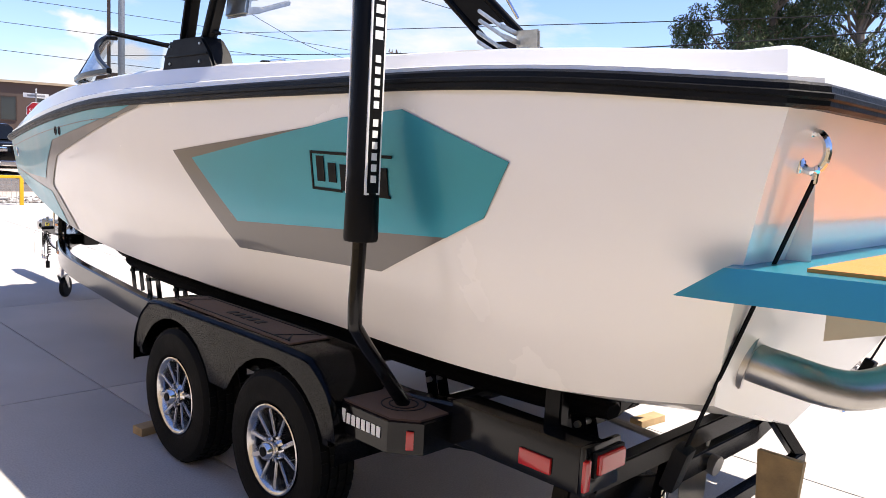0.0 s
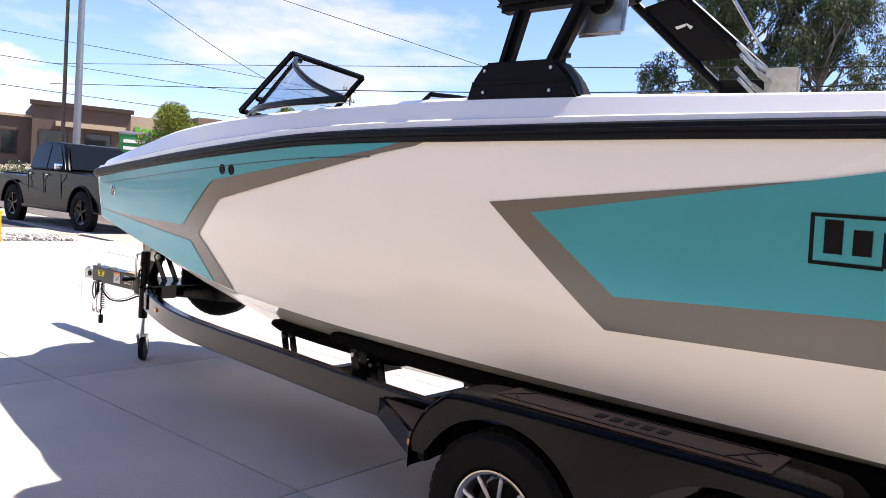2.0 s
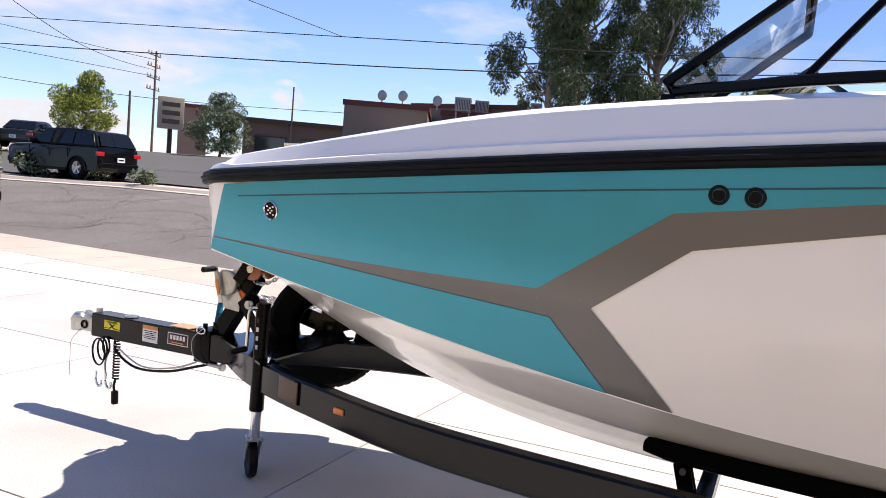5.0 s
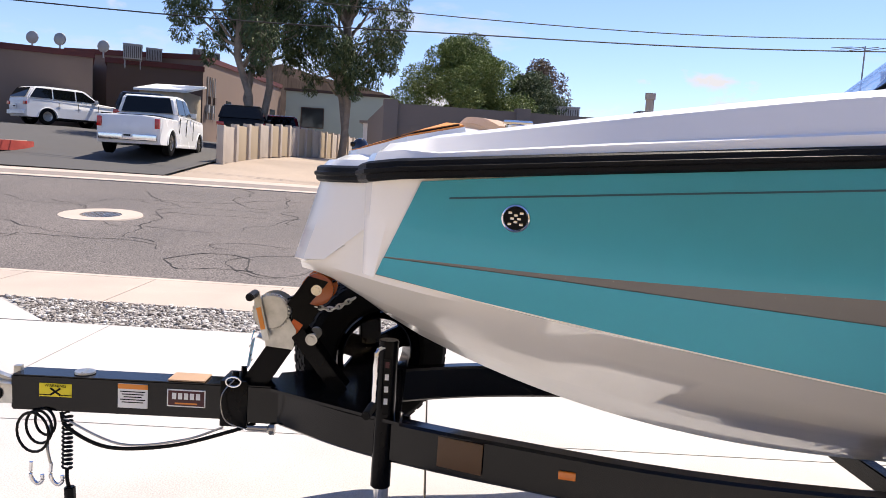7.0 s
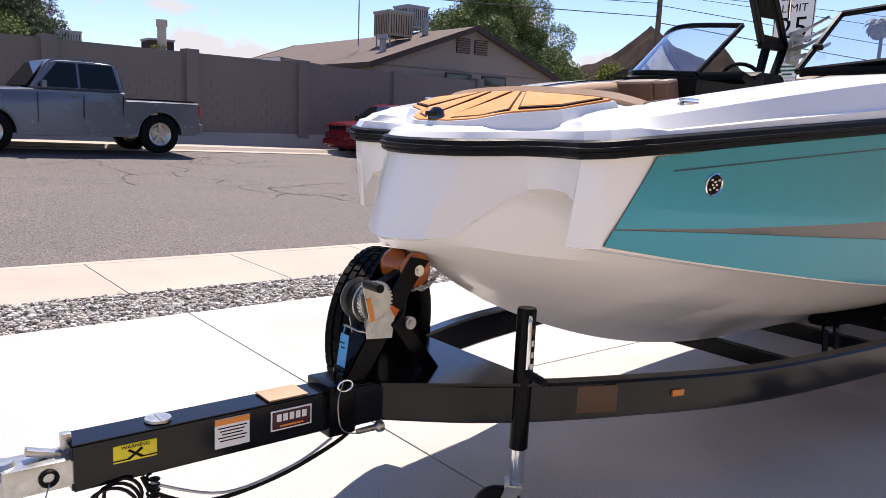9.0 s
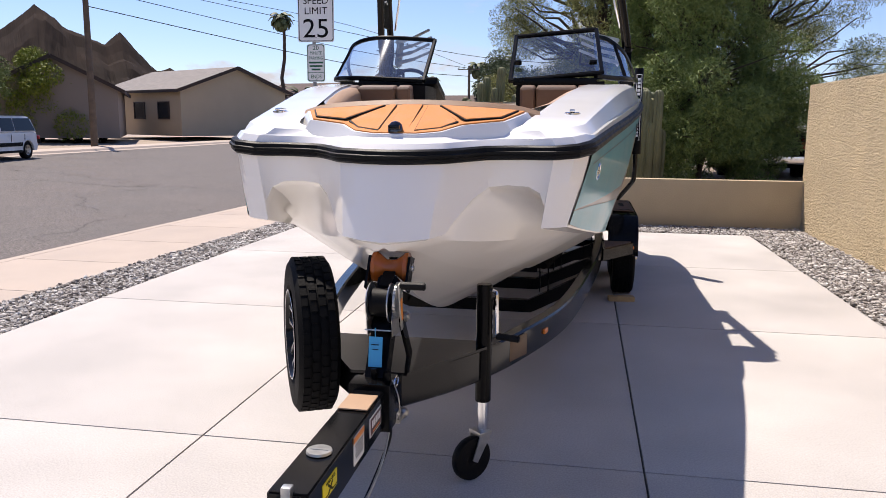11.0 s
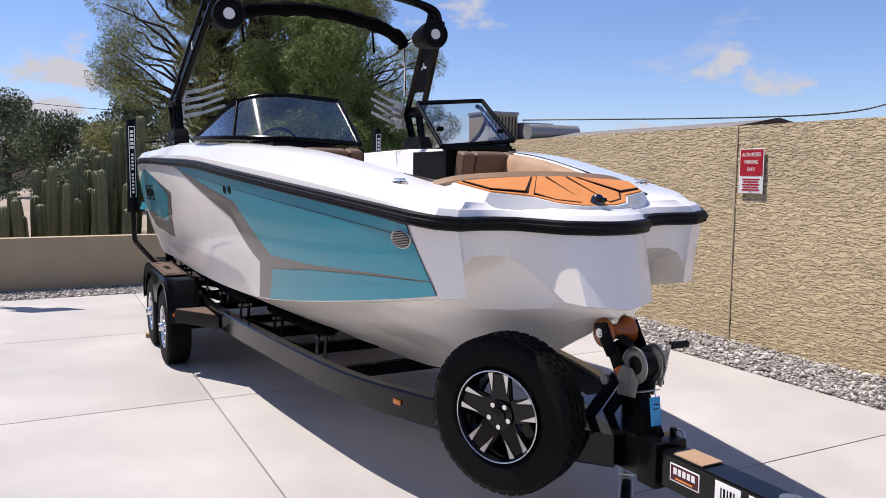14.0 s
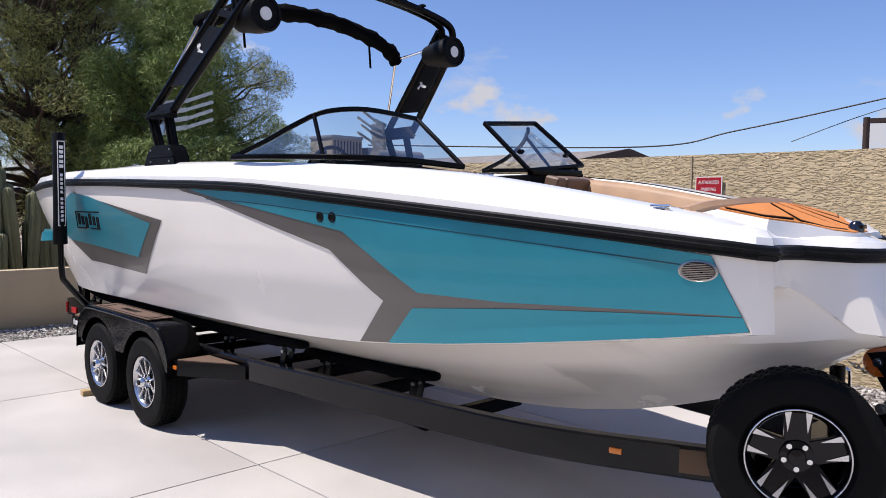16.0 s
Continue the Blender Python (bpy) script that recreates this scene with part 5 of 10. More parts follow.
def make_spare():
    w = thing("spare_wheel", (0.425, 5.185, 0.68), "spare tyre on a black alloy rim with machined edges", "wheel", rz=27)
    w.matrix_world = pose(0.425, 5.185, 0.68, 0, 0, 27)
    bm = bmesh.new()
    make_tyre(bm, 0.352, 0.19)
    tyre = part("tyre", bm, TYRE, w, "black spare tyre", smooth=25)
    bm = bmesh.new()
    tread_blocks(bm, 0.352, 0.19)
    tagged(part("tread", bm, TYRE, tyre), kind="stuff")
    bm = bmesh.new()
    lathe(bm, [(-0.09, 0.205), (-0.05, 0.185), (0.02, 0.18), (0.07, 0.19), (0.088, 0.206), (0.094, 0.208), (0.094, 0.20), (0.075, 0.19), (0.05, 0.18), (-0.06, 0.175), (-0.06, 0.168)], 'x', 48)
    rim = part("rim", bm, GLOSS_BLACK, w, "gloss black rim", smooth=35)
    bm = bmesh.new()
    lathe(bm, [(0.0945, 0.207), (0.096, 0.2045), (0.0945, 0.2015)], 'x', 48)
    part("machined_lip", bm, ALLOY, rim, "machined rim lip")
    for k in range(5):
        a = 2 * math.pi * k / 5 + math.pi / 2
        bm = bmesh.new()
        beam(bm, (0.035, 0.03 * math.cos(a), 0.03 * math.sin(a)), (0.060, 0.195 * math.cos(a), 0.195 * math.sin(a)), 0.105, 0.03, 0.006, up=(1, 0, 0))
        spoke = part("spoke", bm, GLOSS_BLACK, rim)
        for d in (-1, 1):
            bm = bmesh.new()
            e = Vector((0, -math.sin(a), math.cos(a))) * d
            c = Vector((0, math.cos(a), math.sin(a)))
            o = Vector((0.004, 0, 0))
            p0 = Vector((0.058, 0, 0)) + c * 0.10 + e * 0.038
            p1 = Vector((0.074, 0, 0)) + c * 0.197 + e * 0.054
            p2 = Vector((0.074, 0, 0)) + c * 0.197 + e * 0.026
            pane(bm, [p0 + o, p1 + o, p2 + o], 0.006)
            part("machined_edge", bm, ALLOY, spoke, "machined silver edge")
    bm = bmesh.new()
    lathe(bm, [(0.03, 0.07), (0.062, 0.066), (0.066, 0.036), (0.075, 0.033), (0.078, 0.001)], 'x', 24)
    part("centre_cap", bm, GLOSS_BLACK, w)
    for k in range(5):
        a = 2 * math.pi * (k + 0.5) / 5 + math.pi / 2
        bm = bmesh.new()
        cyl(bm, 0.012, (0.05, 0.052 * math.cos(a), 0.052 * math.sin(a)), (0.072, 0.052 * math.cos(a), 0.052 * math.sin(a)), 6)
        part("lug_nut", bm, CHROME, w)


make_spare()

trailer = thing("boat_trailer", (0, 0, 0), "gloss black tandem-axle boat trailer with step pads", "trailer")


def make_frame(tr):
    for s in (1, -1):
        bm = bmesh.new()
        sweep(bm, rail_curve(s), rect(0.075, 0.155, 0.010))
        part("frame_rail", bm, GLOSS_BLACK, tr, "gloss black frame rail", smooth=40)
        bm = bmesh.new()
        y = 4.44
        box(bm, (0.014, 0.06, 0.028), (s * 0.631, y, 0.55), rot=(0, 0, s * 14), bevel=0.005)
        part("marker_light", bm, AMBER, tr, "amber marker light")
        bm = bmesh.new()
        box(bm, (0.008, 0.17, 0.11), (s * 0.512, 4.80, 0.555), rot=(0, 0, s * 24.5), bevel=0.003)
        part("reflector_plate", bm, BROWN_REFLECTOR, tr, "brown reflector plate")
    for y, z in ((2.92, 0.42), (2.06, 0.41), (1.25, 0.40), (-0.67, 0.42), (-1.40, 0.50)):
        bm = bmesh.new()
        w = {2.92: 0.83, 2.06: 0.92, 1.25: 0.96, -0.67: 1.0, -1.40: 1.03}[y]
        beam(bm, (-w, y, 0.52), (-0.45, y, z - 0.10), 0.07, 0.09)
        beam(bm, (-0.47, y, z - 0.10), (0.47, y, z - 0.10), 0.07, 0.09)
        beam(bm, (0.45, y, z - 0.10), (w, y, 0.52), 0.07, 0.09)
        part("crossmember", bm, BLACK, tr)
    for y in (0.76, -0.125):
        bm = bmesh.new()
        cyl(bm, 0.04, (-1.17, y, 0.335), (1.17, y, 0.335), 12)
        for s in (1, -1):
            box(bm, (0.07, 0.2, 0.14), (s * 1.0, y, 0.44), bevel=0.01)
        part("axle", bm, BLACK, tr)
    # tongue, hinge and coupler
    bm = bmesh.new()
    beam(bm, (-0.015, 5.30, 0.558), (-0.015, 5.72, 0.56), 0.15, 0.155)
    prism(bm, [(-0.45, 5.02), (0.45, 5.02), (0.12, 5.55), (-0.12, 5.55)], 0.012, pose(0, 0, 0.634))
    part("neck", bm, GLOSS_BLACK, tr)
    bm = bmesh.new()
    beam(bm, (-0.015, 5.66, 0.56), (-0.015, 6.60, 0.555), 0.125, 0.145)
    tongue = part("tongue", bm, GLOSS_BLACK, tr, "gloss black folding tongue")
    bm = bmesh.new()
    box(bm, (0.165, 0.11, 0.19), (-0.015, 5.70, 0.56), bevel=0.008)
    cyl(bm, 0.014, (-0.075, 5.70, 0.63), (-0.075, 5.70, 0.69), 10)
    cyl(bm, 0.012, (-0.015, 5.68, 0.63), (-0.015, 5.68, 0.695), 10)
    hinge = part("hinge", bm, BLACK, tongue)
    bm = bmesh.new()
    ring = [Vector((-0.11 + 0.0 * a, 5.70 + 0.03 * math.cos(a), 0.655 + 0.02 * math.sin(a))) for a in np.linspace(0, 2 * math.pi, 14, endpoint=False)]
    sweep(bm, ring, circle(0.004, 6), up=(1, 0, 0), closed=True)
    part("hinge_pin", bm, CHROME, hinge)
    bm = bmesh.new()
    box(bm, (0.11, 0.15, 0.006), (-0.015, 5.90, 0.637), bevel=0.002)
    part("step_pad", bm, VINYL, tongue, "tan foam pad")
    bm = bmesh.new()
    lathe(bm, [(0.632, 0.042), (0.640, 0.040), (0.640, 0.001)], 'z', 24, (-0.015, 6.33, 0))
    box(bm, (0.06, 0.006, 0.003), (-0.015, 6.33, 0.641))
    part("filler_cap", bm, ZINC, tongue, "round metal filler cap")
    bm = bmesh.new()
    box(bm, (0.115, 0.20, 0.085), (-0.015, 6.68, 0.545), bevel=0.012)
    lathe(bm, [(0.49, 0.05), (0.56, 0.055), (0.60, 0.03), (0.60, 0.001)], 'z', 16, (-0.015, 6.77, 0))
    box(bm, (0.035, 0.10, 0.02), (-0.015, 6.66, 0.60), rot=(18, 0, 0), bevel=0.006)
    box(bm, (0.03, 0.03, 0.05), (-0.015, 6.60, 0.625), bevel=0.006)
    coupler = part("coupler", bm, ZINC, tongue, "silver ball coupler with latch")
    bm = bmesh.new()
    ring = [Vector((-0.078, 6.66 + 0.022 * math.cos(a), 0.545 + 0.022 * math.sin(a))) for a in np.linspace(0, 2 * math.pi, 14, endpoint=False)]
    sweep(bm, ring, circle(0.006, 6), up=(1, 0, 0), closed=True)
    part("ring", bm, INK, coupler)
    # labels, on both sides of the tongue
    for s in (-1, 1):
        x = -0.015 + s * 0.0632
        face = lambda y, z: Matrix.Translation((x + s * 0.0012, y, z)) @ Matrix.Rotation(math.radians(90 * s), 4, 'Z') @ Matrix.Rotation(math.radians(90), 4, 'X')
        bm = bmesh.new()
        box(bm, (0.004, 0.155, 0.072), (x, 5.895, 0.567), bevel=0.0015)
        lab = part("maker_label", bm, WHITE_PAINT, tongue, "white-edged dark red maker label")
        bm = bmesh.new()
        box(bm, (0.004, 0.145, 0.062), (x + s * 0.001, 5.895, 0.567), bevel=0.0015)
        part("label_field", bm, RED_LABEL, lab)
        for k in range(5):
            bm = bmesh.new()
            box(bm, (0.017, 0.026, 0.001))
            part("label_shape", bm, WHITE_PAINT, lab).matrix_local = face(5.895, 0.576) @ pose(-0.048 + 0.024 * k, 0, 0.0025)
        bm = bmesh.new()
        box(bm, (0.004, 0.09, 0.006), (x + s * 0.0018, 5.895, 0.546))
        part("label_bar", bm, ORANGE_LABEL, lab)
        bm = bmesh.new()
        box(bm, (0.004, 0.12, 0.10), (x, 6.11, 0.565), bevel=0.0015)
        lab = part("instruction_label", bm, WHITE_PAINT, tongue, "white and orange instruction label")
        if s < 0:
            bm = bmesh.new()
            box(bm, (0.004, 0.12, 0.020), (x + s * 0.001, 6.11, 0.604))
            part("label_header", bm, ORANGE_LABEL, lab)
        for k in range(5):
            bm = bmesh.new()
            if s < 0:
                box(bm, (0.004, 0.10 - 0.014 * (k % 3), 0.004), (x + s * 0.0008, 6.11, 0.583 - 0.011 * k))
            else:
                box(bm, (0.004, 0.006 + 0.003 * (k % 2), 0.05), (x + s * 0.0008, 6.08 + 0.015 * k, 0.57))
            part("label_bar", bm, INK, lab)
        bm = bmesh.new()
        box(bm, (0.004, 0.13, 0.055 if s < 0 else 0.085), (x, 6.42 if s < 0 else 6.27, 0.572), bevel=0.0015)
        lab = part("warning_label", bm, YELLOW_LABEL if s < 0 else WHITE_PAINT, tongue, "yellow warning label" if s < 0 else "white paper label")
        if s < 0:
            text_mesh("lettering", "WARNING", 0.016, INK, lab, face(6.42, 0.590) @ pose(0, 0, 0.0022), 0.0004, width=0.085)
            bm = bmesh.new()
            box(bm, (0.004, 0.05, 0.008), (x + s * 0.001, 6.42, 0.566), rot=(35, 0, 0))
            box(bm, (0.004, 0.05, 0.008), (x + s * 0.0012, 6.42, 0.566), rot=(-35, 0, 0))
            part("label_mark", bm, INK, lab)
            bm = bmesh.new()
            box(bm, (0.004, 0.05, 0.004), (x + s * 0.001, 6.38, 0.552))
            part("label_bar", bm, INK, lab)
            bm = bmesh.new()
            box(bm, (0.004, 0.05, 0.004), (x + s * 0.001, 6.46, 0.552))
            part("label_bar", bm, INK, lab)


make_frame(trailer)


def make_winch(tr):
    bm = bmesh.new()
    beam(bm, (-0.015, 5.64, 0.62), (-0.015, 5.405, 1.0), 0.085, 0.095, 0.008)
    post = part("winch_post", bm, BLACK, tr, "black winch post")
    for s in (1, -1):
        bm = bmesh.new()
        beam(bm, (s * 0.055 - 0.015, 5.27, 0.62), (s * 0.055 - 0.015, 5.46, 0.86), 0.012, 0.06, 0.003)
        part("post_brace", bm, BLACK, post)
        bm = bmesh.new()
        prism(bm, [(5.44, 0.95), (5.34, 1.08), (5.42, 1.10), (5.50, 0.98)], 0.01, Matrix(((0, 0, 1, s * 0.085 - 0.015), (1, 0, 0, 0), (0, 1, 0, 0), (0, 0, 0, 1))))
        part("roller_bracket", bm, BLACK, post)
    for s in (1, -1):
        bm = bmesh.new()
        box(bm, (0.006, 0.045, 0.10), (s * 0.045 - 0.015, 5.485, 0.862), rot=(32, 0, 0), bevel=0.002)
        part("reflector", bm, ORANGE_REFLECTOR, post, "orange reflector")
        bm = bmesh.new()
        cyl(bm, 0.024, (s * 0.052 - 0.015, 5.40, 0.84), (s * 0.072 - 0.015, 5.40, 0.84), 16)
        cyl(bm, 0.014, (s * 0.07 - 0.015, 5.40, 0.84), (s * 0.08 - 0.015, 5.40, 0.84), 6)
        part("post_bolt", bm, ZINC, post)
    bm = bmesh.new()
    lathe(bm, [(-0.082, 0.016), (-0.082, 0.050), (-0.076, 0.064), (-0.060, 0.066), (-0.048, 0.056), (-0.02, 0.034), (0.02, 0.034), (0.048, 0.056), (0.060, 0.066), (0.076, 0.064), (0.082, 0.050), (0.082, 0.016)], 'x', 32, (-0.015, 5.385, 1.045))
    roller = part("bow_roller", bm, AMBER_ROLLER, tr, "amber hourglass bow roller", smooth=40)
    bm = bmesh.new()
    cyl(bm, 0.012, (-0.112, 5.385, 1.045), (0.082, 5.385, 1.045), 10)
    for s in (1, -1):
        cyl(bm, 0.022, (s * 0.084 - 0.015, 5.385, 1.045), (s * 0.092 - 0.015, 5.385, 1.045), 12)
    part("roller_pin", bm, CHROME, roller)
    # winch: side plates, drum, gear, handle, strap
    bm = bmesh.new()
    for s in (1, -1):
        prism(bm, [(5.475, 0.79), (5.585, 0.80), (5.60, 0.87), (5.565, 0.92), (5.50, 0.925), (5.465, 0.87)], 0.004, Matrix(((0, 0, 1, s * 0.052 - 0.015), (1, 0, 0, 0), (0, 1, 0, 0), (0, 0, 0, 1))))
    box(bm, (0.105, 0.12, 0.005), (-0.015, 5.565, 0.818), rot=(16, 0, 0))
    winch = part("winch", bm, ZINC, tr, "zinc-plated hand winch")
    bm = bmesh.new()
    lathe(bm, [(-0.045, 0.078), (-0.040, 0.08), (-0.038, 0.04), (0.038, 0.04), (0.040, 0.08), (0.045, 0.078)], 'x', 28, (-0.015, 5.565, 0.935))
    part("drum", bm, ZINC, winch)
    bm = bmesh.new()
    cyl(bm, 0.058, (-0.05, 5.565, 0.935), (0.02, 5.565, 0.935), 20)
    part("strap_roll", bm, MATT_BLACK, winch, "black rolled strap")
    bm = bmesh.new()
    lathe(bm, [(-0.074, 0.001), (-0.074, 0.066), (-0.070, 0.070), (-0.064, 0.070), (-0.064, 0.001)], 'x', 40, (-0.015, 5.565, 0.945))
    for k in range(30):
        a = 2 * math.pi * k / 30
        box(bm, (0.009, 0.008, 0.008), (-0.084, 5.565 + 0.071 * math.cos(a), 0.945 + 0.071 * math.sin(a)), rot=(math.degrees(a), 0, 0))
    part("gear", bm, ZINC, winch)
    bm = bmesh.new()
    box(bm, (0.006, 0.028, 0.20), (-0.105, 5.60, 0.93), rot=(-14, 0, 0), bevel=0.002)
    arm = part("handle_arm", bm, ZINC, winch)
    bm = bmesh.new()
    cyl(bm, 0.016, (-0.108, 5.625, 1.02), (-0.21, 5.625, 1.02), 12, bevel=0.004)
    part("handle_grip", bm, RUBBER, arm, "black handle grip")
    bm = bmesh.new()
    box(bm, (0.003, 0.018, 0.09), (-0.110, 5.60, 0.92), rot=(-14, 0, 0))
    part("handle_sticker", bm, ORANGE_LABEL, arm)
    bm = bmesh.new()
    beam(bm, (-0.015, 5.51, 0.99), (-0.015, 5.32, 1.075), 0.05, 0.006, 0)
    part("winch_strap", bm, MATT_BLACK, winch)
    bm = bmesh.new()
    box(bm, (0.055, 0.002, 0.12), (-0.015, 5.655, 0.755), rot=(8, 0, 0))
    tag = part("paper_tag", bm, BLUE_TAG, winch, "bright blue paper tag")
    bm = bmesh.new()
    tube(bm, [(-0.015, 5.655, 0.81), (-0.012, 5.645, 0.85)], 0.002, 5)
    part("tag_string", bm, BLUE_TAG, tag)
    bm = bmesh.new()
    for k in range(4):
        box(bm, (0.030 - 0.006 * (k % 2), 0.002, 0.004), (-0.015, 5.658 - 0.0028 * k * 1.0 + 0.001, 0.785 - 0.02 * k), rot=(8, 0, 0))
    part("tag_bar", bm, INK, tag)
    # safety chain from the winch to the bow eye
    chain(tr, [(-0.03, 5.44, 0.98), (-0.06, 5.33, 0.965), (-0.03, 5.24, 1.01)], 0.030, 0.004)


def chain(parent, pts, link, r):
    path = smooth_path(pts, 12)
    L = sum((b - a).length for a, b in zip(path, path[1:]))
    n = max(3, int(L / (link * 0.62)))
    bm = bmesh.new()
    for k in range(n):
        d = L * (k + 0.5) / n
        for a, b in zip(path, path[1:]):
            s = (b - a).length
            if d <= s:
                c, t = a.lerp(b, d / max(s, 1e-6)), (b - a).normalized()
                break
            d -= s
        q = t.to_track_quat('Z', 'Y').to_matrix().to_4x4()
        m = Matrix.Translation(c) @ q @ Matrix.Rotation(math.pi / 2 * (k % 2), 4, 'Z')
        ring = [m @ Vector((link * 0.3 * math.cos(a), 0, link * 0.5 * math.sin(a))) for a in np.linspace(0, 2 * math.pi, 10, endpoint=False)]
        sweep(bm, ring, circle(r, 5), up=m.to_3x3() @ Vector((0, 1, 0)), closed=True)
    return part("chain", bm, ZINC, parent, "zinc-plated chain", smooth=60)


make_winch(trailer)


def make_jack(tr):
    x, y = -0.375, 5.075
    bm = bmesh.new()
    cyl(bm, 0.037, (x, y, 0.925), (x, y + 0.005, 0.37), 20, bevel=0.004)
    jack = part("jack", bm, BLACK, tr, "black swivel jack with crank")
    bm = bmesh.new()
    cyl(bm, 0.027, (x, y, 0.38), (x - 0.002, y + 0.005, 0.215), 16)
    part("inner_tube", bm, CHROME, jack, "bright inner tube")
    bm = bmesh.new()
    box(bm, (0.02, 0.14, 0.16), (x + 0.06, y - 0.03, 0.555), rot=(0, 0, -30), bevel=0.008)
    box(bm, (0.05, 0.05, 0.10), (x + 0.045, y, 0.555), bevel=0.01)
    for dz in (-0.055, 0.055):
        for dy in (-0.05, 0.03):
            cyl(bm, 0.012, (x + 0.045, y - 0.03 + dy, 0.555 + dz), (x + 0.018, y - 0.045 + dy, 0.555 + dz), 6)
    part("swivel_bracket", bm, BLACK, jack)
    bm = bmesh.new()
    tube(bm, smooth_path([(x, y - 0.035, 0.60), (x - 0.01, y - 0.055, 0.62), (x - 0.01, y - 0.06, 0.66)], 4), 0.007, 8)
    part("pull_pin", bm, CHROME, jack)
    bm = bmesh.new()
    tube(bm, smooth_path([(x - 0.03, y + 0.015, 0.90), (x - 0.055, y + 0.035, 0.895), (x - 0.06, y + 0.04, 0.86), (x - 0.062, y + 0.042, 0.72), (x - 0.064, y + 0.044, 0.70)], 4), 0.009, 8)
    crank = part("crank", bm, CHROME, jack)
    bm = bmesh.new()
    cyl(bm, 0.016, (x - 0.062, y + 0.044, 0.695), (x - 0.17, y + 0.06, 0.69), 12, bevel=0.004)
    part("crank_grip", bm, RUBBER, crank, "black crank grip")
    bm = bmesh.new()
    pane(bm, [(x - 0.0375, y + 0.012, 0.86), (x - 0.0375, y - 0.012, 0.86), (x - 0.0375, y - 0.012, 0.66), (x - 0.0375, y + 0.012, 0.66)], 0.003)
    lab = part("jack_label", bm, INK, jack)
    for k, mm in enumerate((RED_LABEL, WHITE_PAINT, WHITE_PAINT, WHITE_PAINT)):
        bm = bmesh.new()
        box(bm, (0.003, 0.014, 0.022), (x - 0.0385, y, 0.84 - 0.045 * k))
        part("label_bar", bm, mm, lab)
    bm = bmesh.new()
    box(bm, (0.085, 0.07, 0.018), (x + 0.008, y + 0.012, 0.222), rot=(0, 0, -43), bevel=0.005)
    for s in (1, -1):
        prism(bm, [(-0.03, 0.105), (0.04, 0.105), (0.082, -0.01), (0.055, -0.026)], 0.006, Matrix(((0.682, 0, 0.731, x + s * 0.025), (0.731, 0, -0.682, y + 0.005 - s * 0.023), (0, 1, 0, 0.115), (0, 0, 0, 1))))
    part("caster_fork", bm, ZINC, jack, "zinc-plated caster fork")
    bm = bmesh.new()
    m = Matrix.Translation((x + 0.044, y + 0.053, 0.104)) @ Matrix.Rotation(-0.75, 4, 'Z') @ Matrix.Diagonal((1.0, 1.13, 1.13, 1.0))
    lathe(bm, [(-0.018, 0.03), (-0.024, 0.07), (-0.020, 0.088), (-0.010, 0.092), (0.010, 0.092), (0.020, 0.088), (0.024, 0.07), (0.018, 0.03), (0.022, 0.012), (0.022, 0.001)], 'x', 28)
    lathe(bm, [(-0.022, 0.001), (-0.022, 0.012), (-0.018, 0.03)], 'x', 28)
    bmesh.ops.transform(bm, matrix=m, verts=bm.verts)
    part("caster_wheel", bm, RUBBER, jack, "black caster wheel", smooth=35)


make_jack(trailer)


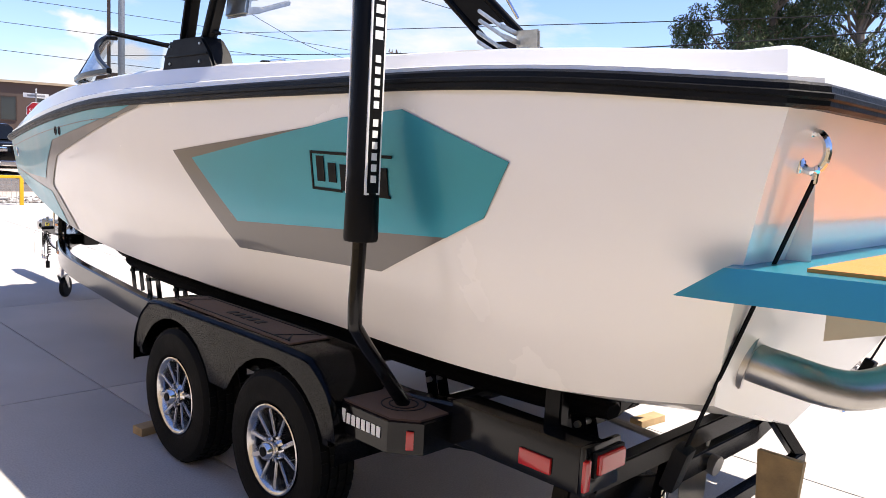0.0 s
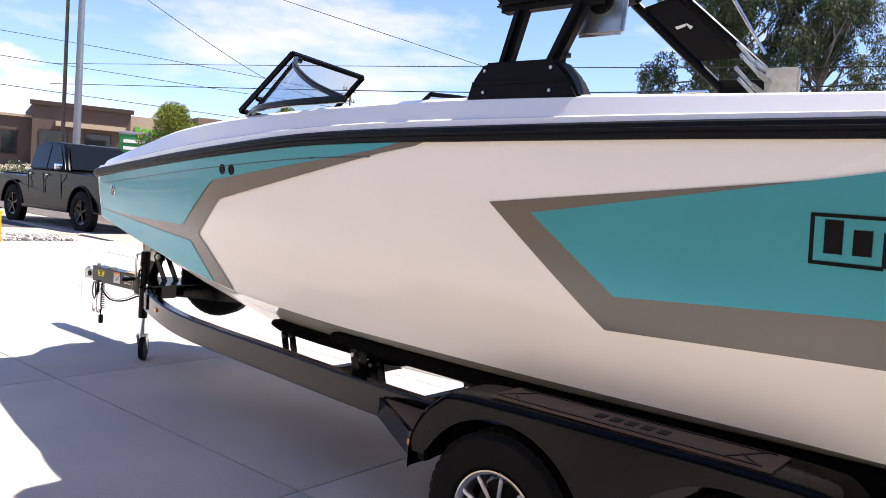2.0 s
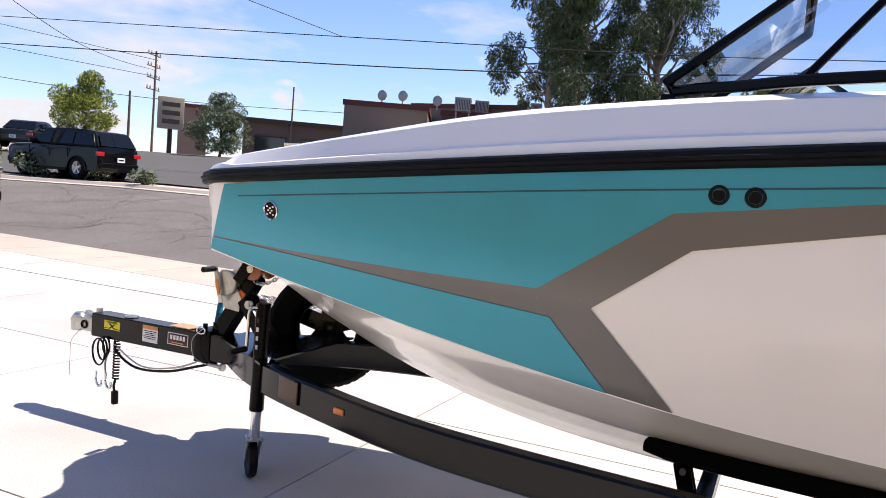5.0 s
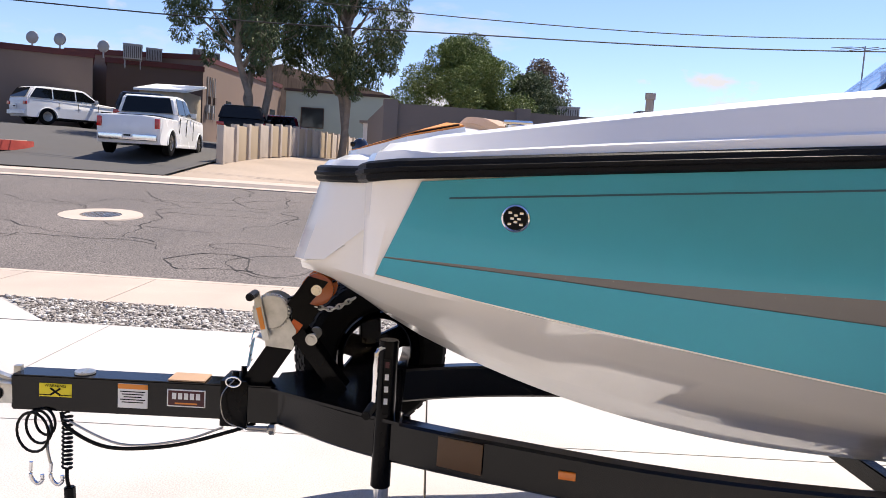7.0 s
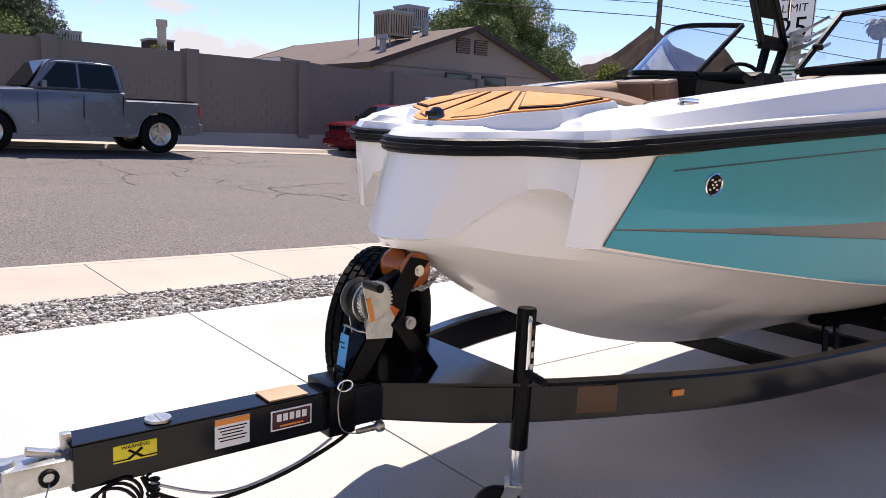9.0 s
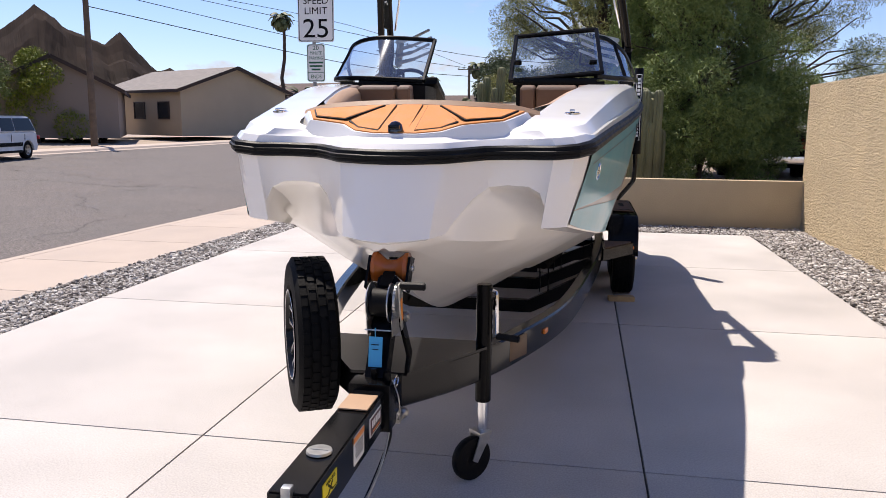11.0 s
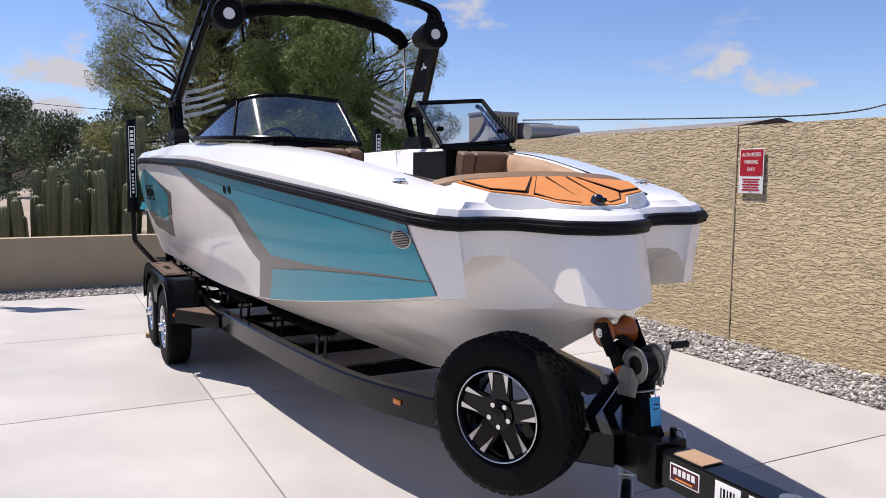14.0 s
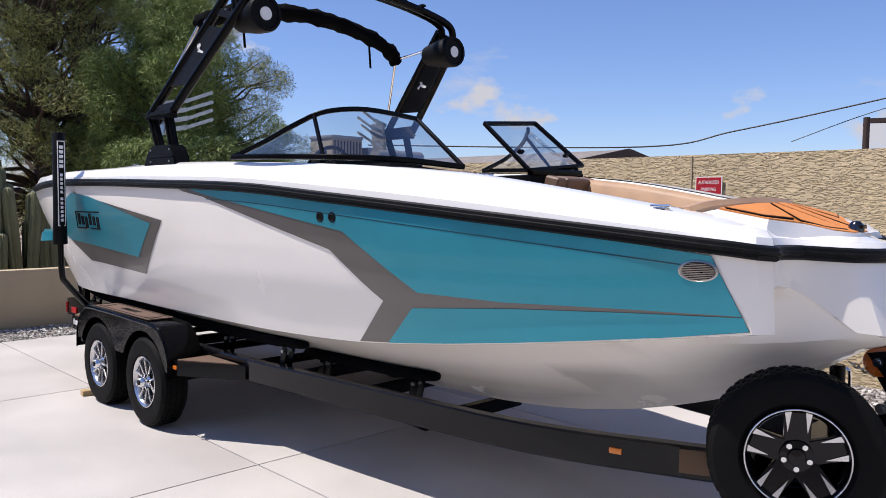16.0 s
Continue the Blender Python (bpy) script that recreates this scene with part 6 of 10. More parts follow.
def make_fenders(tr):
    for s in (1, -1):
        # outer lip profile in (y, z)
        prof = [(1.20, 0.43), (1.195, 0.55), (1.15, 0.66), (1.06, 0.75), (0.94, 0.79), (0.36, 0.80), (-0.30, 0.80), (-0.43, 0.765), (-0.525, 0.68), (-0.575, 0.56), (-0.585, 0.42)]
        curve = smooth_path([(0, y, z) for y, z in prof], 4)
        bm = bmesh.new()
        rows = []
        for x, dz in ((1.325, -0.03), (1.335, -0.012), (1.325, 0.0), (1.31, 0.004), (1.10, 0.004), (1.065, 0.0)):
            rows.append([(s * x, p.y, p.z + dz * (1 if p.z > 0.6 else 0.3)) for p in curve])
        grid_face(bm, rows)
        bmesh.ops.solidify(bm, geom=bm.faces[:], thickness=0.008)
        fender = part("fender", bm, GLOSS_BLACK, tr, "gloss black tandem fender", smooth=50)
        # side skirt with two wheel arches
        bm = bmesh.new()
        n = 60
        top, low = [], []
        for i in range(n + 1):
            y = -0.575 + (1.19 + 0.575) * i / n
            zt = np.interp(y, [p.y for p in curve[::-1]], [p.z for p in curve[::-1]])
            zb = 0.50
            for c in (0.76, -0.125):
                d = abs(y - c)
                if d < 0.40:
                    zb = max(zb, 0.335 + math.sqrt(0.40**2 - d * d) * 0.97)
            zb = min(zb, zt - 0.012)
            if y > 1.16 or y < -0.51:
                zb = min(zb, max(0.45, zt - 0.05))
            top.append((s * 1.329, y, zt - 0.008))
            low.append((s * 1.324, y, zb))
        grid_face(bm, [top, low])
        bmesh.ops.solidify(bm, geom=bm.faces[:], thickness=0.006)
        part("fender_skirt", bm, GLOSS_BLACK, fender, smooth=20)
        bm = bmesh.new()
        box(bm, (0.20, 1.05, 0.008), (s * 1.205, 0.30, 0.81), bevel=0.003)
        pad = part("step_pad", bm, PAD_BROWN, fender, "brown foam step pad with black lines")
        bm = bmesh.new()
        for y in (-0.16, 0.72):
            beam(bm, (s * 1.125, y, 0.8155), (s * 1.285, y + 0.09, 0.8155), 0.006, 0.003, 0)
            beam(bm, (s * 1.285, y - 0.02, 0.8155), (s * 1.205, y + 0.06, 0.8155), 0.006, 0.003, 0)
        for x in (1.125, 1.285):
            beam(bm, (s * x, -0.19, 0.8155), (s * x, 0.79, 0.8155), 0.006, 0.003, 0)
        part("pad_line", bm, INK, pad)
        for k in range(5):
            bm = bmesh.new()
            box(bm, (0.05, 0.035, 0.003), (s * 1.205, 0.16 + 0.06 * k, 0.8155))
            part("pad_mark", bm, INK, pad)
        # bracket arms
        for y in (1.14, -0.50):
            bm = bmesh.new()
            beam(bm, (s * 0.99, y, 0.53), (s * 1.32, y, 0.50), 0.05, 0.07, 0.008)
            part("fender_bracket", bm, BLACK, fender)
        # forward step
        bm = bmesh.new()
        prism(bm, [(1.285, 1.19), (1.285, 1.25), (1.005, 1.70), (0.99, 1.19)], 0.10, Matrix(((s, 0, 0, 0), (0, 1, 0, 0), (0, 0, 1, 0.51), (0, 0, 0, 1))))
        st = part("front_step", bm, GLOSS_BLACK, tr, "black front step with brown pad")
        bm = bmesh.new()
        prism(bm, [(1.265, 1.215), (1.265, 1.245), (1.02, 1.64), (1.02, 1.215)], 0.008, Matrix(((s, 0, 0, 0), (0, 1, 0, 0), (0, 0, 1, 0.565), (0, 0, 0, 1))))
        part("step_pad", bm, PAD_BROWN, st, "brown foam step pad")
        bm = bmesh.new()
        box(bm, (0.014, 0.05, 0.026), (s * 1.288, 1.22, 0.515), bevel=0.005)
        part("marker_light", bm, AMBER, st, "amber marker light")
        # rear step carrying the guide post
        bm = bmesh.new()
        prism(bm, [(1.285, -0.50), (1.285, -0.82), (1.20, -0.92), (0.95, -0.92), (0.95, -0.50)], 0.115, Matrix(((s, 0, 0, 0), (0, 1, 0, 0), (0, 0, 1, 0.595), (0, 0, 0, 1))))
        st = part("rear_step", bm, GLOSS_BLACK, tr, "black rear step with brown pad")
        bm = bmesh.new()
        prism(bm, [(1.265, -0.52), (1.265, -0.81), (1.195, -0.895), (0.98, -0.895), (0.98, -0.52)], 0.008, Matrix(((s, 0, 0, 0), (0, 1, 0, 0), (0, 0, 1, 0.656), (0, 0, 0, 1))))
        part("step_pad", bm, PAD_BROWN, st, "brown foam step pad")
        bm = bmesh.new()
        for r in (0.055, 0.085):
            ring = [Vector((s * 1.12 + r * math.cos(a), -0.72 + r * math.sin(a), 0.661)) for a in np.linspace(0, 2 * math.pi, 20, endpoint=False)]
            sweep(bm, ring, rect(0.006, 0.002), closed=True)
        part("pad_line", bm, INK, st)
        bm = bmesh.new()
        box(bm, (0.03, 0.012, 0.07), (s * 1.235, -0.885, 0.59), rot=(0, 0, s * 45), bevel=0.006)
        part("side_light", bm, RED_LENS, st, "red side light")
        m = Matrix.Translation((s * 1.2865, -0.67, 0.602)) @ Matrix.Rotation(math.radians(90 * s), 4, 'Z') @ Matrix.Rotation(math.radians(90), 4, 'X')
        for k in range(8):
            bm = bmesh.new()
            box(bm, (0.020, 0.052 if k == 0 else 0.040, 0.002))
            part("emblem_bar", bm, WHITE_PAINT, st, "white emblem bar").matrix_local = m @ pose(-0.10 + 0.029 * k, 0.006 * (k == 0), 0.001) @ Matrix.Shear('XZ', 4, (0.0, 0.0))
        # guide post with padded sleeve
        bm = bmesh.new()
        tube(bm, smooth_path([(s * 1.12, -0.72, 0.66), (s * 1.20, -0.725, 0.76), (s * 1.36, -0.735, 0.96), (s * 1.39, -0.74, 1.04), (s * 1.395, -0.755, 1.33), (s * 1.395, -0.765, 2.20)], 5), 0.026, 14, up=(0, 1, 0))
        post = part("guide_post", bm, GLOSS_BLACK, tr, "black guide post with padded sleeve", smooth=50)
        bm = bmesh.new()
        lathe(bm, [(1.30, 0.03), (1.30, 0.056), (1.31, 0.060), (1.50, 0.056), (1.52, 0.053), (2.26, 0.050), (2.27, 0.045), (2.27, 0.001)], 'z', 24, (s * 1.395, -0.76, 0))
        sleeve = part("sleeve", bm, MATT_BLACK, post, "black padded sleeve")
        # white-edged strips on the front and back of the sleeve
        for ang in (92, -92):
            m0 = Matrix.Translation((s * 1.395, -0.76, 1.83)) @ Matrix.Rotation(math.radians(ang), 4, 'Z')
            bm = bmesh.new()
            box(bm, (0.006, 0.062, 0.74), (0.0515, 0, 0), bevel=0.001)
            bmesh.ops.transform(bm, matrix=m0, verts=bm.verts)
            strip = part("strip_border", bm, WHITE_PAINT, sleeve, "white-bordered lettering strip")
            bm = bmesh.new()
            box(bm, (0.004, 0.048, 0.726), (0.0535, 0, 0))
            bmesh.ops.transform(bm, matrix=m0, verts=bm.verts)
            part("strip_field", bm, INK, strip)
            turn = m0 @ Matrix.Translation((0.0558, 0, 0)) @ Matrix.Rotation(math.pi / 2, 4, 'Y')
            for k in range(5):
                bm = bmesh.new()
                box(bm, (0.028, 0.032, 0.001))
                part("strip_shape", bm, WHITE_PAINT, strip).matrix_local = turn @ pose(-0.315 + 0.041 * k, 0, 0.0006)
            for k in range(11):
                bm = bmesh.new()
                box(bm, (0.024, 0.022, 0.001))
                part("strip_shape", bm, WHITE_PAINT, strip).matrix_local = turn @ pose(-0.075 + 0.037 * k + 0.022 * (k > 4), 0, 0.0006)


make_fenders(trailer)


def hull_bottom(x, y):
    xc, zc, zk = chine_x(y) - 0.035, chine_z(y) - 0.012, keel_z(y)
    t = 1 - abs(x) / xc
    return zc + (zk - zc) * (max(t, 0) ** 0.92)


def make_bunks(tr):
    for s in (1, -1):
        for x, y0, y1, feet in ((0.62, 1.90, 3.12, (2.98, 2.12)), (0.86, -1.47, 2.20, (2.02, 1.25, 0.3, -0.62, -1.35))):
            pts = []
            for y in np.linspace(y0, y1, 14):
                xx = x - max(0, y - 2.4) * 0.12
                pts.append((s * xx, y, hull_bottom(xx, y) - 0.034))
            bm = bmesh.new()
            rings = sweep(bm, pts, rect(0.11, 0.062, 0.02))
            for ring, k in ((rings[0], 0.72), (rings[-1], 0.72)):
                c = sum((v.co for v in ring), Vector()) / len(ring)
                for v in ring:
                    v.co = c + (v.co - c) * k
            bunk = part("bunk", bm, CARPET, tr, "black carpeted bunk", smooth=40)
            for y in feet:
                xx = x - max(0, y - 2.4) * 0.12
                z = hull_bottom(xx, y) - 0.06
                bm = bmesh.new()
                beam(bm, (s * (xx + 0.03), y, z), (s * (xx + 0.03), y - 0.05, 0.44 if x < 0.7 else 0.56), 0.008, 0.06, 0.003)
                beam(bm, (s * (xx - 0.03), y, z), (s * (xx - 0.03), y - 0.05, 0.44 if x < 0.7 else 0.56), 0.008, 0.06, 0.003)
                part("bunk_bracket", bm, BLACK, tr)
                bm = bmesh.new()
                cyl(bm, 0.012, (s * (xx - 0.05), y - 0.01, z - 0.03), (s * (xx + 0.05), y - 0.01, z - 0.03), 8)
                part("bracket_bolt", bm, ZINC, tr)


make_bunks(trailer)


def make_rear(tr):
    for s in (1, -1):
        bm = bmesh.new()
        box(bm, (0.12, 0.56, 0.16), (s * 1.03, -1.10, 0.665), bevel=0.008)
        box(bm, (0.20, 0.02, 0.16), (s * 0.99, -1.39, 0.665), bevel=0.006)
        rear = part("rear_frame_end", bm, GLOSS_BLACK, tr, "gloss black rear frame end with lights")
        bm = bmesh.new()
        box(bm, (0.012, 0.13, 0.055), (s * 1.094, -1.21, 0.645), bevel=0.004)
        part("red_reflector", bm, RED_LENS, rear, "red reflector")
        bm = bmesh.new()
        box(bm, (0.03, 0.014, 0.10), (s * 1.085, -1.405, 0.655), bevel=0.004)
        part("red_reflector", bm, RED_LENS, rear, "red reflector")
        bm = bmesh.new()
        box(bm, (0.15, 0.03, 0.065), (s * 0.965, -1.41, 0.68), bevel=0.012, seg=3)
        lamp = part("tail_light", bm, RED_LENS, rear, "oval red tail light")
        bm = bmesh.new()
        box(bm, (0.17, 0.02, 0.085), (s * 0.965, -1.402, 0.68), bevel=0.009)
        part("bezel", bm, RUBBER, lamp)
        bm = bmesh.new()
        beam(bm, (s * 0.98, -1.20, 0.60), (s * 0.98, -1.20, 0.90), 0.05, 0.07, 0.006, up=(0, 1, 0))
        part("upright", bm, BLACK, tr)
        bm = bmesh.new()
        beam(bm, (s * 0.45, -1.35, 0.55), (s * 0.70, -1.42, 0.28), 0.05, 0.06, 0.006)
        part("rear_brace", bm, BLACK, tr)
        # transom strap
        bm = bmesh.new()
        beam(bm, (s * 0.98, -1.945, 1.61), (s * 0.86, -1.55, 0.58), 0.03, 0.004, 0, up=(0, 1, 0))
        strap = part("tie_down_strap", bm, CARPET, tr, "black webbing tie-down strap with hooks")
        bm = bmesh.new()
        box(bm, (0.06, 0.05, 0.16), (s * 0.885, -1.60, 0.70), rot=(20, s * 10, 0), bevel=0.01)
        part("ratchet", bm, MATT_BLACK, strap)
        bm = bmesh.new()
        tube(bm, smooth_path([(s * 0.86, -1.55, 0.60), (s * 0.88, -1.56, 0.54), (s * 0.84, -1.54, 0.51), (s * 0.82, -1.53, 0.55)], 4), 0.008, 8)
        part("hook", bm, CHROME, strap)
        bm = bmesh.new()
        tube(bm, smooth_path([(s * 0.98, -1.945, 1.60), (s * 0.985, -1.95, 1.64), (s * 0.995, -1.955, 1.63)], 4), 0.008, 8)
        part("hook", bm, CHROME, strap)
    bm = bmesh.new()
    beam(bm, (-0.72, -1.42, 0.28), (0.72, -1.42, 0.28), 0.05, 0.06, 0.006)
    beam(bm, (-1.0, -1.36, 0.60), (1.0, -1.36, 0.60), 0.06, 0.08, 0.006)
    part("rear_crossmember", bm, BLACK, tr)


before = set(trailer.children)
make_rear(trailer)
for piece in set(trailer.children) - before:
    piece.location.y -= 0.125
    piece.location.z -= 0.015


def make_tongue_lines(tr):
    """Brake line, safety cables, breakaway coil and hooks below the tongue."""
    def cable(name, pts, r, m, label=""):
        bm = bmesh.new()
        tube(bm, smooth_path(pts, 7), r, 7)
        return part(name, bm, m, tr, label, smooth=60)
    cable("brake_hose", [(-0.05, 5.62, 0.47), (-0.09, 5.72, 0.44), (-0.09, 5.95, 0.37), (-0.09, 6.2, 0.35), (-0.09, 6.36, 0.42), (-0.07, 6.40, 0.48)], 0.008, RUBBER, "black brake hose")
    cable("safety_cable", [(-0.09, 5.74, 0.46), (-0.10, 5.9, 0.40), (-0.10, 6.15, 0.37), (-0.09, 6.38, 0.46)], 0.005, ZINC, "bare steel safety cable")
    for k in range(3):
        r = 0.05 + 0.012 * k
        c = Vector((-0.08 - 0.01 * k, 6.46 + 0.02 * k, 0.44 - 0.02 * k))
        bm = bmesh.new()
        ring = [c + Vector((0.02 * math.cos(a), r * math.cos(a), r * math.sin(a) * 1.1)) for a in np.linspace(0, 2 * math.pi, 20, endpoint=False)]
        sweep(bm, ring, circle(0.006, 6), up=(1, 0, 0), closed=True)
        part("cable_loop", bm, RUBBER, tr, smooth=60)
    bm = bmesh.new()
    helix = [Vector((-0.08 + 0.018 * math.cos(a), 6.37 + 0.018 * math.sin(a), 0.48 - 0.018 * a / 6.28)) for a in np.linspace(0, 2 * math.pi * 13, 156)]
    sweep(bm, helix, circle(0.005, 5))
    part("breakaway_coil", bm, RUBBER, tr, "black coiled wiring lead", smooth=60)
    cable("plug_lead", [(-0.08, 6.37, 0.25), (-0.10, 6.36, 0.21), (-0.10, 6.35, 0.17)], 0.008, RUBBER)
    bm = bmesh.new()
    cyl(bm, 0.022, (-0.10, 6.35, 0.18), (-0.10, 6.345, 0.10), 12, bevel=0.004)
    part("lead_plug", bm, RUBBER, tr, "black plug")
    cable("hook_cable", [(-0.06, 6.45, 0.42), (-0.10, 6.44, 0.34), (-0.11, 6.42, 0.27)], 0.006, ZINC)
    for y in (6.42, 6.50):
        bm = bmesh.new()
        tube(bm, smooth_path([(-0.11, y, 0.28), (-0.11, y, 0.22), (-0.11, y - 0.025, 0.19), (-0.11, y - 0.045, 0.205), (-0.11, y - 0.045, 0.23)], 5), 0.008, 8)
        part("safety_hook", bm, CHROME, tr, "chrome safety hook", smooth=60)
    bm = bmesh.new()
    tube(bm, smooth_path([(-0.08, 6.66, 0.53), (-0.13, 6.70, 0.45), (-0.12, 6.72, 0.33), (-0.12, 6.72, 0.22)], 6), 0.0022, 5)
    part("pull_wire", bm, STEEL, tr, smooth=60)
    bm = bmesh.new()
    tube(bm, smooth_path([(-0.095, 5.70, 0.66), (-0.13, 5.74, 0.60), (-0.13, 5.72, 0.50), (-0.10, 5.62, 0.455)], 6), 0.0025, 5)
    part("pin_lanyard", bm, STEEL, tr, smooth=60)
    bm = bmesh.new()
    lathe(bm, [(5.53, 0.001), (5.53, 0.022), (5.55, 0.022), (5.56, 0.012), (5.64, 0.010), (5.64, 0.001)], 'y', 10, (-0.10, 0, 0.465))
    part("brake_fitting", bm, STEEL, tr, "brass brake line fitting")


make_tongue_lines(trailer)

# wheel chocks: wood offcuts under the tyres
for n_c, (x, y, rz) in enumerate(((-1.20, 1.20, 8), (1.22, -0.45, -6), (0.05, -0.9, 20))):
    bm = bmesh.new()
    box(bm, (0.24, 0.09, 0.045), (0, 0, 0.0225), bevel=0.004)
    ob = single("wood_block", bm, WOOD, "weathered timber offcut used as a wheel chock" if n_c < 2 else "weathered timber offcut lying on the concrete", "wood block", "wood blocks")
    ob.matrix_world = pose(x, y, 0, 0, 0, rz)


# ---- plants ----
def leaf_mat(name, lo, hi, rough=0.6):
    m = bpy.data.materials.new(name)
    m.use_nodes = True
    n, l = m.node_tree.nodes, m.node_tree.links
    b = n["Principled BSDF"]
    g = n.new("ShaderNodeNewGeometry")
    mix = n.new("ShaderNodeMix")
    mix.data_type = 'RGBA'
    mix.inputs[6].default_value, mix.inputs[7].default_value = (*lo, 1), (*hi, 1)
    l.new(g.outputs["Random Per Island"], mix.inputs[0])
    l.new(mix.outputs[2], b.inputs["Base Color"])
    b.inputs["Roughness"].default_value = rough
    b.inputs["Specular IOR Level"].default_value = 0.25
    b.inputs["Subsurface Weight"].default_value = 0.0
    return m


PINE = leaf_mat("pine_needles", (0.045, 0.068, 0.024), (0.38, 0.375, 0.12))
FEATHER = leaf_mat("feathery_leaves", (0.085, 0.13, 0.035), (0.25, 0.31, 0.09))
EUCALYPT = leaf_mat("eucalyptus_leaves", (0.035, 0.06, 0.025), (0.10, 0.13, 0.055))
CITRUS = leaf_mat("yellow_green_leaves", (0.10, 0.14, 0.02), (0.30, 0.32, 0.05))
OLIVE = leaf_mat("grey_green_leaves", (0.06, 0.085, 0.045), (0.15, 0.18, 0.09))
MESQUITE = leaf_mat("mesquite_leaves", (0.075, 0.115, 0.03), (0.20, 0.25, 0.08))
RUSSET = leaf_mat("russet_leaves", (0.08, 0.055, 0.04), (0.17, 0.12, 0.08))
PALM = leaf_mat("palm_fronds", (0.04, 0.06, 0.025), (0.12, 0.14, 0.06))
BARK = mat("rough_bark", (0.075, 0.052, 0.038), 0.95, var=0.3, scale=5, bump=0.6, bump_scale=30)
PALE_BARK = mat("pale_bark", (0.26, 0.21, 0.165), 0.9, var=0.25, scale=4, bump=0.3, bump_scale=25)
CACTUS = mat("cactus_skin", (0.16, 0.165, 0.085), 0.7, var=0.22, scale=3, bump=0.2, bump_scale=60)


def leaf_cloud(rng, clusters, per, size, aspect=0.4, droop=0.0, flat=0.8, shell=0.45):
    """Small leaf quads scattered through ball-like clusters: verts and faces."""
    cen, dirs = [], []
    for (c, r) in clusters:
        k = max(6, int(per * r * r))
        d = rng.normal(size=(k, 3))
        d /= np.linalg.norm(d, axis=1, keepdims=True)
        rad = r * (shell + (1 - shell) * rng.random((k, 1)) ** 0.6)
        p = d * rad * np.array([1, 1, flat]) + np.array(c)
        cen.append(p)
        a = d * 0.6 + rng.normal(size=(k, 3)) * 0.7
        a[:, 2] -= droop
        dirs.append(a / np.linalg.norm(a, axis=1, keepdims=True))
    cen, dirs = np.concatenate(cen), np.concatenate(dirs)
    side = np.cross(dirs, rng.normal(size=dirs.shape))
    side /= np.linalg.norm(side, axis=1, keepdims=True) + 1e-9
    s = size * (0.6 + 0.8 * rng.random((len(cen), 1)))
    a, b = dirs * s, side * s * aspect
    v = np.stack([cen - a * 0.5, cen + b * 0.5, cen + a * 0.5, cen - b * 0.5], 1).reshape(-1, 3)
    return v, len(cen)


def crown(parent, rng, clusters, per, size, material, label, **kw):
    v, n = leaf_cloud(rng, clusters, per, size, **kw)
    me = bpy.data.meshes.new("crown")
    me.vertices.add(len(v))
    me.vertices.foreach_set("co", v.ravel())
    me.loops.add(4 * n)
    me.loops.foreach_set("vertex_index", np.arange(4 * n))
    me.polygons.add(n)
    me.polygons.foreach_set("loop_start", np.arange(0, 4 * n, 4))
    me.update()
    me.materials.append(material)
    ob = new("crown", me)
    ob.parent = parent
    return tagged(ob, label)


def limb(bm, p, q, r0, r1, rng, wob=0.08, n=5):
    p, q = Vector(p), Vector(q)
    L = (q - p).length
    pts = [p.lerp(q, i / n) + Vector(rng.normal(size=3)) * (wob * L * 0.5 * math.sin(math.pi * i / n)) for i in range(n + 1)]
    rings = []
    for i, c in enumerate(pts):
        d = (pts[min(i + 1, n)] - pts[max(i - 1, 0)]).normalized()
        u = d.orthogonal().normalized()
        w = d.cross(u)
        r = r0 + (r1 - r0) * i / n
        rings.append([bm.verts.new(c + u * r * math.cos(a) + w * r * math.sin(a)) for a in np.linspace(0, 2 * math.pi, 7, endpoint=False)])
    for A, B in zip(rings, rings[1:]):
        for j in range(7):
            bm.faces.new((A[j], A[(j + 1) % 7], B[(j + 1) % 7], B[j]))
    return pts[-1]


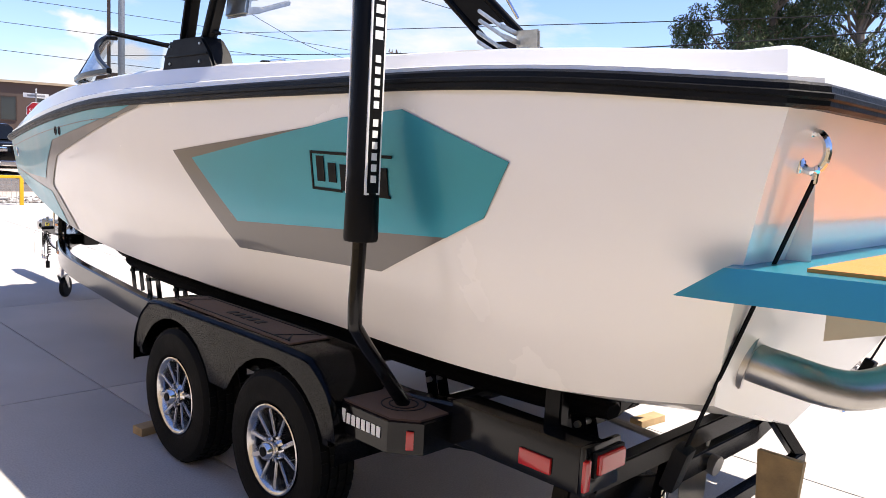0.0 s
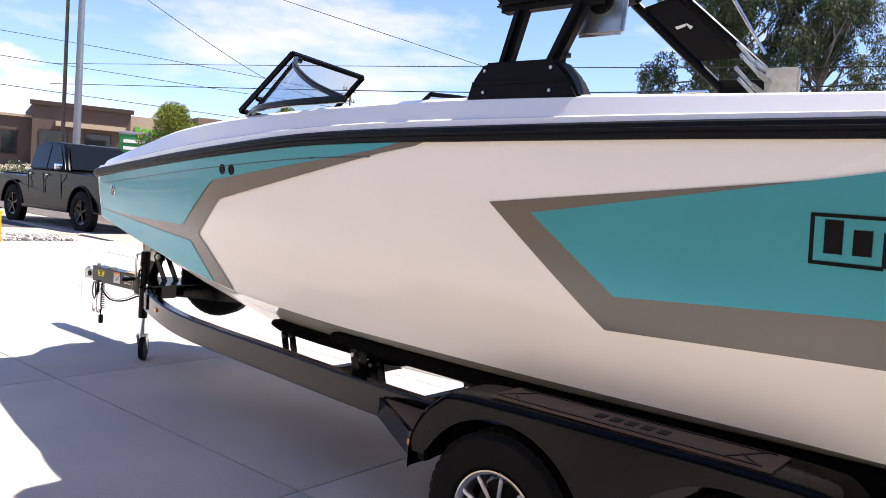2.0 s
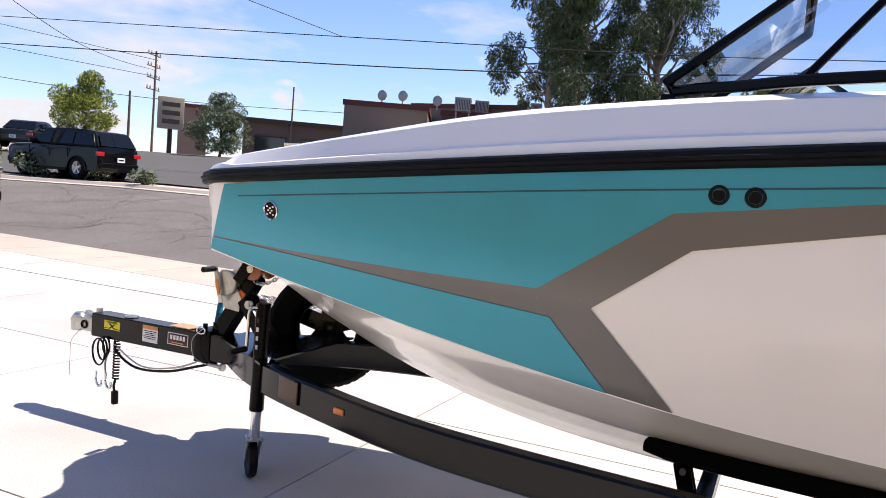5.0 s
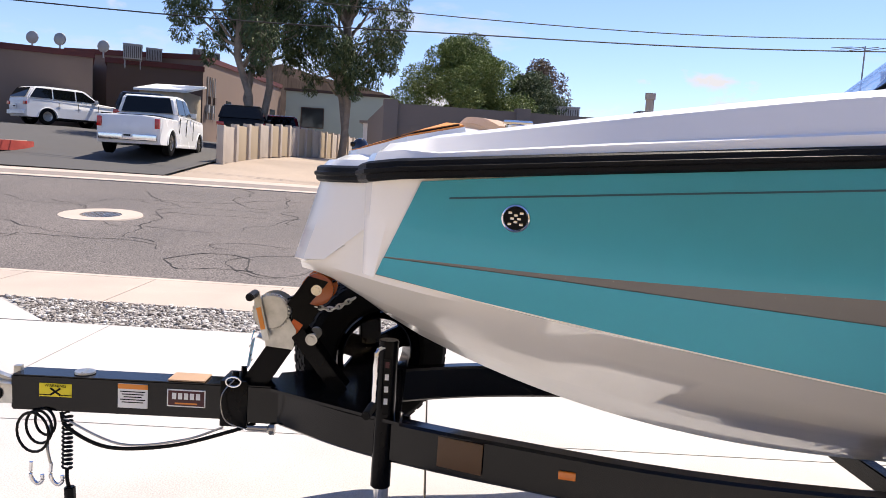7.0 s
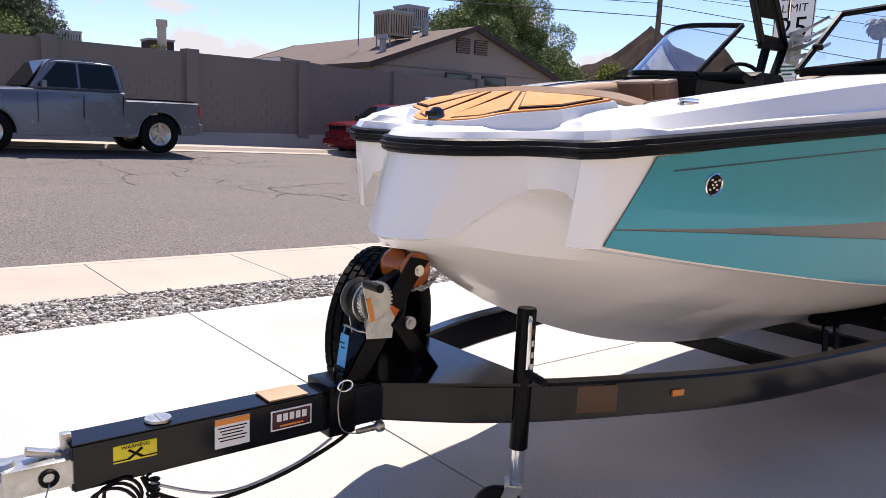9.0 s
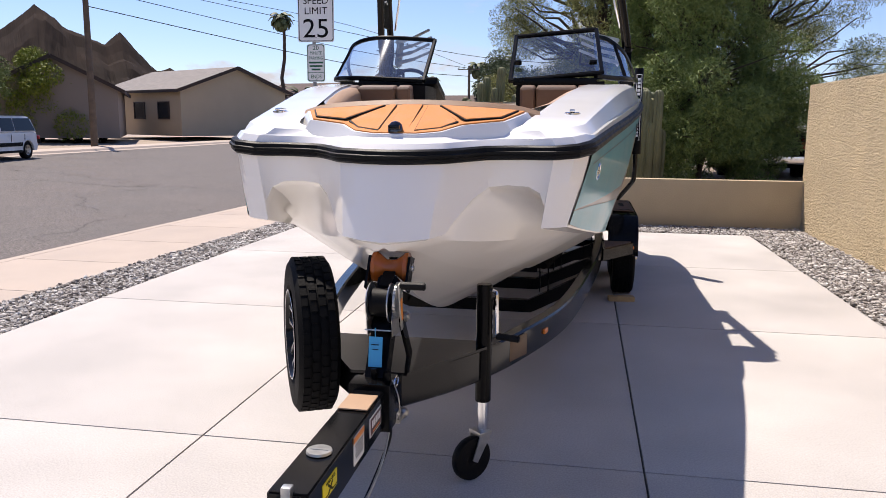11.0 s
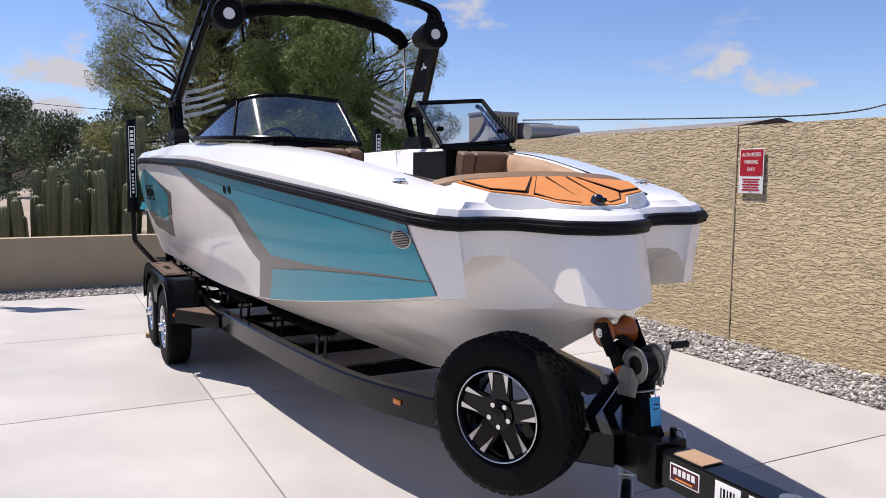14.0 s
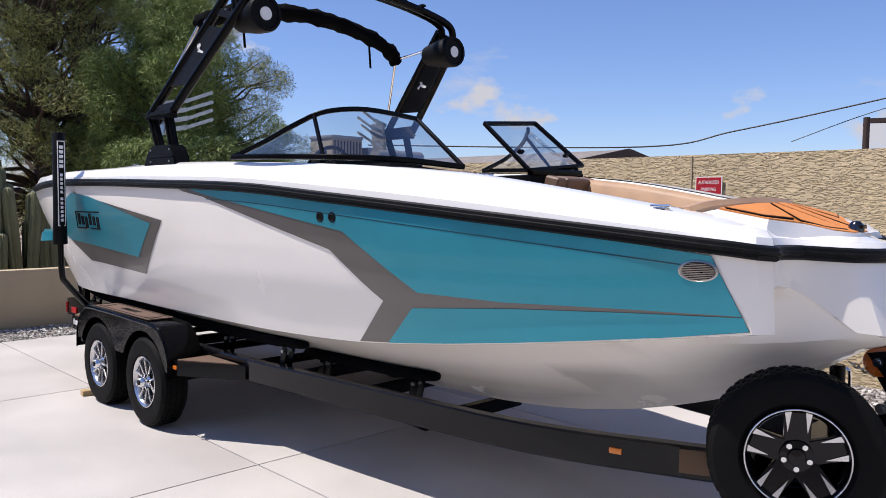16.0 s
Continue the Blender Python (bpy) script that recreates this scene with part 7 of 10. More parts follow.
def tree(loc, height, radius, seed, leaf, bark, label, clusters=26, per=900, size=0.12, base=0.35, trunk_r=0.18, stems=1, droop=0.0, spread=1.0, csize=0.33, aspect=0.4, flat=0.8, tip=0.7):
    """Tapered trunk, forking limbs and a crown of many leaf clumps with gaps."""
    rng = np.random.default_rng(seed)
    t = thing("tree", loc, label, "tree")
    bm = bmesh.new()
    balls = []
    tops = []
    for s in range(stems):
        a = 2 * math.pi * s / stems + rng.random()
        b0 = (0.25 * (stems > 1) * math.cos(a), 0.25 * (stems > 1) * math.sin(a), -0.1)
        lean = 0.22 * radius * (1 if stems > 1 else 0.3)
        tops.append((Vector(b0), limb(bm, b0, (lean * math.cos(a), lean * math.sin(a), height * 0.55), trunk_r / math.sqrt(stems), trunk_r * 0.45, rng)))
    for k in range(clusters):
        a, u = rng.random() * 6.283, rng.random()
        h = base + (1 - base) * (0.04 + 0.96 * u)
        w = math.sqrt(max(0.06, 1 - abs((h - base) / (1 - base) * 2 - tip) ** 1.7 * 0.8)) * spread
        rr = radius * w * math.sqrt(rng.random())
        c = Vector((rr * math.cos(a), rr * math.sin(a), height * min(h, 1.0)))
        r = radius * csize * (0.65 + 0.6 * rng.random())
        balls.append((tuple(c), r))
        b0, tp = tops[k % stems]
        f = min(0.98, max(0.3, (c.z * 0.75) / max(tp.z, 0.1)))
        limb(bm, b0.lerp(tp, f), c, trunk_r * 0.28, trunk_r * 0.06, rng, 0.12, 4)
        if droop:
            balls.append(((c.x * 1.05, c.y * 1.05, c.z - r * 1.1), r * 0.6))
    part("trunk", bm, bark, t, "rough tapering trunk and limbs", smooth=60)
    crown(t, rng, balls, per, size, leaf, "leafy crown with gaps", droop=droop, aspect=aspect, flat=flat)
    return t


def at_ground(x, y, lift=-0.12):
    return (x, y, gz(x, y) + lift)


tree((1.6, -24.0, 0.3), 3.2, 1.8, 61, OLIVE, BARK, "dense green tree far behind the planter", clusters=34, per=1200, size=0.11, base=0.05, trunk_r=0.12, csize=0.36)
tree((-0.6, -19.0, 0.3), 3.6, 2.0, 62, OLIVE, BARK, "round green bush behind the planter", clusters=30, per=1400, size=0.11, base=0.05, trunk_r=0.1, csize=0.36)
tree((3.6, -33.0, 0.3), 4.4, 2.2, 63, OLIVE, BARK, "green street tree beyond the planter", clusters=30, per=1100, size=0.14, base=0.05, trunk_r=0.12, csize=0.36)
# trees behind the low wall
tree((-1.3, -9.8, 0.40), 7.6, 2.7, 3, PINE, BARK, "dark shaggy pine with brown and green needles behind the low wall", clusters=230, per=4200, size=0.105, base=0.04, trunk_r=0.18, csize=0.165, aspect=0.09, flat=0.75, tip=0.75)
tree((-4.6, -10.5, 0.40), 6.2, 2.6, 31, PINE, BARK, "dark pine with open branches behind the stucco wall", clusters=180, per=4200, size=0.105, base=0.06, trunk_r=0.16, csize=0.16, aspect=0.09, flat=0.75)
tree((-2.9, -7.7, 0.40), 4.9, 2.0, 5, FEATHER, BARK, "feathery green desert tree behind the low wall", clusters=90, per=6500, size=0.10, base=0.08, trunk_r=0.09, stems=3, csize=0.26, aspect=0.13, droop=0.35)
tree((-2.8, -12.0, 0.40), 7.2, 2.2, 8, PINE, BARK, "dark pine beyond the cactus bed", clusters=150, per=5000, size=0.12, base=0.06, trunk_r=0.15, csize=0.14, aspect=0.12)
# across the street
tree(at_ground(33.5, 13.6), 13.0, 3.6, 11, EUCALYPT, PALE_BARK, "tall eucalyptus with drooping foliage by the car park", clusters=64, per=900, size=0.22, base=0.35, trunk_r=0.32, stems=3, droop=0.9, csize=0.24, aspect=0.22)
tree(at_ground(34.8, 9.4), 11.8, 2.8, 12, EUCALYPT, PALE_BARK, "tall eucalyptus with drooping foliage beyond the fence", clusters=60, per=950, size=0.22, base=0.28, trunk_r=0.28, stems=2, droop=0.9, csize=0.27, aspect=0.22)
tree(at_ground(36.5, 3.6), 6.3, 3.6, 13, MESQUITE, BARK, "round grey-green tree behind the block wall", clusters=90, per=1700, size=0.15, base=0.08, trunk_r=0.16, stems=3, csize=0.26, aspect=0.3)
tree(at_ground(37.0, 0.2), 5.2, 2.2, 14, OLIVE, BARK, "low dark green tree behind the block wall", clusters=60, per=2000, size=0.13, base=0.12, trunk_r=0.1, csize=0.32)
tree(at_ground(40.0, -0.6), 6.4, 2.0, 15, RUSSET, BARK, "thin russet tree behind the block wall", clusters=30, per=700, size=0.15, base=0.25, trunk_r=0.12, csize=0.33)
tree(at_ground(34.0, -5.0), 3.6, 0.9, 16, CITRUS, BARK, "small bright green tree in the yard", clusters=18, per=1800, size=0.11, base=0.3, trunk_r=0.08, csize=0.5)
tree(at_ground(33.0, -24.0), 9.2, 5.2, 17, MESQUITE, BARK, "large spreading green tree behind the tan house", clusters=150, per=1300, size=0.17, base=0.10, trunk_r=0.3, stems=3, csize=0.22, droop=0.3, aspect=0.3)
tree(at_ground(31.0, -33.0), 5.0, 2.2, 18, CITRUS, BARK, "yellow-green tree down the street", clusters=32, per=900, size=0.16, base=0.1, trunk_r=0.14, csize=0.4)
# along the far end of the street
tree(at_ground(20.5, 40.0), 3.9, 2.0, 21, CITRUS, BARK, "bright yellow-green tree by the storage building", clusters=34, per=1500, size=0.13, base=0.12, trunk_r=0.10, csize=0.36)
tree(at_ground(25.5, 36.5), 3.9, 1.7, 22, CITRUS, BARK, "bright yellow-green tree by the car park", clusters=32, per=1500, size=0.13, base=0.10, trunk_r=0.09, csize=0.36)
tree(at_ground(30.6, 32.0), 3.2, 1.6, 23, OLIVE, BARK, "round green tree by the car park", clusters=28, per=1400, size=0.13, base=0.15, trunk_r=0.09, csize=0.36)


def shrub(loc, h, r, seed, leaf, label):
    rng = np.random.default_rng(seed)
    t = thing("shrub", loc, label, "shrub", "roadside shrubs")
    bm = bmesh.new()
    balls = []
    for k in range(9):
        a = rng.random() * 6.283
        c = (r * 0.7 * rng.random() * math.cos(a), r * 0.7 * rng.random() * math.sin(a), h * (0.3 + 0.5 * rng.random()))
        limb(bm, (0, 0, -0.1), c, 0.03, 0.01, rng)
        balls.append((c, r * 0.45))
    part("stem", bm, BARK, t)
    crown(t, rng, balls, 700, 0.13, leaf, "dense small leaves")


for k, (x, y, h, r, m) in enumerate(((15.0, 26.5, 0.8, 0.8, OLIVE), (14.6, 29.0, 0.9, 0.9, CITRUS), (15.2, 24.0, 0.7, 0.7, OLIVE), (15.5, 32.0, 1.0, 0.9, OLIVE), (12.0, 40.0, 1.2, 1.1, OLIVE), (16.0, 44.0, 1.4, 1.3, OLIVE), (15.0, 21.5, 0.6, 0.6, OLIVE))):
    shrub(at_ground(x, y), h, r, 40 + k, m, "low green roadside shrub")


def palm(loc, h, seed, feather=False):
    rng = np.random.default_rng(seed)
    t = thing("palm_tree", loc, "tall thin fan palm with a small round head" if not feather else "short date palm with a wide head of fronds", "palm tree", "street palms")
    bm = bmesh.new()
    limb(bm, (0, 0, -0.1), (rng.normal() * 0.2, rng.normal() * 0.2, h), 0.26 if feather else 0.2, 0.16 if feather else 0.12, rng, 0.02, 6)
    part("trunk", bm, BARK, t)
    n, L = (26, 2.3) if feather else (34, 1.1)
    for k in range(n):
        a = 2.4 * k
        up = math.radians(70 - 115 * k / n)
        bm = bmesh.new()
        pts = []
        for i in range(6):
            f = i / 5
            e = up - 0.9 * f * f
            pts.append(Vector((L * f * math.cos(a) * math.cos(e), L * f * math.sin(a) * math.cos(e), h + L * f * math.sin(e))))
        w = [0.03, 0.16, 0.2, 0.17, 0.1, 0.02] if feather else [0.03, 0.05, 0.16, 0.26, 0.24, 0.1]
        side = Vector((-math.sin(a), math.cos(a), 0))
        grid_face(bm, [[p - side * ww + Vector((0, 0, -ww * 0.5)), p, p + side * ww + Vector((0, 0, -ww * 0.5))] for p, ww in zip(pts, w)])
        part("frond", bm, PALM, t)


for k, (x, y, h, f) in enumerate(((19.3, -58.7, 3.6, True), (23.6, -57.5, 3.4, True), (17.0, -62, 6.2, False), (13.2, -62, 5.2, False), (9.2, -66, 6.8, False), (24.8, -56.0, 10.0, False), (7.0, -75, 5.4, False), (8.2, -62, 4.6, False))):
    palm(at_ground(x, y), h, 60 + k, f)


def cactus(loc, h, r, seed, group, arms=0):
    """A ribbed column with a domed tip."""
    rng = np.random.default_rng(seed)
    bm = bmesh.new()
    lean = (rng.normal() * 0.05, rng.normal() * 0.05)

    def column(b, top, rad):
        ribs, n = 9, 36
        b, top = Vector(b), Vector(top)
        rings = []
        for i in range(18):
            f = 1 - (1 - i / 17) ** 1.8
            c = b.lerp(top, f)
            rr = rad * (0.88 + 0.14 * math.sin(f * 2.6)) * (1 if top.z - c.z > rad else math.sqrt(max(0.02, 1 - (1 - (top.z - c.z) / rad) ** 2)))
            rings.append([bm.verts.new(c + Vector((math.cos(t), math.sin(t), 0)) * rr * (1 + 0.16 * math.cos(ribs * t))) for t in np.linspace(0, 2 * math.pi, n, endpoint=False)])
        for A, B in zip(rings, rings[1:]):
            for j in range(n):
                bm.faces.new((A[j], A[(j + 1) % n], B[(j + 1) % n], B[j]))
        bm.faces.new(rings[-1])

    column((0, 0, -0.05), (lean[0] * h, lean[1] * h, h), r)
    for k in range(arms):
        a = rng.random() * 6.28
        o = Vector((math.cos(a), math.sin(a), 0)) * r * 1.9
        column(o + Vector((0, 0, -0.05)), o + Vector((lean[0], lean[1], h * (0.45 + 0.35 * rng.random()))), r * 0.85)
    ob = single("cactus", bm, CACTUS, "ribbed grey-green columnar cactus in the planter bed", "cactus", group, smooth=60)
    ob.matrix_world = pose(*loc)


rng_c = np.random.default_rng(7)
for k in range(70):
    x = 2.95 - 3.6 * (k / 69) + rng_c.normal() * 0.08
    y = -5.45 - 0.95 * rng_c.random()
    h = float(np.interp(x, [-0.8, 0.3, 0.9, 1.4, 2.0, 2.6, 3.0], [0.9, 1.3, 1.9, 1.5, 1.3, 0.9, 0.5])) * (0.55 + 0.55 * rng_c.random())
    cactus((x, y, 0.42), h * 1.12, 0.052 + 0.026 * rng_c.random(), 100 + k, "planter cacti", arms=int(rng_c.random() * 2.2))
for k in range(26):
    a = rng_c.random() * 6.28
    cactus((-1.75 + 0.42 * math.cos(a) * rng_c.random(), -5.75 + 0.35 * math.sin(a), 0.42), 1.1 + 0.8 * rng_c.random(), 0.075, 200 + k, "planter cacti")


# ---- vehicles ----
def paint(name, c, metal=0.3):
    return mat(name, c, 0.26, metal=metal, coat=0.25, spec=0.2, var=0.04, scale=2)


def arch_profile(L, zb, zs, wheels, R, n=9):
    """Lower edge of a body side with wheel arches, from the tail to the nose."""
    pts = [(-L / 2, zb + 0.1), (-L / 2 + 0.08, zb)]
    for wx in wheels:
        for i in range(n + 1):
            a = math.pi - math.pi * i / n
            pts.append((wx + R * math.cos(a), max(zb, zb + R * math.sin(a) * 1.02)))
    pts += [(L / 2 - 0.08, zb), (L / 2, zb + 0.1)]
    return pts


def car(name, label, category, loc, heading, kind, colour, L=4.6, W=1.85, H=1.65, lift=0.0, wheel_r=0.36, group="parked cars", chrome=False, wheel_mat=None):
    """A parked vehicle, nose along local +x."""
    t = thing(name, loc, label, category, group, rz=heading)
    body_m = colour
    zb, zs = 0.30 + lift * 0.5, H * {"pickup": 0.685, "suv": 0.675, "sedan": 0.655, "hatch": 0.64}[kind]
    z_bed = 0.605 * H if kind == "pickup" else zs
    wb = L * (0.60 if kind == "pickup" else 0.58)
    wheels = (-wb / 2 - (0.0 if kind != "pickup" else 0.01 * L), wb / 2 + (0.0 if kind != "pickup" else 0.025 * L))
    x0, x1 = {"pickup": (-0.17 * L, 0.185 * L), "suv": (-0.485 * L, 0.25 * L), "sedan": (-0.36 * L, 0.20 * L), "hatch": (-0.475 * L, 0.24 * L)}[kind]
    nose_z = zs - {"pickup": 0.055, "suv": 0.06, "sedan": 0.10, "hatch": 0.085}[kind] * H
    low = arch_profile(L, zb, zs, wheels, wheel_r * 1.16)
    up = [(L / 2, nose_z - 0.16), (L / 2 - 0.03, nose_z - 0.06), (L / 2 - 0.12, nose_z), (L / 2 - 0.45, nose_z + (zs - nose_z) * 0.5), (x1 + 0.25, zs - 0.02), (x1 - 0.1, zs), (x0 + 0.1, zs)]
    if kind == "pickup":
        up += [(x0 - 0.01, zs - 0.005), (x0 - 0.03, z_bed), (-L / 2 + 0.04, z_bed), (-L / 2, z_bed - 0.05)]
    elif kind == "sedan":
        up += [(x0 - 0.1, zs), (-L / 2 + 0.06, zs - 0.05), (-L / 2, zs - 0.18)]
    else:
        up += [(-L / 2 + 0.03, zs), (-L / 2, zs - 0.10)]
    poly = low + up
    bm = bmesh.new()
    lay = (-1.0, -0.93, -0.75, -0.4, 0.0, 0.4, 0.75, 0.93, 1.0)
    rows = []
    for f in lay:
        row = []
        for x, z in poly:
            e = abs(x) / (L / 2)
            shelf = max(0.0, (z - zb) / (zs - zb))
            half = W / 2 * (1 - 0.07 * max(0, e - 0.8) / 0.2 - 0.045 * shelf ** 3 - 0.03 * (1 - shelf) ** 2)
            crown_x = (0.10 if x > 0 else 0.06) * abs(f) ** 3 * max(0.0, (e - 0.85) / 0.15)
            drop = 0.035 * abs(f) ** 4 if z > zs - 0.2 else 0.0
            tuck = 0.022 if abs(f) == 1.0 and (z > zs - 0.2 or e > 0.96) else 0.0
            row.append(bm.verts.new((x - math.copysign(crown_x + tuck, x), f * (half - tuck * 0.2), z - drop - (tuck if z > zs - 0.2 else 0.0))))
        rows.append(row)
    n_p = len(poly)
    for A, B in zip(rows, rows[1:]):
        for i in range(n_p):
            j = (i + 1) % n_p
            bm.faces.new((A[i], A[j], B[j], B[i]))
    bm.faces.new(rows[0][::-1])
    bm.faces.new(rows[-1])
    body = part("body", bm, body_m, t, smooth=50)
    # cabin
    rake_f, rake_r = {"pickup": (0.085 * L, 0.022 * L), "suv": (0.16 * L, 0.075 * L), "sedan": (0.15 * L, 0.13 * L), "hatch": (0.10 * L, 0.05 * L)}[kind]
    zr = H
    base = [(x0, zs - 0.05), (x1, zs - 0.05), (x1 - rake_f * 0.9, zr - 0.07), (x1 - rake_f - 0.12, zr - 0.018), (x1 - rake_f - 0.5, zr), (x0 + rake_r + 0.5, zr - 0.004), (x0 + rake_r + 0.14, zr - 0.03), (x0 + rake_r * 0.9, zr - 0.09)]
    bm = bmesh.new()
    prism(bm, base, W * 0.93, Matrix(((1, 0, 0, 0), (0, 0, -1, 0), (0, 1, 0, 0), (0, 0, 0, 1))))
    for v in bm.verts:
        if v.co.z > zs:
            v.co.y *= 1 - 0.17 * (v.co.z - zs) / (zr - zs)
    bmesh.ops.bevel(bm, geom=[e for e in bm.edges if e.calc_face_angle(0) > 0.6], offset=0.055, segments=3, affect='EDGES')
    part("cabin", bm, body_m, t, smooth=50)

    def side_y(z):
        return W * 0.465 * (1 - 0.17 * max(0, z - zs) / (zr - zs)) + 0.004
    z0, z1 = zs + 0.02, zr - 0.10
    n_win = {"pickup": 2, "suv": 3, "sedan": 2, "hatch": 2}[kind]
    xa, xb = x0 + 0.10, x1 - 0.14
    for s in (1, -1):
        for k in range(n_win):
            a0, a1 = xa + (xb - xa) * k / n_win + 0.03, xa + (xb - xa) * (k + 1) / n_win - 0.03
            fr = rake_f * 0.92 if k == n_win - 1 else 0
            rr = rake_r * 0.92 if k == 0 else 0
            bm = bmesh.new()
            pane(bm, [(a0, s * side_y(z0), z0), (a1, s * side_y(z0), z0), (a1 - fr, s * side_y(z1), z1), (a0 + rr, s * side_y(z1), z1)], 0.012)
            part("side_window", bm, CAR_GLASS, t)
    bm = bmesh.new()
    e = 0.02
    pane(bm, [(x1 + e, -side_y(z0) + 0.12, z0), (x1 + e, side_y(z0) - 0.12, z0), (x1 - rake_f * (z1 - zs) / (zr - zs) + e + 0.012, side_y(z1) - 0.12, z1), (x1 - rake_f * (z1 - zs) / (zr - zs) + e + 0.012, -side_y(z1) + 0.12, z1)], 0.014)
    part("windscreen", bm, CAR_GLASS, t)
    bm = bmesh.new()
    pane(bm, [(x0 - e, -side_y(z0) + 0.14, z0), (x0 - e, side_y(z0) - 0.14, z0), (x0 + rake_r * (z1 - zs) / (zr - zs) - e - 0.006, side_y(z1) - 0.14, z1), (x0 + rake_r * (z1 - zs) / (zr - zs) - e - 0.006, -side_y(z1) + 0.14, z1)], 0.014)
    part("rear_window", bm, CAR_GLASS, t)
    if kind == "pickup":
        bm = bmesh.new()
        box(bm, (0.30 * L, W * 0.80, 0.03), (-0.335 * L + 0.02, 0, z_bed + 0.004), bevel=0.004)
        part("bed_floor", bm, MATT_BLACK, t, "dark load bed")
    # lights, grille, bumpers, plate, mirrors, handles
    for s in (1, -1):
        bm = bmesh.new()
        box(bm, (0.10, 0.32, 0.16), (L / 2 - 0.055, s * W * 0.36, nose_z - 0.20), bevel=0.03)
        part("headlight", bm, CHROME, t, "clear headlight")
        bm = bmesh.new()
        zt = z_bed - 0.24
        box(bm, (0.06, 0.14 if kind == "pickup" else 0.30, 0.30 if kind == "pickup" else 0.14), (-L / 2 + 0.035, s * W * 0.41, zt), bevel=0.02)
        part("tail_light", bm, RED_LENS, t, "red tail light")
        bm = bmesh.new()
        box(bm, (0.10, 0.18, 0.16), (x1 - 0.28, s * (W / 2 + 0.02), zs + 0.07), bevel=0.03)
        part("mirror", bm, CHROME if chrome else body_m, t)
        for k in range(2 if kind != "hatch" else 1):
            bm = bmesh.new()
            box(bm, (0.16, 0.03, 0.03), (x1 - 0.95 - 0.95 * k, s * (W / 2 - 0.012), zs - 0.16), bevel=0.008)
            part("door_handle", bm, CHROME if chrome else body_m, t)
        for xd in (x1 - 0.16, x1 - 1.12, max(x1 - 2.0, x0 + 0.05)):
            bm = bmesh.new()
            box(bm, (0.012, 0.02, zs - zb - 0.22), (xd, s * (W / 2 - 0.02), (zs + zb) / 2), rot=(s * -3, 0, 0))
            part("door_seam", bm, INK, t)
    bm = bmesh.new()
    gh = 0.46 if chrome else (0.26 if kind == "pickup" else 0.14)
    box(bm, (0.06, W * (0.56 if chrome else 0.44), gh), (L / 2 - 0.012, 0, nose_z - 0.08 - gh / 2), bevel=0.02)
    grille = part("grille", bm, CHROME if chrome else MATT_BLACK, t)
    for k in range(4):
        bm = bmesh.new()
        box(bm, (0.02, W * (0.52 if chrome else 0.42), gh * 0.10), (L / 2 + 0.018, 0, nose_z - 0.08 - gh + gh * (0.14 + 0.24 * k)), bevel=0.005)
        part("grille_bar", bm, ZINC if chrome else INK, grille)
    bump_m = CHROME if kind == "pickup" and not lift > 0.2 else body_m
    for e2, nm in ((L / 2 - 0.03, "front_bumper"), (-L / 2 + 0.01, "rear_bumper")):
        bm = bmesh.new()
        box(bm, (0.14, W * 0.84, 0.19), (e2, 0, zb + 0.19), bevel=0.05, seg=3)
        part(nm, bm, bump_m, t)
    bm = bmesh.new()
    box(bm, (0.012, 0.30, 0.15), (-L / 2 - 0.075, 0, zb + 0.24 if kind == "pickup" else zs - 0.40))
    plate = part("rear_plate", bm, WHITE_PAINT, t)
    bm = bmesh.new()
    box(bm, (0.012, 0.20, 0.05), (-L / 2 - 0.079, 0, zb + 0.24 if kind == "pickup" else zs - 0.40))
    part("plate_bar", bm, INK, plate)
    bm = bmesh.new()
    box(bm, (L * 0.8, W * 0.8, 0.14), (0, 0, zb + 0.06))
    part("underbody", bm, INK, t)
    for s in (1, -1):
        for wx in wheels:
            R = wheel_r * 1.16
            bm = bmesh.new()
            arc = [Vector((wx + (R + 0.02) * math.cos(a), s * W * 0.492, zb + (R + 0.02) * math.sin(a) * 1.02)) for a in np.linspace(0.05, math.pi - 0.05, 13)]
            sweep(bm, arc, rect(0.05, 0.05, 0.015), up=(0, 1, 0))
            part("arch_lip", bm, body_m, t, smooth=50)
        bm = bmesh.new()
        box(bm, (wheels[1] - wheels[0] - 2.4 * wheel_r, 0.10, 0.09), ((wheels[0] + wheels[1]) / 2, s * W * 0.475, zb - 0.01), bevel=0.02)
        part("sill", bm, MATT_BLACK if kind != "pickup" else body_m, t)
    for wx in wheels:
        for s in (1, -1):
            bm = bmesh.new()
            lathe(bm, [(-0.11, wheel_r * 0.62), (-0.12, wheel_r * 0.85), (-0.09, wheel_r), (0.09, wheel_r), (0.12, wheel_r * 0.85), (0.11, wheel_r * 0.62)], 'y', 28, (wx, s * (W / 2 - 0.13), wheel_r))
            w_ob = part("tyre", bm, TYRE, t, smooth=40)
            bm = bmesh.new()
            lathe(bm, [(s * 0.06, wheel_r * 0.62), (s * 0.10, wheel_r * 0.59), (s * 0.085, wheel_r * 0.5), (s * 0.05, wheel_r * 0.4), (s * 0.045, 0.001)], 'y', 24, (wx, s * (W / 2 - 0.13), wheel_r))
            for k in range(5):
                a = 2 * math.pi * k / 5 + 0.3
                beam(bm, (wx, s * (W / 2 - 0.055), wheel_r), (wx + wheel_r * 0.58 * math.cos(a), s * (W / 2 - 0.045), wheel_r + wheel_r * 0.58 * math.sin(a)), 0.07, 0.03, 0.005, up=(0, 1, 0))
            part("rim", bm, wheel_mat or STEEL, w_ob)
    return t


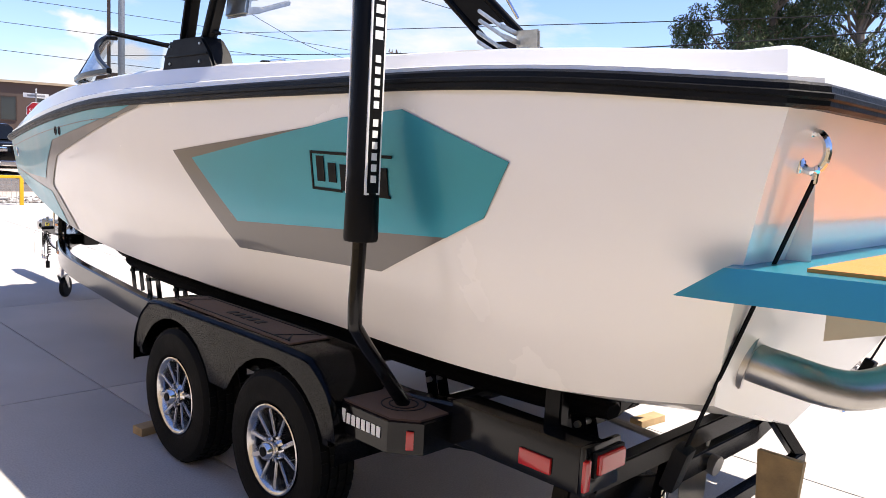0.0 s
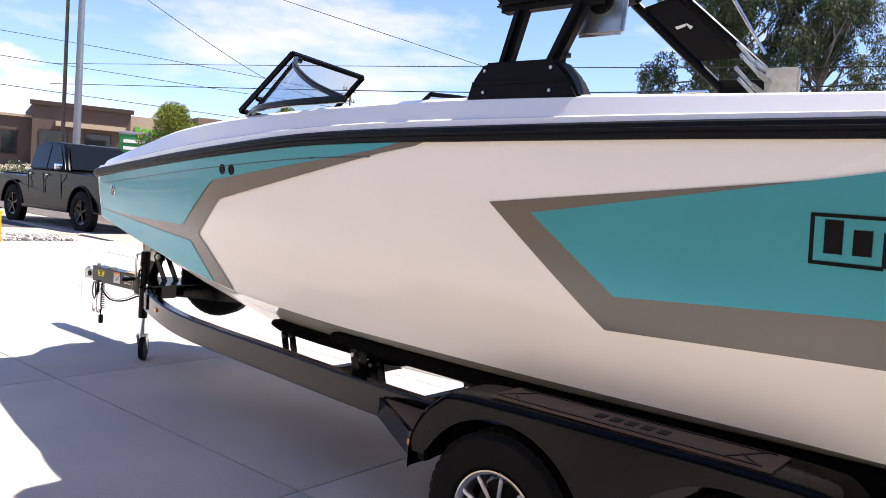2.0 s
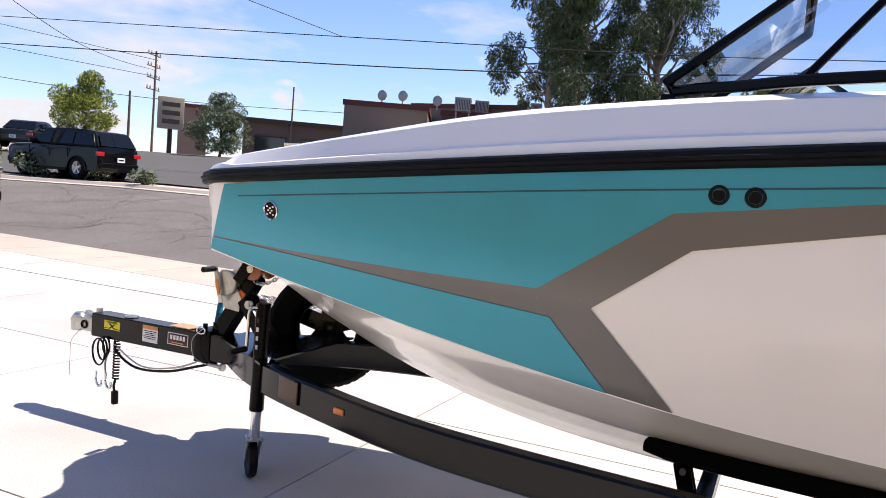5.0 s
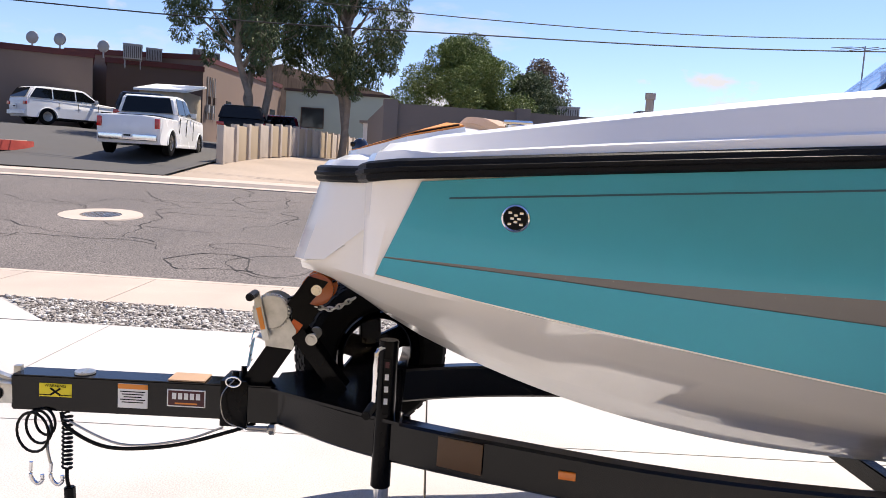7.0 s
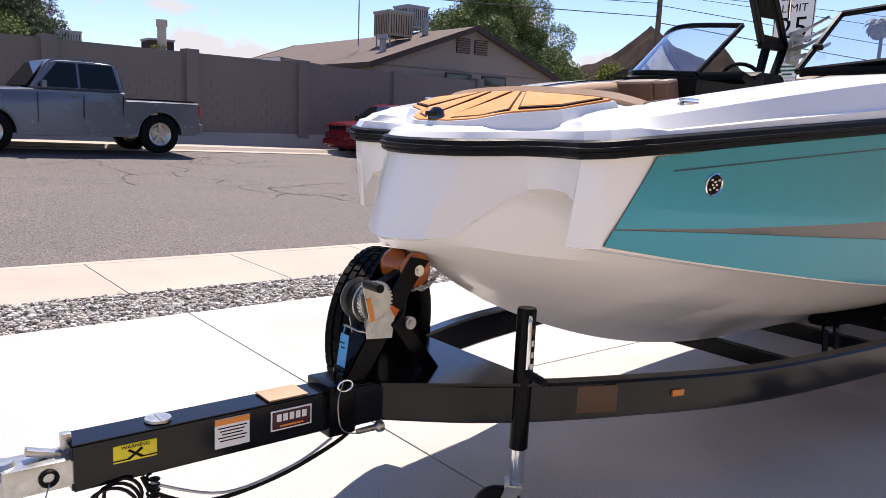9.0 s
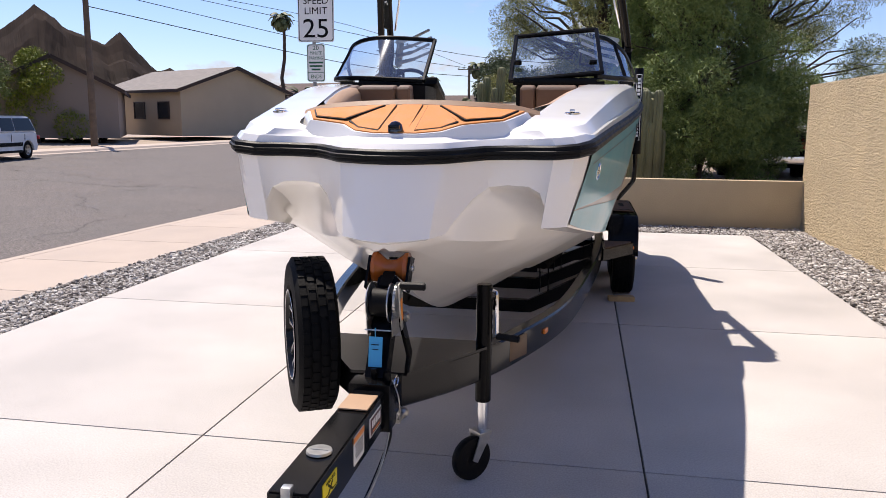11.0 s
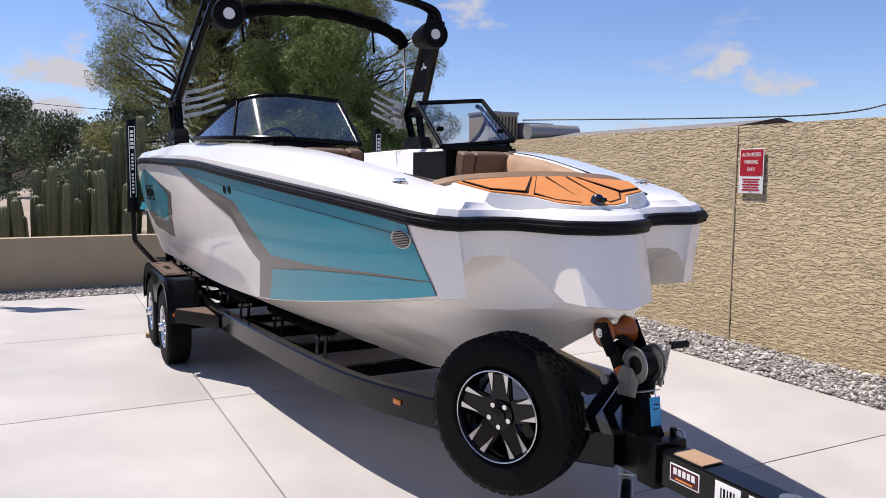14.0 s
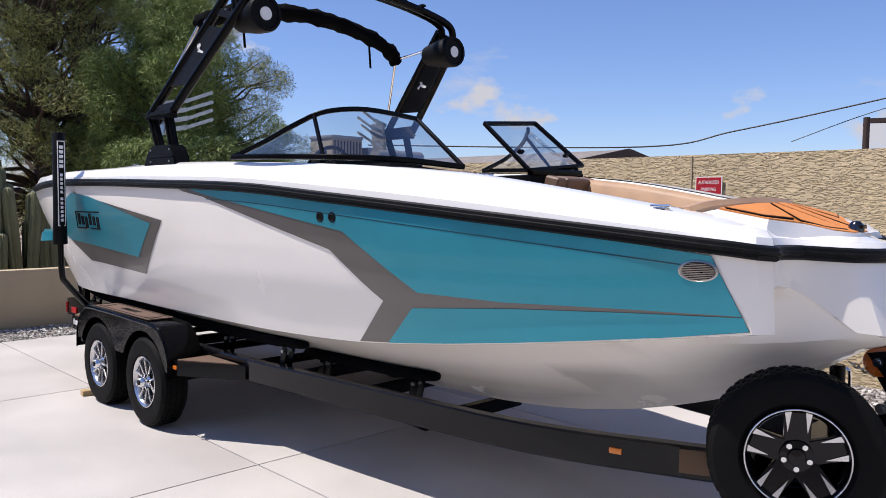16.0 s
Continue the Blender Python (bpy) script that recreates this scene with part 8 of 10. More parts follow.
P_BLACK = mat("car_black", (0.003, 0.003, 0.0034), 0.2, coat=0.05, spec=0.22, var=0.04, scale=2)
P_WHITE = paint("car_white", (0.75, 0.75, 0.74), 0.0)
P_SILVER = paint("car_silver", (0.15, 0.155, 0.17), 0.5)
P_RED = paint("car_red", (0.13, 0.006, 0.011), 0.3)
P_GREY = paint("car_grey", (0.03, 0.033, 0.037), 0.4)
TRUCK = at_ground(6.36, 20.72, -0.11)
P_PALE = paint("car_pale_silver", (0.45, 0.46, 0.47), 0.5)

car("pickup_truck", "lifted black crew-cab pickup with a chrome grille parked at the kerb", "pickup truck", TRUCK, -88, "pickup", P_BLACK, 6.1, 2.1, 2.32, 0.5, 0.54, chrome=True, wheel_mat=GLOSS_BLACK)
car("pickup_truck", "black pickup parked behind another by the kerb", "pickup truck", at_ground(5.4, 30.5, -0.11), -78, "pickup", P_BLACK, 5.8, 2.0, 1.95, 0.08, 0.42, wheel_mat=GLOSS_BLACK)
car("suv", "black compact suv parked across the street", "car", at_ground(15.6, 25.5, -0.10), 89, "suv", P_BLACK, 4.5, 1.85, 1.64)
car("pickup_truck", "white crew-cab pickup parked beside the low fence", "pickup truck", at_ground(23.3, 14.3, -0.12), 4, "pickup", P_WHITE, 5.9, 2.05, 1.95, 0.04, 0.41)
car("suv", "white compact suv parked by the brown building", "car", at_ground(33.5, 22.0, -0.12), -38, "suv", P_WHITE, 4.6, 1.85, 1.68)
car("suv", "grey suv parked in front of the shed", "car", at_ground(29.5, 16.8, -0.12), 12, "suv", P_GREY, 4.9, 1.95, 1.8)
car("suv", "dark suv parked behind the low fence", "car", at_ground(31.0, 13.2, -0.12), 10, "suv", P_BLACK, 4.9, 1.95, 1.8)
car("suv", "dark red suv parked behind the low fence", "car", at_ground(36.0, 12.6, -0.12), 10, "suv", P_RED, 4.7, 1.9, 1.7)
car("pickup_truck", "silver extended-cab pickup parked across the street", "pickup truck", at_ground(17.5, 2.6, -0.10), 95, "pickup", P_SILVER, 5.8, 1.98, 2.09, 0.28, 0.46)
car("suv", "dark red suv parked across the street", "car", at_ground(20.0, -8.5, -0.10), 93, "suv", P_RED, 4.9, 1.9, 1.8, wheel_r=0.39)
mini = car("hatchback", "white and black hatchback with a checkered side stripe", "car", at_ground(20.8, -16.8, -0.10), 98, "hatch", P_WHITE, 4.1, 1.75, 1.62, wheel_r=0.33)
for k in range(14):
    for r in range(2):
        bm = bmesh.new()
        box(bm, (0.09, 0.012, 0.07), (-0.85 + 0.09 * (2 * k + r) * 0.62, 0.873, 0.52 + 0.07 * r))
        part("checker", bm, INK, mini)
bm = bmesh.new()
box(bm, (1.9, 1.3, 0.03), (-0.38, 0, 1.63), bevel=0.01)
part("black_roof", bm, P_BLACK, mini, "black roof panel")
car("pickup_truck", "white crew-cab pickup in a far driveway", "pickup truck", at_ground(31.0, -36.0, -0.12), -20, "pickup", P_WHITE, 5.9, 2.0, 1.95)
car("sedan", "pale silver sedan parked at the kerb", "car", at_ground(6.95, -27.4, -0.10), -88, "sedan", P_PALE, 5.1, 1.9, 1.42)
car("suv", "white suv parked at the kerb", "car", at_ground(6.9, -35.5, -0.10), -88, "suv", P_WHITE, 4.8, 1.9, 1.8)
car("suv", "dark suv parked far along the kerb", "car", at_ground(6.8, -43.5, -0.10), -88, "suv", P_GREY, 4.7, 1.9, 1.75)
car("suv", "white boxy suv parked across the street", "car", at_ground(15.2, -46.0, -0.10), 70, "suv", P_WHITE, 4.0, 1.75, 1.7)
car("pickup_truck", "white extended-cab pickup in a driveway", "pickup truck", at_ground(20.8, -48.5, -0.10), 160, "pickup", P_WHITE, 5.7, 2.0, 1.85)
car("sedan", "white sedan in the far car park", "car", at_ground(22.0, 40.5, -0.10), 30, "sedan", P_WHITE, 4.7, 1.85, 1.45)
car("sedan", "dark sedan in the far car park", "car", at_ground(24.5, 39.0, -0.10), 30, "sedan", P_GREY, 4.7, 1.85, 1.45)
car("sedan", "white sedan seen past the stop sign", "car", at_ground(4.0, 40.0, -0.10), 10, "sedan", P_WHITE, 4.7, 1.85, 1.45)
car("pickup_truck", "dark pickup parked beyond the cactus bed", "pickup truck", (-5.2, -13.2, 0.36), -95, "pickup", P_BLACK, 5.6, 1.95, 1.85)


# ---- buildings, signs, wires, gravel, distance ----
BROWN_WALL = mat("brown_stucco", (0.20, 0.145, 0.115), 0.9, var=0.08, scale=0.5, bump=0.2, bump_scale=40)
DARK_BROWN = mat("dark_brown_stucco", (0.105, 0.075, 0.062), 0.9, var=0.08, scale=0.5, bump=0.2, bump_scale=40)
TAN_WALL = mat("tan_house_wall", (0.27, 0.22, 0.185), 0.9, var=0.06, scale=0.6, bump=0.2, bump_scale=40)
SAND_WALL = mat("sand_stucco", (0.45, 0.36, 0.25), 0.9, var=0.06, scale=0.5, bump=0.2, bump_scale=40)
GREEN_WALL = mat("pale_green_wall", (0.30, 0.36, 0.32), 0.9, var=0.06, scale=0.5)
MAROON = mat("maroon_parapet", (0.10, 0.025, 0.022), 0.7, var=0.1, scale=1)
SHINGLE = mat("brown_shingle", (0.115, 0.085, 0.075), 0.95, var=0.25, scale=2.2, bump=0.6, bump_scale=14, fine=0.25)
SHINGLE_GREY = mat("grey_shingle", (0.22, 0.20, 0.185), 0.95, var=0.2, scale=2.5, bump=0.6, bump_scale=14, fine=0.25)
FASCIA = mat("dark_fascia", (0.045, 0.028, 0.022), 0.7, var=0.1)
METAL_GREY = mat("grey_sheet_metal", (0.32, 0.32, 0.32), 0.5, metal=0.4, var=0.12, scale=3)
LOUVRE = mat("beige_louvre", (0.36, 0.29, 0.20), 0.6, var=0.1, scale=4)
SIGN_RED = mat("sign_red", (0.38, 0.012, 0.02), 0.4, var=0.05)
SIGN_GREEN = mat("sign_green", (0.02, 0.20, 0.05), 0.4)
BRIGHT_GREEN = mat("bright_green_letters", (0.10, 0.42, 0.03), 0.4)
INK_GREEN = mat("sign_ink_green", (0.01, 0.10, 0.05), 0.45)
SAFETY_YELLOW = mat("yellow_steel", (0.62, 0.36, 0.01), 0.45, var=0.15, scale=6)
GALV = mat("galvanised_steel", (0.36, 0.36, 0.35), 0.45, metal=0.85, var=0.25, scale=20)
POLE_WOOD = mat("utility_pole_wood", (0.16, 0.115, 0.08), 0.9, var=0.3, scale=3, bump=0.4, bump_scale=30)
WIRE = mat("black_cable", (0.012, 0.012, 0.013), 0.6)
RED_KERB = mat("red_kerb_paint", (0.42, 0.06, 0.045), 0.8, var=0.2, scale=3)
PALE_POST = mat("pale_block", (0.50, 0.43, 0.36), 0.9, var=0.1, scale=2, bump=0.2, bump_scale=40)
LOT = mat("lot_asphalt", (0.075, 0.072, 0.07), 0.9, var=0.15, scale=0.5, bump=0.4, bump_scale=50, fine=0.2)
ROCK = mat("desert_rock", (0.034, 0.025, 0.021), 0.95, spec=0.05, var=0.45, scale=0.03, bump=0.6, bump_scale=0.12, fine=0.0)
WINDOW_GLASS = mat("dark_window", (0.02, 0.024, 0.027), 0.06, coat=0.4)


def gravel_mat():
    m = bpy.data.materials.new("loose_gravel")
    m.use_nodes = True
    nt = m.node_tree
    b = nt.nodes["Principled BSDF"]
    g = nt.nodes.new("ShaderNodeNewGeometry")
    r = nt.nodes.new("ShaderNodeValToRGB")
    for k, (p, c) in enumerate(((0.0, (0.10, 0.085, 0.075)), (0.35, (0.26, 0.235, 0.215)), (0.7, (0.40, 0.375, 0.35)), (1.0, (0.62, 0.60, 0.57)))):
        e = r.color_ramp.elements[k] if k < 2 else r.color_ramp.elements.new(p)
        e.position, e.color = p, (*c, 1)
    nt.links.new(g.outputs["Random Per Island"], r.inputs[0])
    nt.links.new(r.outputs[0], b.inputs["Base Color"])
    b.inputs["Roughness"].default_value = 0.85
    return m


GRAVEL = gravel_mat()


def in_ground(name, ob_parent, size, loc, material, label="", bevel=0.0, rot=(0, 0, 0)):
    bm = bmesh.new()
    box(bm, size, loc, rot, bevel=bevel)
    return part(name, bm, material, ob_parent, label)


def window(parent, x, y, z, w, h, material=None):
    """A window on a wall whose outside faces local -y."""
    bm = bmesh.new()
    for sx in (-1, 1):
        box(bm, (0.07, 0.09, h + 0.14), (x + sx * (w / 2 + 0.035), y - 0.02, z))
        box(bm, (w, 0.09, 0.07), (x, y - 0.02, z + sx * (h / 2 + 0.035)))
    f = part("window", bm, material or FASCIA, parent)
    in_ground("pane", f, (w, 0.03, h), (x, y - 0.005, z), WINDOW_GLASS)
    return f


def gable_roof(parent, x0, x1, y0, y1, eave, ridge, material, over=0.35, thick=0.14):
    """Ridge along local x."""
    ym = (y0 + y1) / 2
    for ya, name in ((y0 - over, "roof_slope"), (y1 + over, "roof_slope")):
        s = (ridge - eave) / abs(ym - (y0 if ya < ym else y1))
        za = ridge - s * abs(ym - ya)
        bm = bmesh.new()
        sweep(bm, [(x0 - over, 0, 0), (x1 + over, 0, 0)], [(-ya, za), (-ym, ridge), (-ym, ridge + thick), (-ya, za + thick)])
        part(name, bm, material, parent)
        bm = bmesh.new()
        beam(bm, (x0 - over, ya, za + 0.04), (x1 + over, ya, za + 0.04), 0.04, 0.2, 0)
        part("eave_board", bm, FASCIA, parent)
        for xe in (x0 - over, x1 + over):
            bm = bmesh.new()
            beam(bm, (xe, ya, za + 0.05), (xe, ym, ridge + 0.05), 0.05, 0.22, 0)
            part("barge_board", bm, FASCIA, parent)
    for xe in (x0, x1 - 0.15):
        bm = bmesh.new()
        prism(bm, [(y0, eave - 0.02), (y1, eave - 0.02), (ym, ridge)], 0.15, Matrix(((0, 0, 1, xe + 0.075), (1, 0, 0, 0), (0, 1, 0, 0), (0, 0, 0, 1))))
        part("gable_wall", bm, parent_wall(parent), parent)


def parent_wall(t):
    return bpy.data.materials[t["wall_material"]] if "wall_material" in t else TAN_WALL


def walls(parent, x0, x1, y0, y1, z0, z1, material, th=0.2):
    for size, loc in (((x1 - x0, th, z1 - z0), ((x0 + x1) / 2, y0 + th / 2, (z0 + z1) / 2)), ((x1 - x0, th, z1 - z0), ((x0 + x1) / 2, y1 - th / 2, (z0 + z1) / 2)),
                      ((th, y1 - y0 - 2 * th, z1 - z0), (x0 + th / 2, (y0 + y1) / 2, (z0 + z1) / 2)), ((th, y1 - y0 - 2 * th, z1 - z0), (x1 - th / 2, (y0 + y1) / 2, (z0 + z1) / 2))):
        in_ground("wall", parent, size, loc, material)


def cooler(loc, s, label, material=LOUVRE, rz=0.0):
    """A rooftop evaporative cooler on legs, with louvred sides."""
    t = thing("rooftop_cooler", loc, label, "air conditioner", rz=rz)
    in_ground("cabinet", t, (s, s, s * 0.8), (0, 0, s * 0.55), material, bevel=0.02)
    in_ground("lid", t, (s * 1.06, s * 1.06, s * 0.08), (0, 0, s * 0.98), METAL_GREY, bevel=0.02)
    for k in range(9):
        for sy in (-1, 1):
            in_ground("louvre", t, (0.03, 0.02, s * 0.66), (-s * 0.42 + k * s * 0.105, sy * (s / 2 + 0.008), s * 0.55), FASCIA)
        in_ground("louvre", t, (0.02, 0.03, s * 0.66), (-(s / 2 + 0.008), -s * 0.42 + k * s * 0.105, s * 0.55), FASCIA)
    for sx in (-1, 1):
        for sy in (-1, 1):
            in_ground("leg", t, (0.05, 0.05, s * 0.16 + 0.3), (sx * s * 0.42, sy * s * 0.42, s * 0.08 - 0.15), METAL_GREY)
    return t


# tan gable house across the street
def make_tan_house():
    t = thing("house", (24, -15.2, 0), "tan single-storey house with a brown shingle gable roof", "house")
    t["wall_material"] = TAN_WALL.name
    walls(t, 0, 16, -5.1, 5.1, -0.1, 3.75, TAN_WALL)
    gable_roof(t, 0, 16, -5.1, 5.1, 3.75, 5.55, SHINGLE, 0.3)
    for k in (-0.55, 0.45):
        bm = bmesh.new()
        box(bm, (0.06, 0.72, 0.62), (-0.03, k + 0.1, 4.84))
        v = part("gable_vent", bm, FASCIA, t)
        for j in range(6):
            in_ground("slat", v, (0.05, 0.70, 0.05), (-0.06, k + 0.1, 4.58 + j * 0.10), BROWN_WALL, rot=(0, 25, 0))
    for yc in (0.75, -1.3):
        bm = bmesh.new()
        box(bm, (0.07, 1.45, 0.42), (-0.02, yc, 3.45))
        f = part("window", bm, FASCIA, t)
        in_ground("pane", f, (0.03, 1.3, 0.30), (-0.05, yc, 3.45), WINDOW_GLASS)
    # lean-to patio roof on the street side of the yard
    in_ground("patio_roof", t, (6, 3.4, 0.10), (4.2, 6.9, 3.58), SHINGLE_GREY, rot=(5, 0, 0))
    in_ground("patio_fascia", t, (6.2, 0.08, 0.16), (4.2, 8.6, 3.66), WHITE_PAINT)
    for xp in (1.5, 7.0):
        in_ground("patio_post", t, (0.12, 0.12, 3.4), (xp, 8.5, 1.8), BROWN_WALL)
    return t


make_tan_house()
cooler((27.2, -13.2, 5.05), 1.25, "tan louvred rooftop cooler on the house roof")
cooler((28.8, -15.3, 5.72), 1.2, "grey rooftop air conditioner on the house roof", METAL_GREY)
for x, y, z in ((25.6, -11.6, 4.35), (26.4, -14.4, 5.4)):
    bm = bmesh.new()
    lathe(bm, [(0, 0.14), (0.55, 0.14), (0.56, 0.24), (0.72, 0.20), (0.74, 0.001)], 'z', 14, (x, y, z))
    single("roof_vent", bm, METAL_GREY, "grey sheet-metal turbine vent on the house roof", "roof vent")
bm = bmesh.new()
cyl(bm, 0.03, (28.5, -12.2, 4.8), (28.5, -12.2, 7.4), 8)
for k in range(4):
    beam(bm, (28.5 - 0.7 + 0.15 * k, -12.9 + 0.45 * k, 7.3), (28.5 + 0.7 - 0.15 * k, -11.9 + 0.45 * k - 0.4, 7.3), 0.03, 0.03, 0)
single("tv_aerial", bm, METAL_GREY, "thin metal television aerial on the house roof", "aerial")

# house seen behind the block wall, roof only
t = thing("house", (33.0, -3.0, 0), "low house with a dark flat roof behind the block wall", "house")
walls(t, 0, 9, -3.5, 3.5, 0.6, 3.5, TAN_WALL)
in_ground("roof", t, (9.8, 7.8, 0.25), (4.5, 0, 3.62), SHINGLE_GREY)
cooler((36.0, -1.6, 3.75), 1.1, "dark rooftop cooler on a flat roof", METAL_GREY)
cooler((37.0, -6.0, 3.75), 1.2, "dark rooftop cooler with a tall flue", FASCIA)
bm = bmesh.new()
cyl(bm, 0.2, (34.0, -5.2, 2.2), (34.0, -5.2, 5.4), 14)
cyl(bm, 0.25, (34.0, -5.2, 5.3), (34.0, -5.2, 5.6), 14)
single("flue", bm, PALE_POST, "pale round chimney flue with a cap", "chimney")

# grey block wall with pilasters across the street
def make_block_wall():
    a, b = Vector((20.3, 6.5, 0)), Vector((23.2, -15.05, 0))
    d = (b - a).normalized()
    L = (b - a).length
    rz = math.degrees(math.atan2(d.y, d.x))
    bm = bmesh.new()
    box(bm, (L, 0.17, 3.2), (L / 2, 0, 1.75))
    w = single("wall_block", bm, BLOCK, "grey-brown concrete block wall with pilasters across the street", "wall", kind="structure")
    w.matrix_world = pose(*a, 0, 0, rz)
    for s in (0.2, 4.25, 8.35, 12.45, 16.8, L - 0.2):
        in_ground("pilaster", w, (0.42, 0.42, 3.34), (s, 0, 1.78), BLOCK, bevel=0.012)
    in_ground("return_wall", w, (0.2, 9, 3.1), (0.1, 4.7, 1.75), BLOCK)
    bm = bmesh.new()
    box(bm, (0.392, 0.012, 0.192), bevel=0.003, seg=1)
    me = mesh_of("block", bm, BLOCK)
    n = 0
    for j in range(11):
        z = 1.26 + j * 0.2
        for i in range(int(L / 0.4) - 1):
            x = 0.42 + i * 0.4 + (0.2 if j % 2 else 0)
            if n >= 300 or x < 8.3 * (j < 4):
                continue
            n += 1
            ob = new("block", me)
            ob.parent = w
            ob.matrix_local = pose(x, -0.089, z, 0, 0, 0)
    return w


make_block_wall()
bm = bmesh.new()
grid_face(bm, [[(far_kerb(y) + 1.75, y, gz(far_kerb(y), y) + 0.02), (21.0 - 0.135 * y + 0.1, y, 0.98)] for y in [-11 + k for k in range(19)]])
single("verge", bm, DIRT, "strip of bare dirt between footway and block wall", "ground", kind="structure")

# low fence of panels and pale posts beside the car park
def make_fence():
    a, b = Vector((22.9, 12.0, 0)), Vector((46.2, 9.0, 0))
    d = (b - a).normalized()
    rz = math.degrees(math.atan2(d.y, d.x))
    f = thing("fence", (0, 0, 0), "low tan panel fence with pale posts beside the car park", "fence")
    n = 20
    for k in range(n + 1):
        p = a + (b - a) * (k / n)
        z = gz(p.x, p.y)
        bm = bmesh.new()
        box(bm, (0.20, 0.24, 1.30), (p.x, p.y, z + 0.48), (0, 0, rz), bevel=0.01)
        part("post", bm, PALE_POST, f)
        if k < n:
            q = a + (b - a) * ((k + 0.5) / n)
            bm = bmesh.new()
            box(bm, ((b - a).length / n - 0.2, 0.10, 1.22), (q.x, q.y, gz(q.x, q.y) + 0.45), (0, 0, rz), bevel=0.008)
            part("panel", bm, SAND_WALL if k % 3 else PALE_POST, f)
    return f


make_fence()

# brown flat-roofed building by the car park
def make_brown_building():
    t = thing("commercial_building", (0, 0, 0), "brown flat-roofed building with a maroon parapet", "building")

    def wing(x0, y0, x1, y1, depth, z0, z1, m, wins=()):
        d = Vector((x1 - x0, y1 - y0, 0))
        L = d.length
        M = pose(x0, y0, 0, 0, 0, math.degrees(math.atan2(d.y, d.x)))
        bm = bmesh.new()
        box(bm, (L, depth, z1 - z0), (L / 2, -depth / 2, (z0 + z1) / 2))
        w = part("wing", bm, m, t)
        w.matrix_local = M
        for size, loc in (((L + 0.1, 0.12, 0.28), (L / 2, 0.03, z1 + 0.02)), ((0.12, depth + 0.1, 0.28), (-0.03, -depth / 2, z1 + 0.02)), ((0.12, depth + 0.1, 0.28), (L + 0.03, -depth / 2, z1 + 0.02))):
            in_ground("parapet_trim", w, size, loc, MAROON)
        for x, z, ww, hh in wins:
            in_ground("opening", w, (ww, 0.06, hh), (x, 0.01, z), WINDOW_GLASS)
        return w
    a = wing(35.2, 21.6, 33.3, 25.8, 9, 1.6, 5.85, BROWN_WALL, ((3.0, 3.4, 1.0, 0.5),))
    wing(40.9, 18.0, 39.2, 22.6, 10, 1.6, 6.1, DARK_BROWN, ((1.2, 3.6, 1.0, 1.9),))
    wing(56.0, 16.6, 41.0, 18.0, 8, 1.8, 6.75, BROWN_WALL, ((2.0, 4.0, 1.2, 1.8), (7.0, 4.0, 1.2, 1.8), (11.0, 4.0, 0.8, 1.4)))
    for k in range(4):
        in_ground("conduit", t, (0.05, 0.05, 2.4), (41.6 + 0.35 * k, 17.9 - 0.04 * k, 4.6), METAL_GREY)
        in_ground("meter_box", t, (0.28, 0.18, 0.42), (41.5 + 0.42 * k, 17.84, 4.0 + 0.5 * (k % 2)), DARK_BROWN if k % 2 else METAL_GREY)
    return t


make_brown_building()
for x, y, z, s in ((38.6, 21.0, 6.0, 0.9), (40.6, 20.6, 6.2, 0.8), (43.5, 19.0, 6.8, 0.7), (45.0, 18.6, 6.8, 0.7)):
    cooler((x, y, z), s, "pale rooftop air conditioner on the brown building", METAL_GREY, 20)
for x, y, z in ((34.6, 22.9, 6.1), (34.6, 24.2, 6.1), (35.9, 21.4, 6.05)):
    bm = bmesh.new()
    r = bmesh.ops.create_uvsphere(bm, u_segments=14, v_segments=8, radius=0.30)
    bmesh.ops.scale(bm, vec=(0.25, 1, 1), verts=r["verts"])
    bmesh.ops.translate(bm, vec=(x, y, z + 0.35), verts=r["verts"])
    cyl(bm, 0.04, (x, y, z - 0.2), (x, y, z + 0.3), 8)
    single("satellite_dish", bm, METAL_GREY, "small grey satellite dish on the flat roof", "satellite dish")
t = thing("shed", (32.6, 17.3, 0), "pale metal shed with a low white roof", "shed")
t["wall_material"] = SAND_WALL.name
walls(t, -0.2, 2.4, -1.0, 1.0, 1.4, 4.2, SAND_WALL)
in_ground("roof", t, (3.0, 2.4, 0.10), (1.1, 0, 4.42), WHITE_PAINT, rot=(0, -9, 0))
t = thing("commercial_building", (56, 16.2, 0), "pale green flat-roofed building beyond the fence", "building", rz=-82)
walls(t, 0, 8, 0, 8, 1.8, 6.5, GREEN_WALL)
in_ground("roof", t, (8.3, 8.3, 0.2), (4, 4, 6.6), FASCIA)
window(t, 2, 0, 4.6, 1.6, 1.4)
t = thing("garden_shed", (47, 7.0, 0), "small white shed with a grey roof", "shed")
walls(t, 0, 3, 0, 2.5, 1.6, 4.0, WHITE_PAINT)
in_ground("roof", t, (3.4, 3.0, 0.15), (1.5, 1.25, 4.1), SHINGLE_GREY)

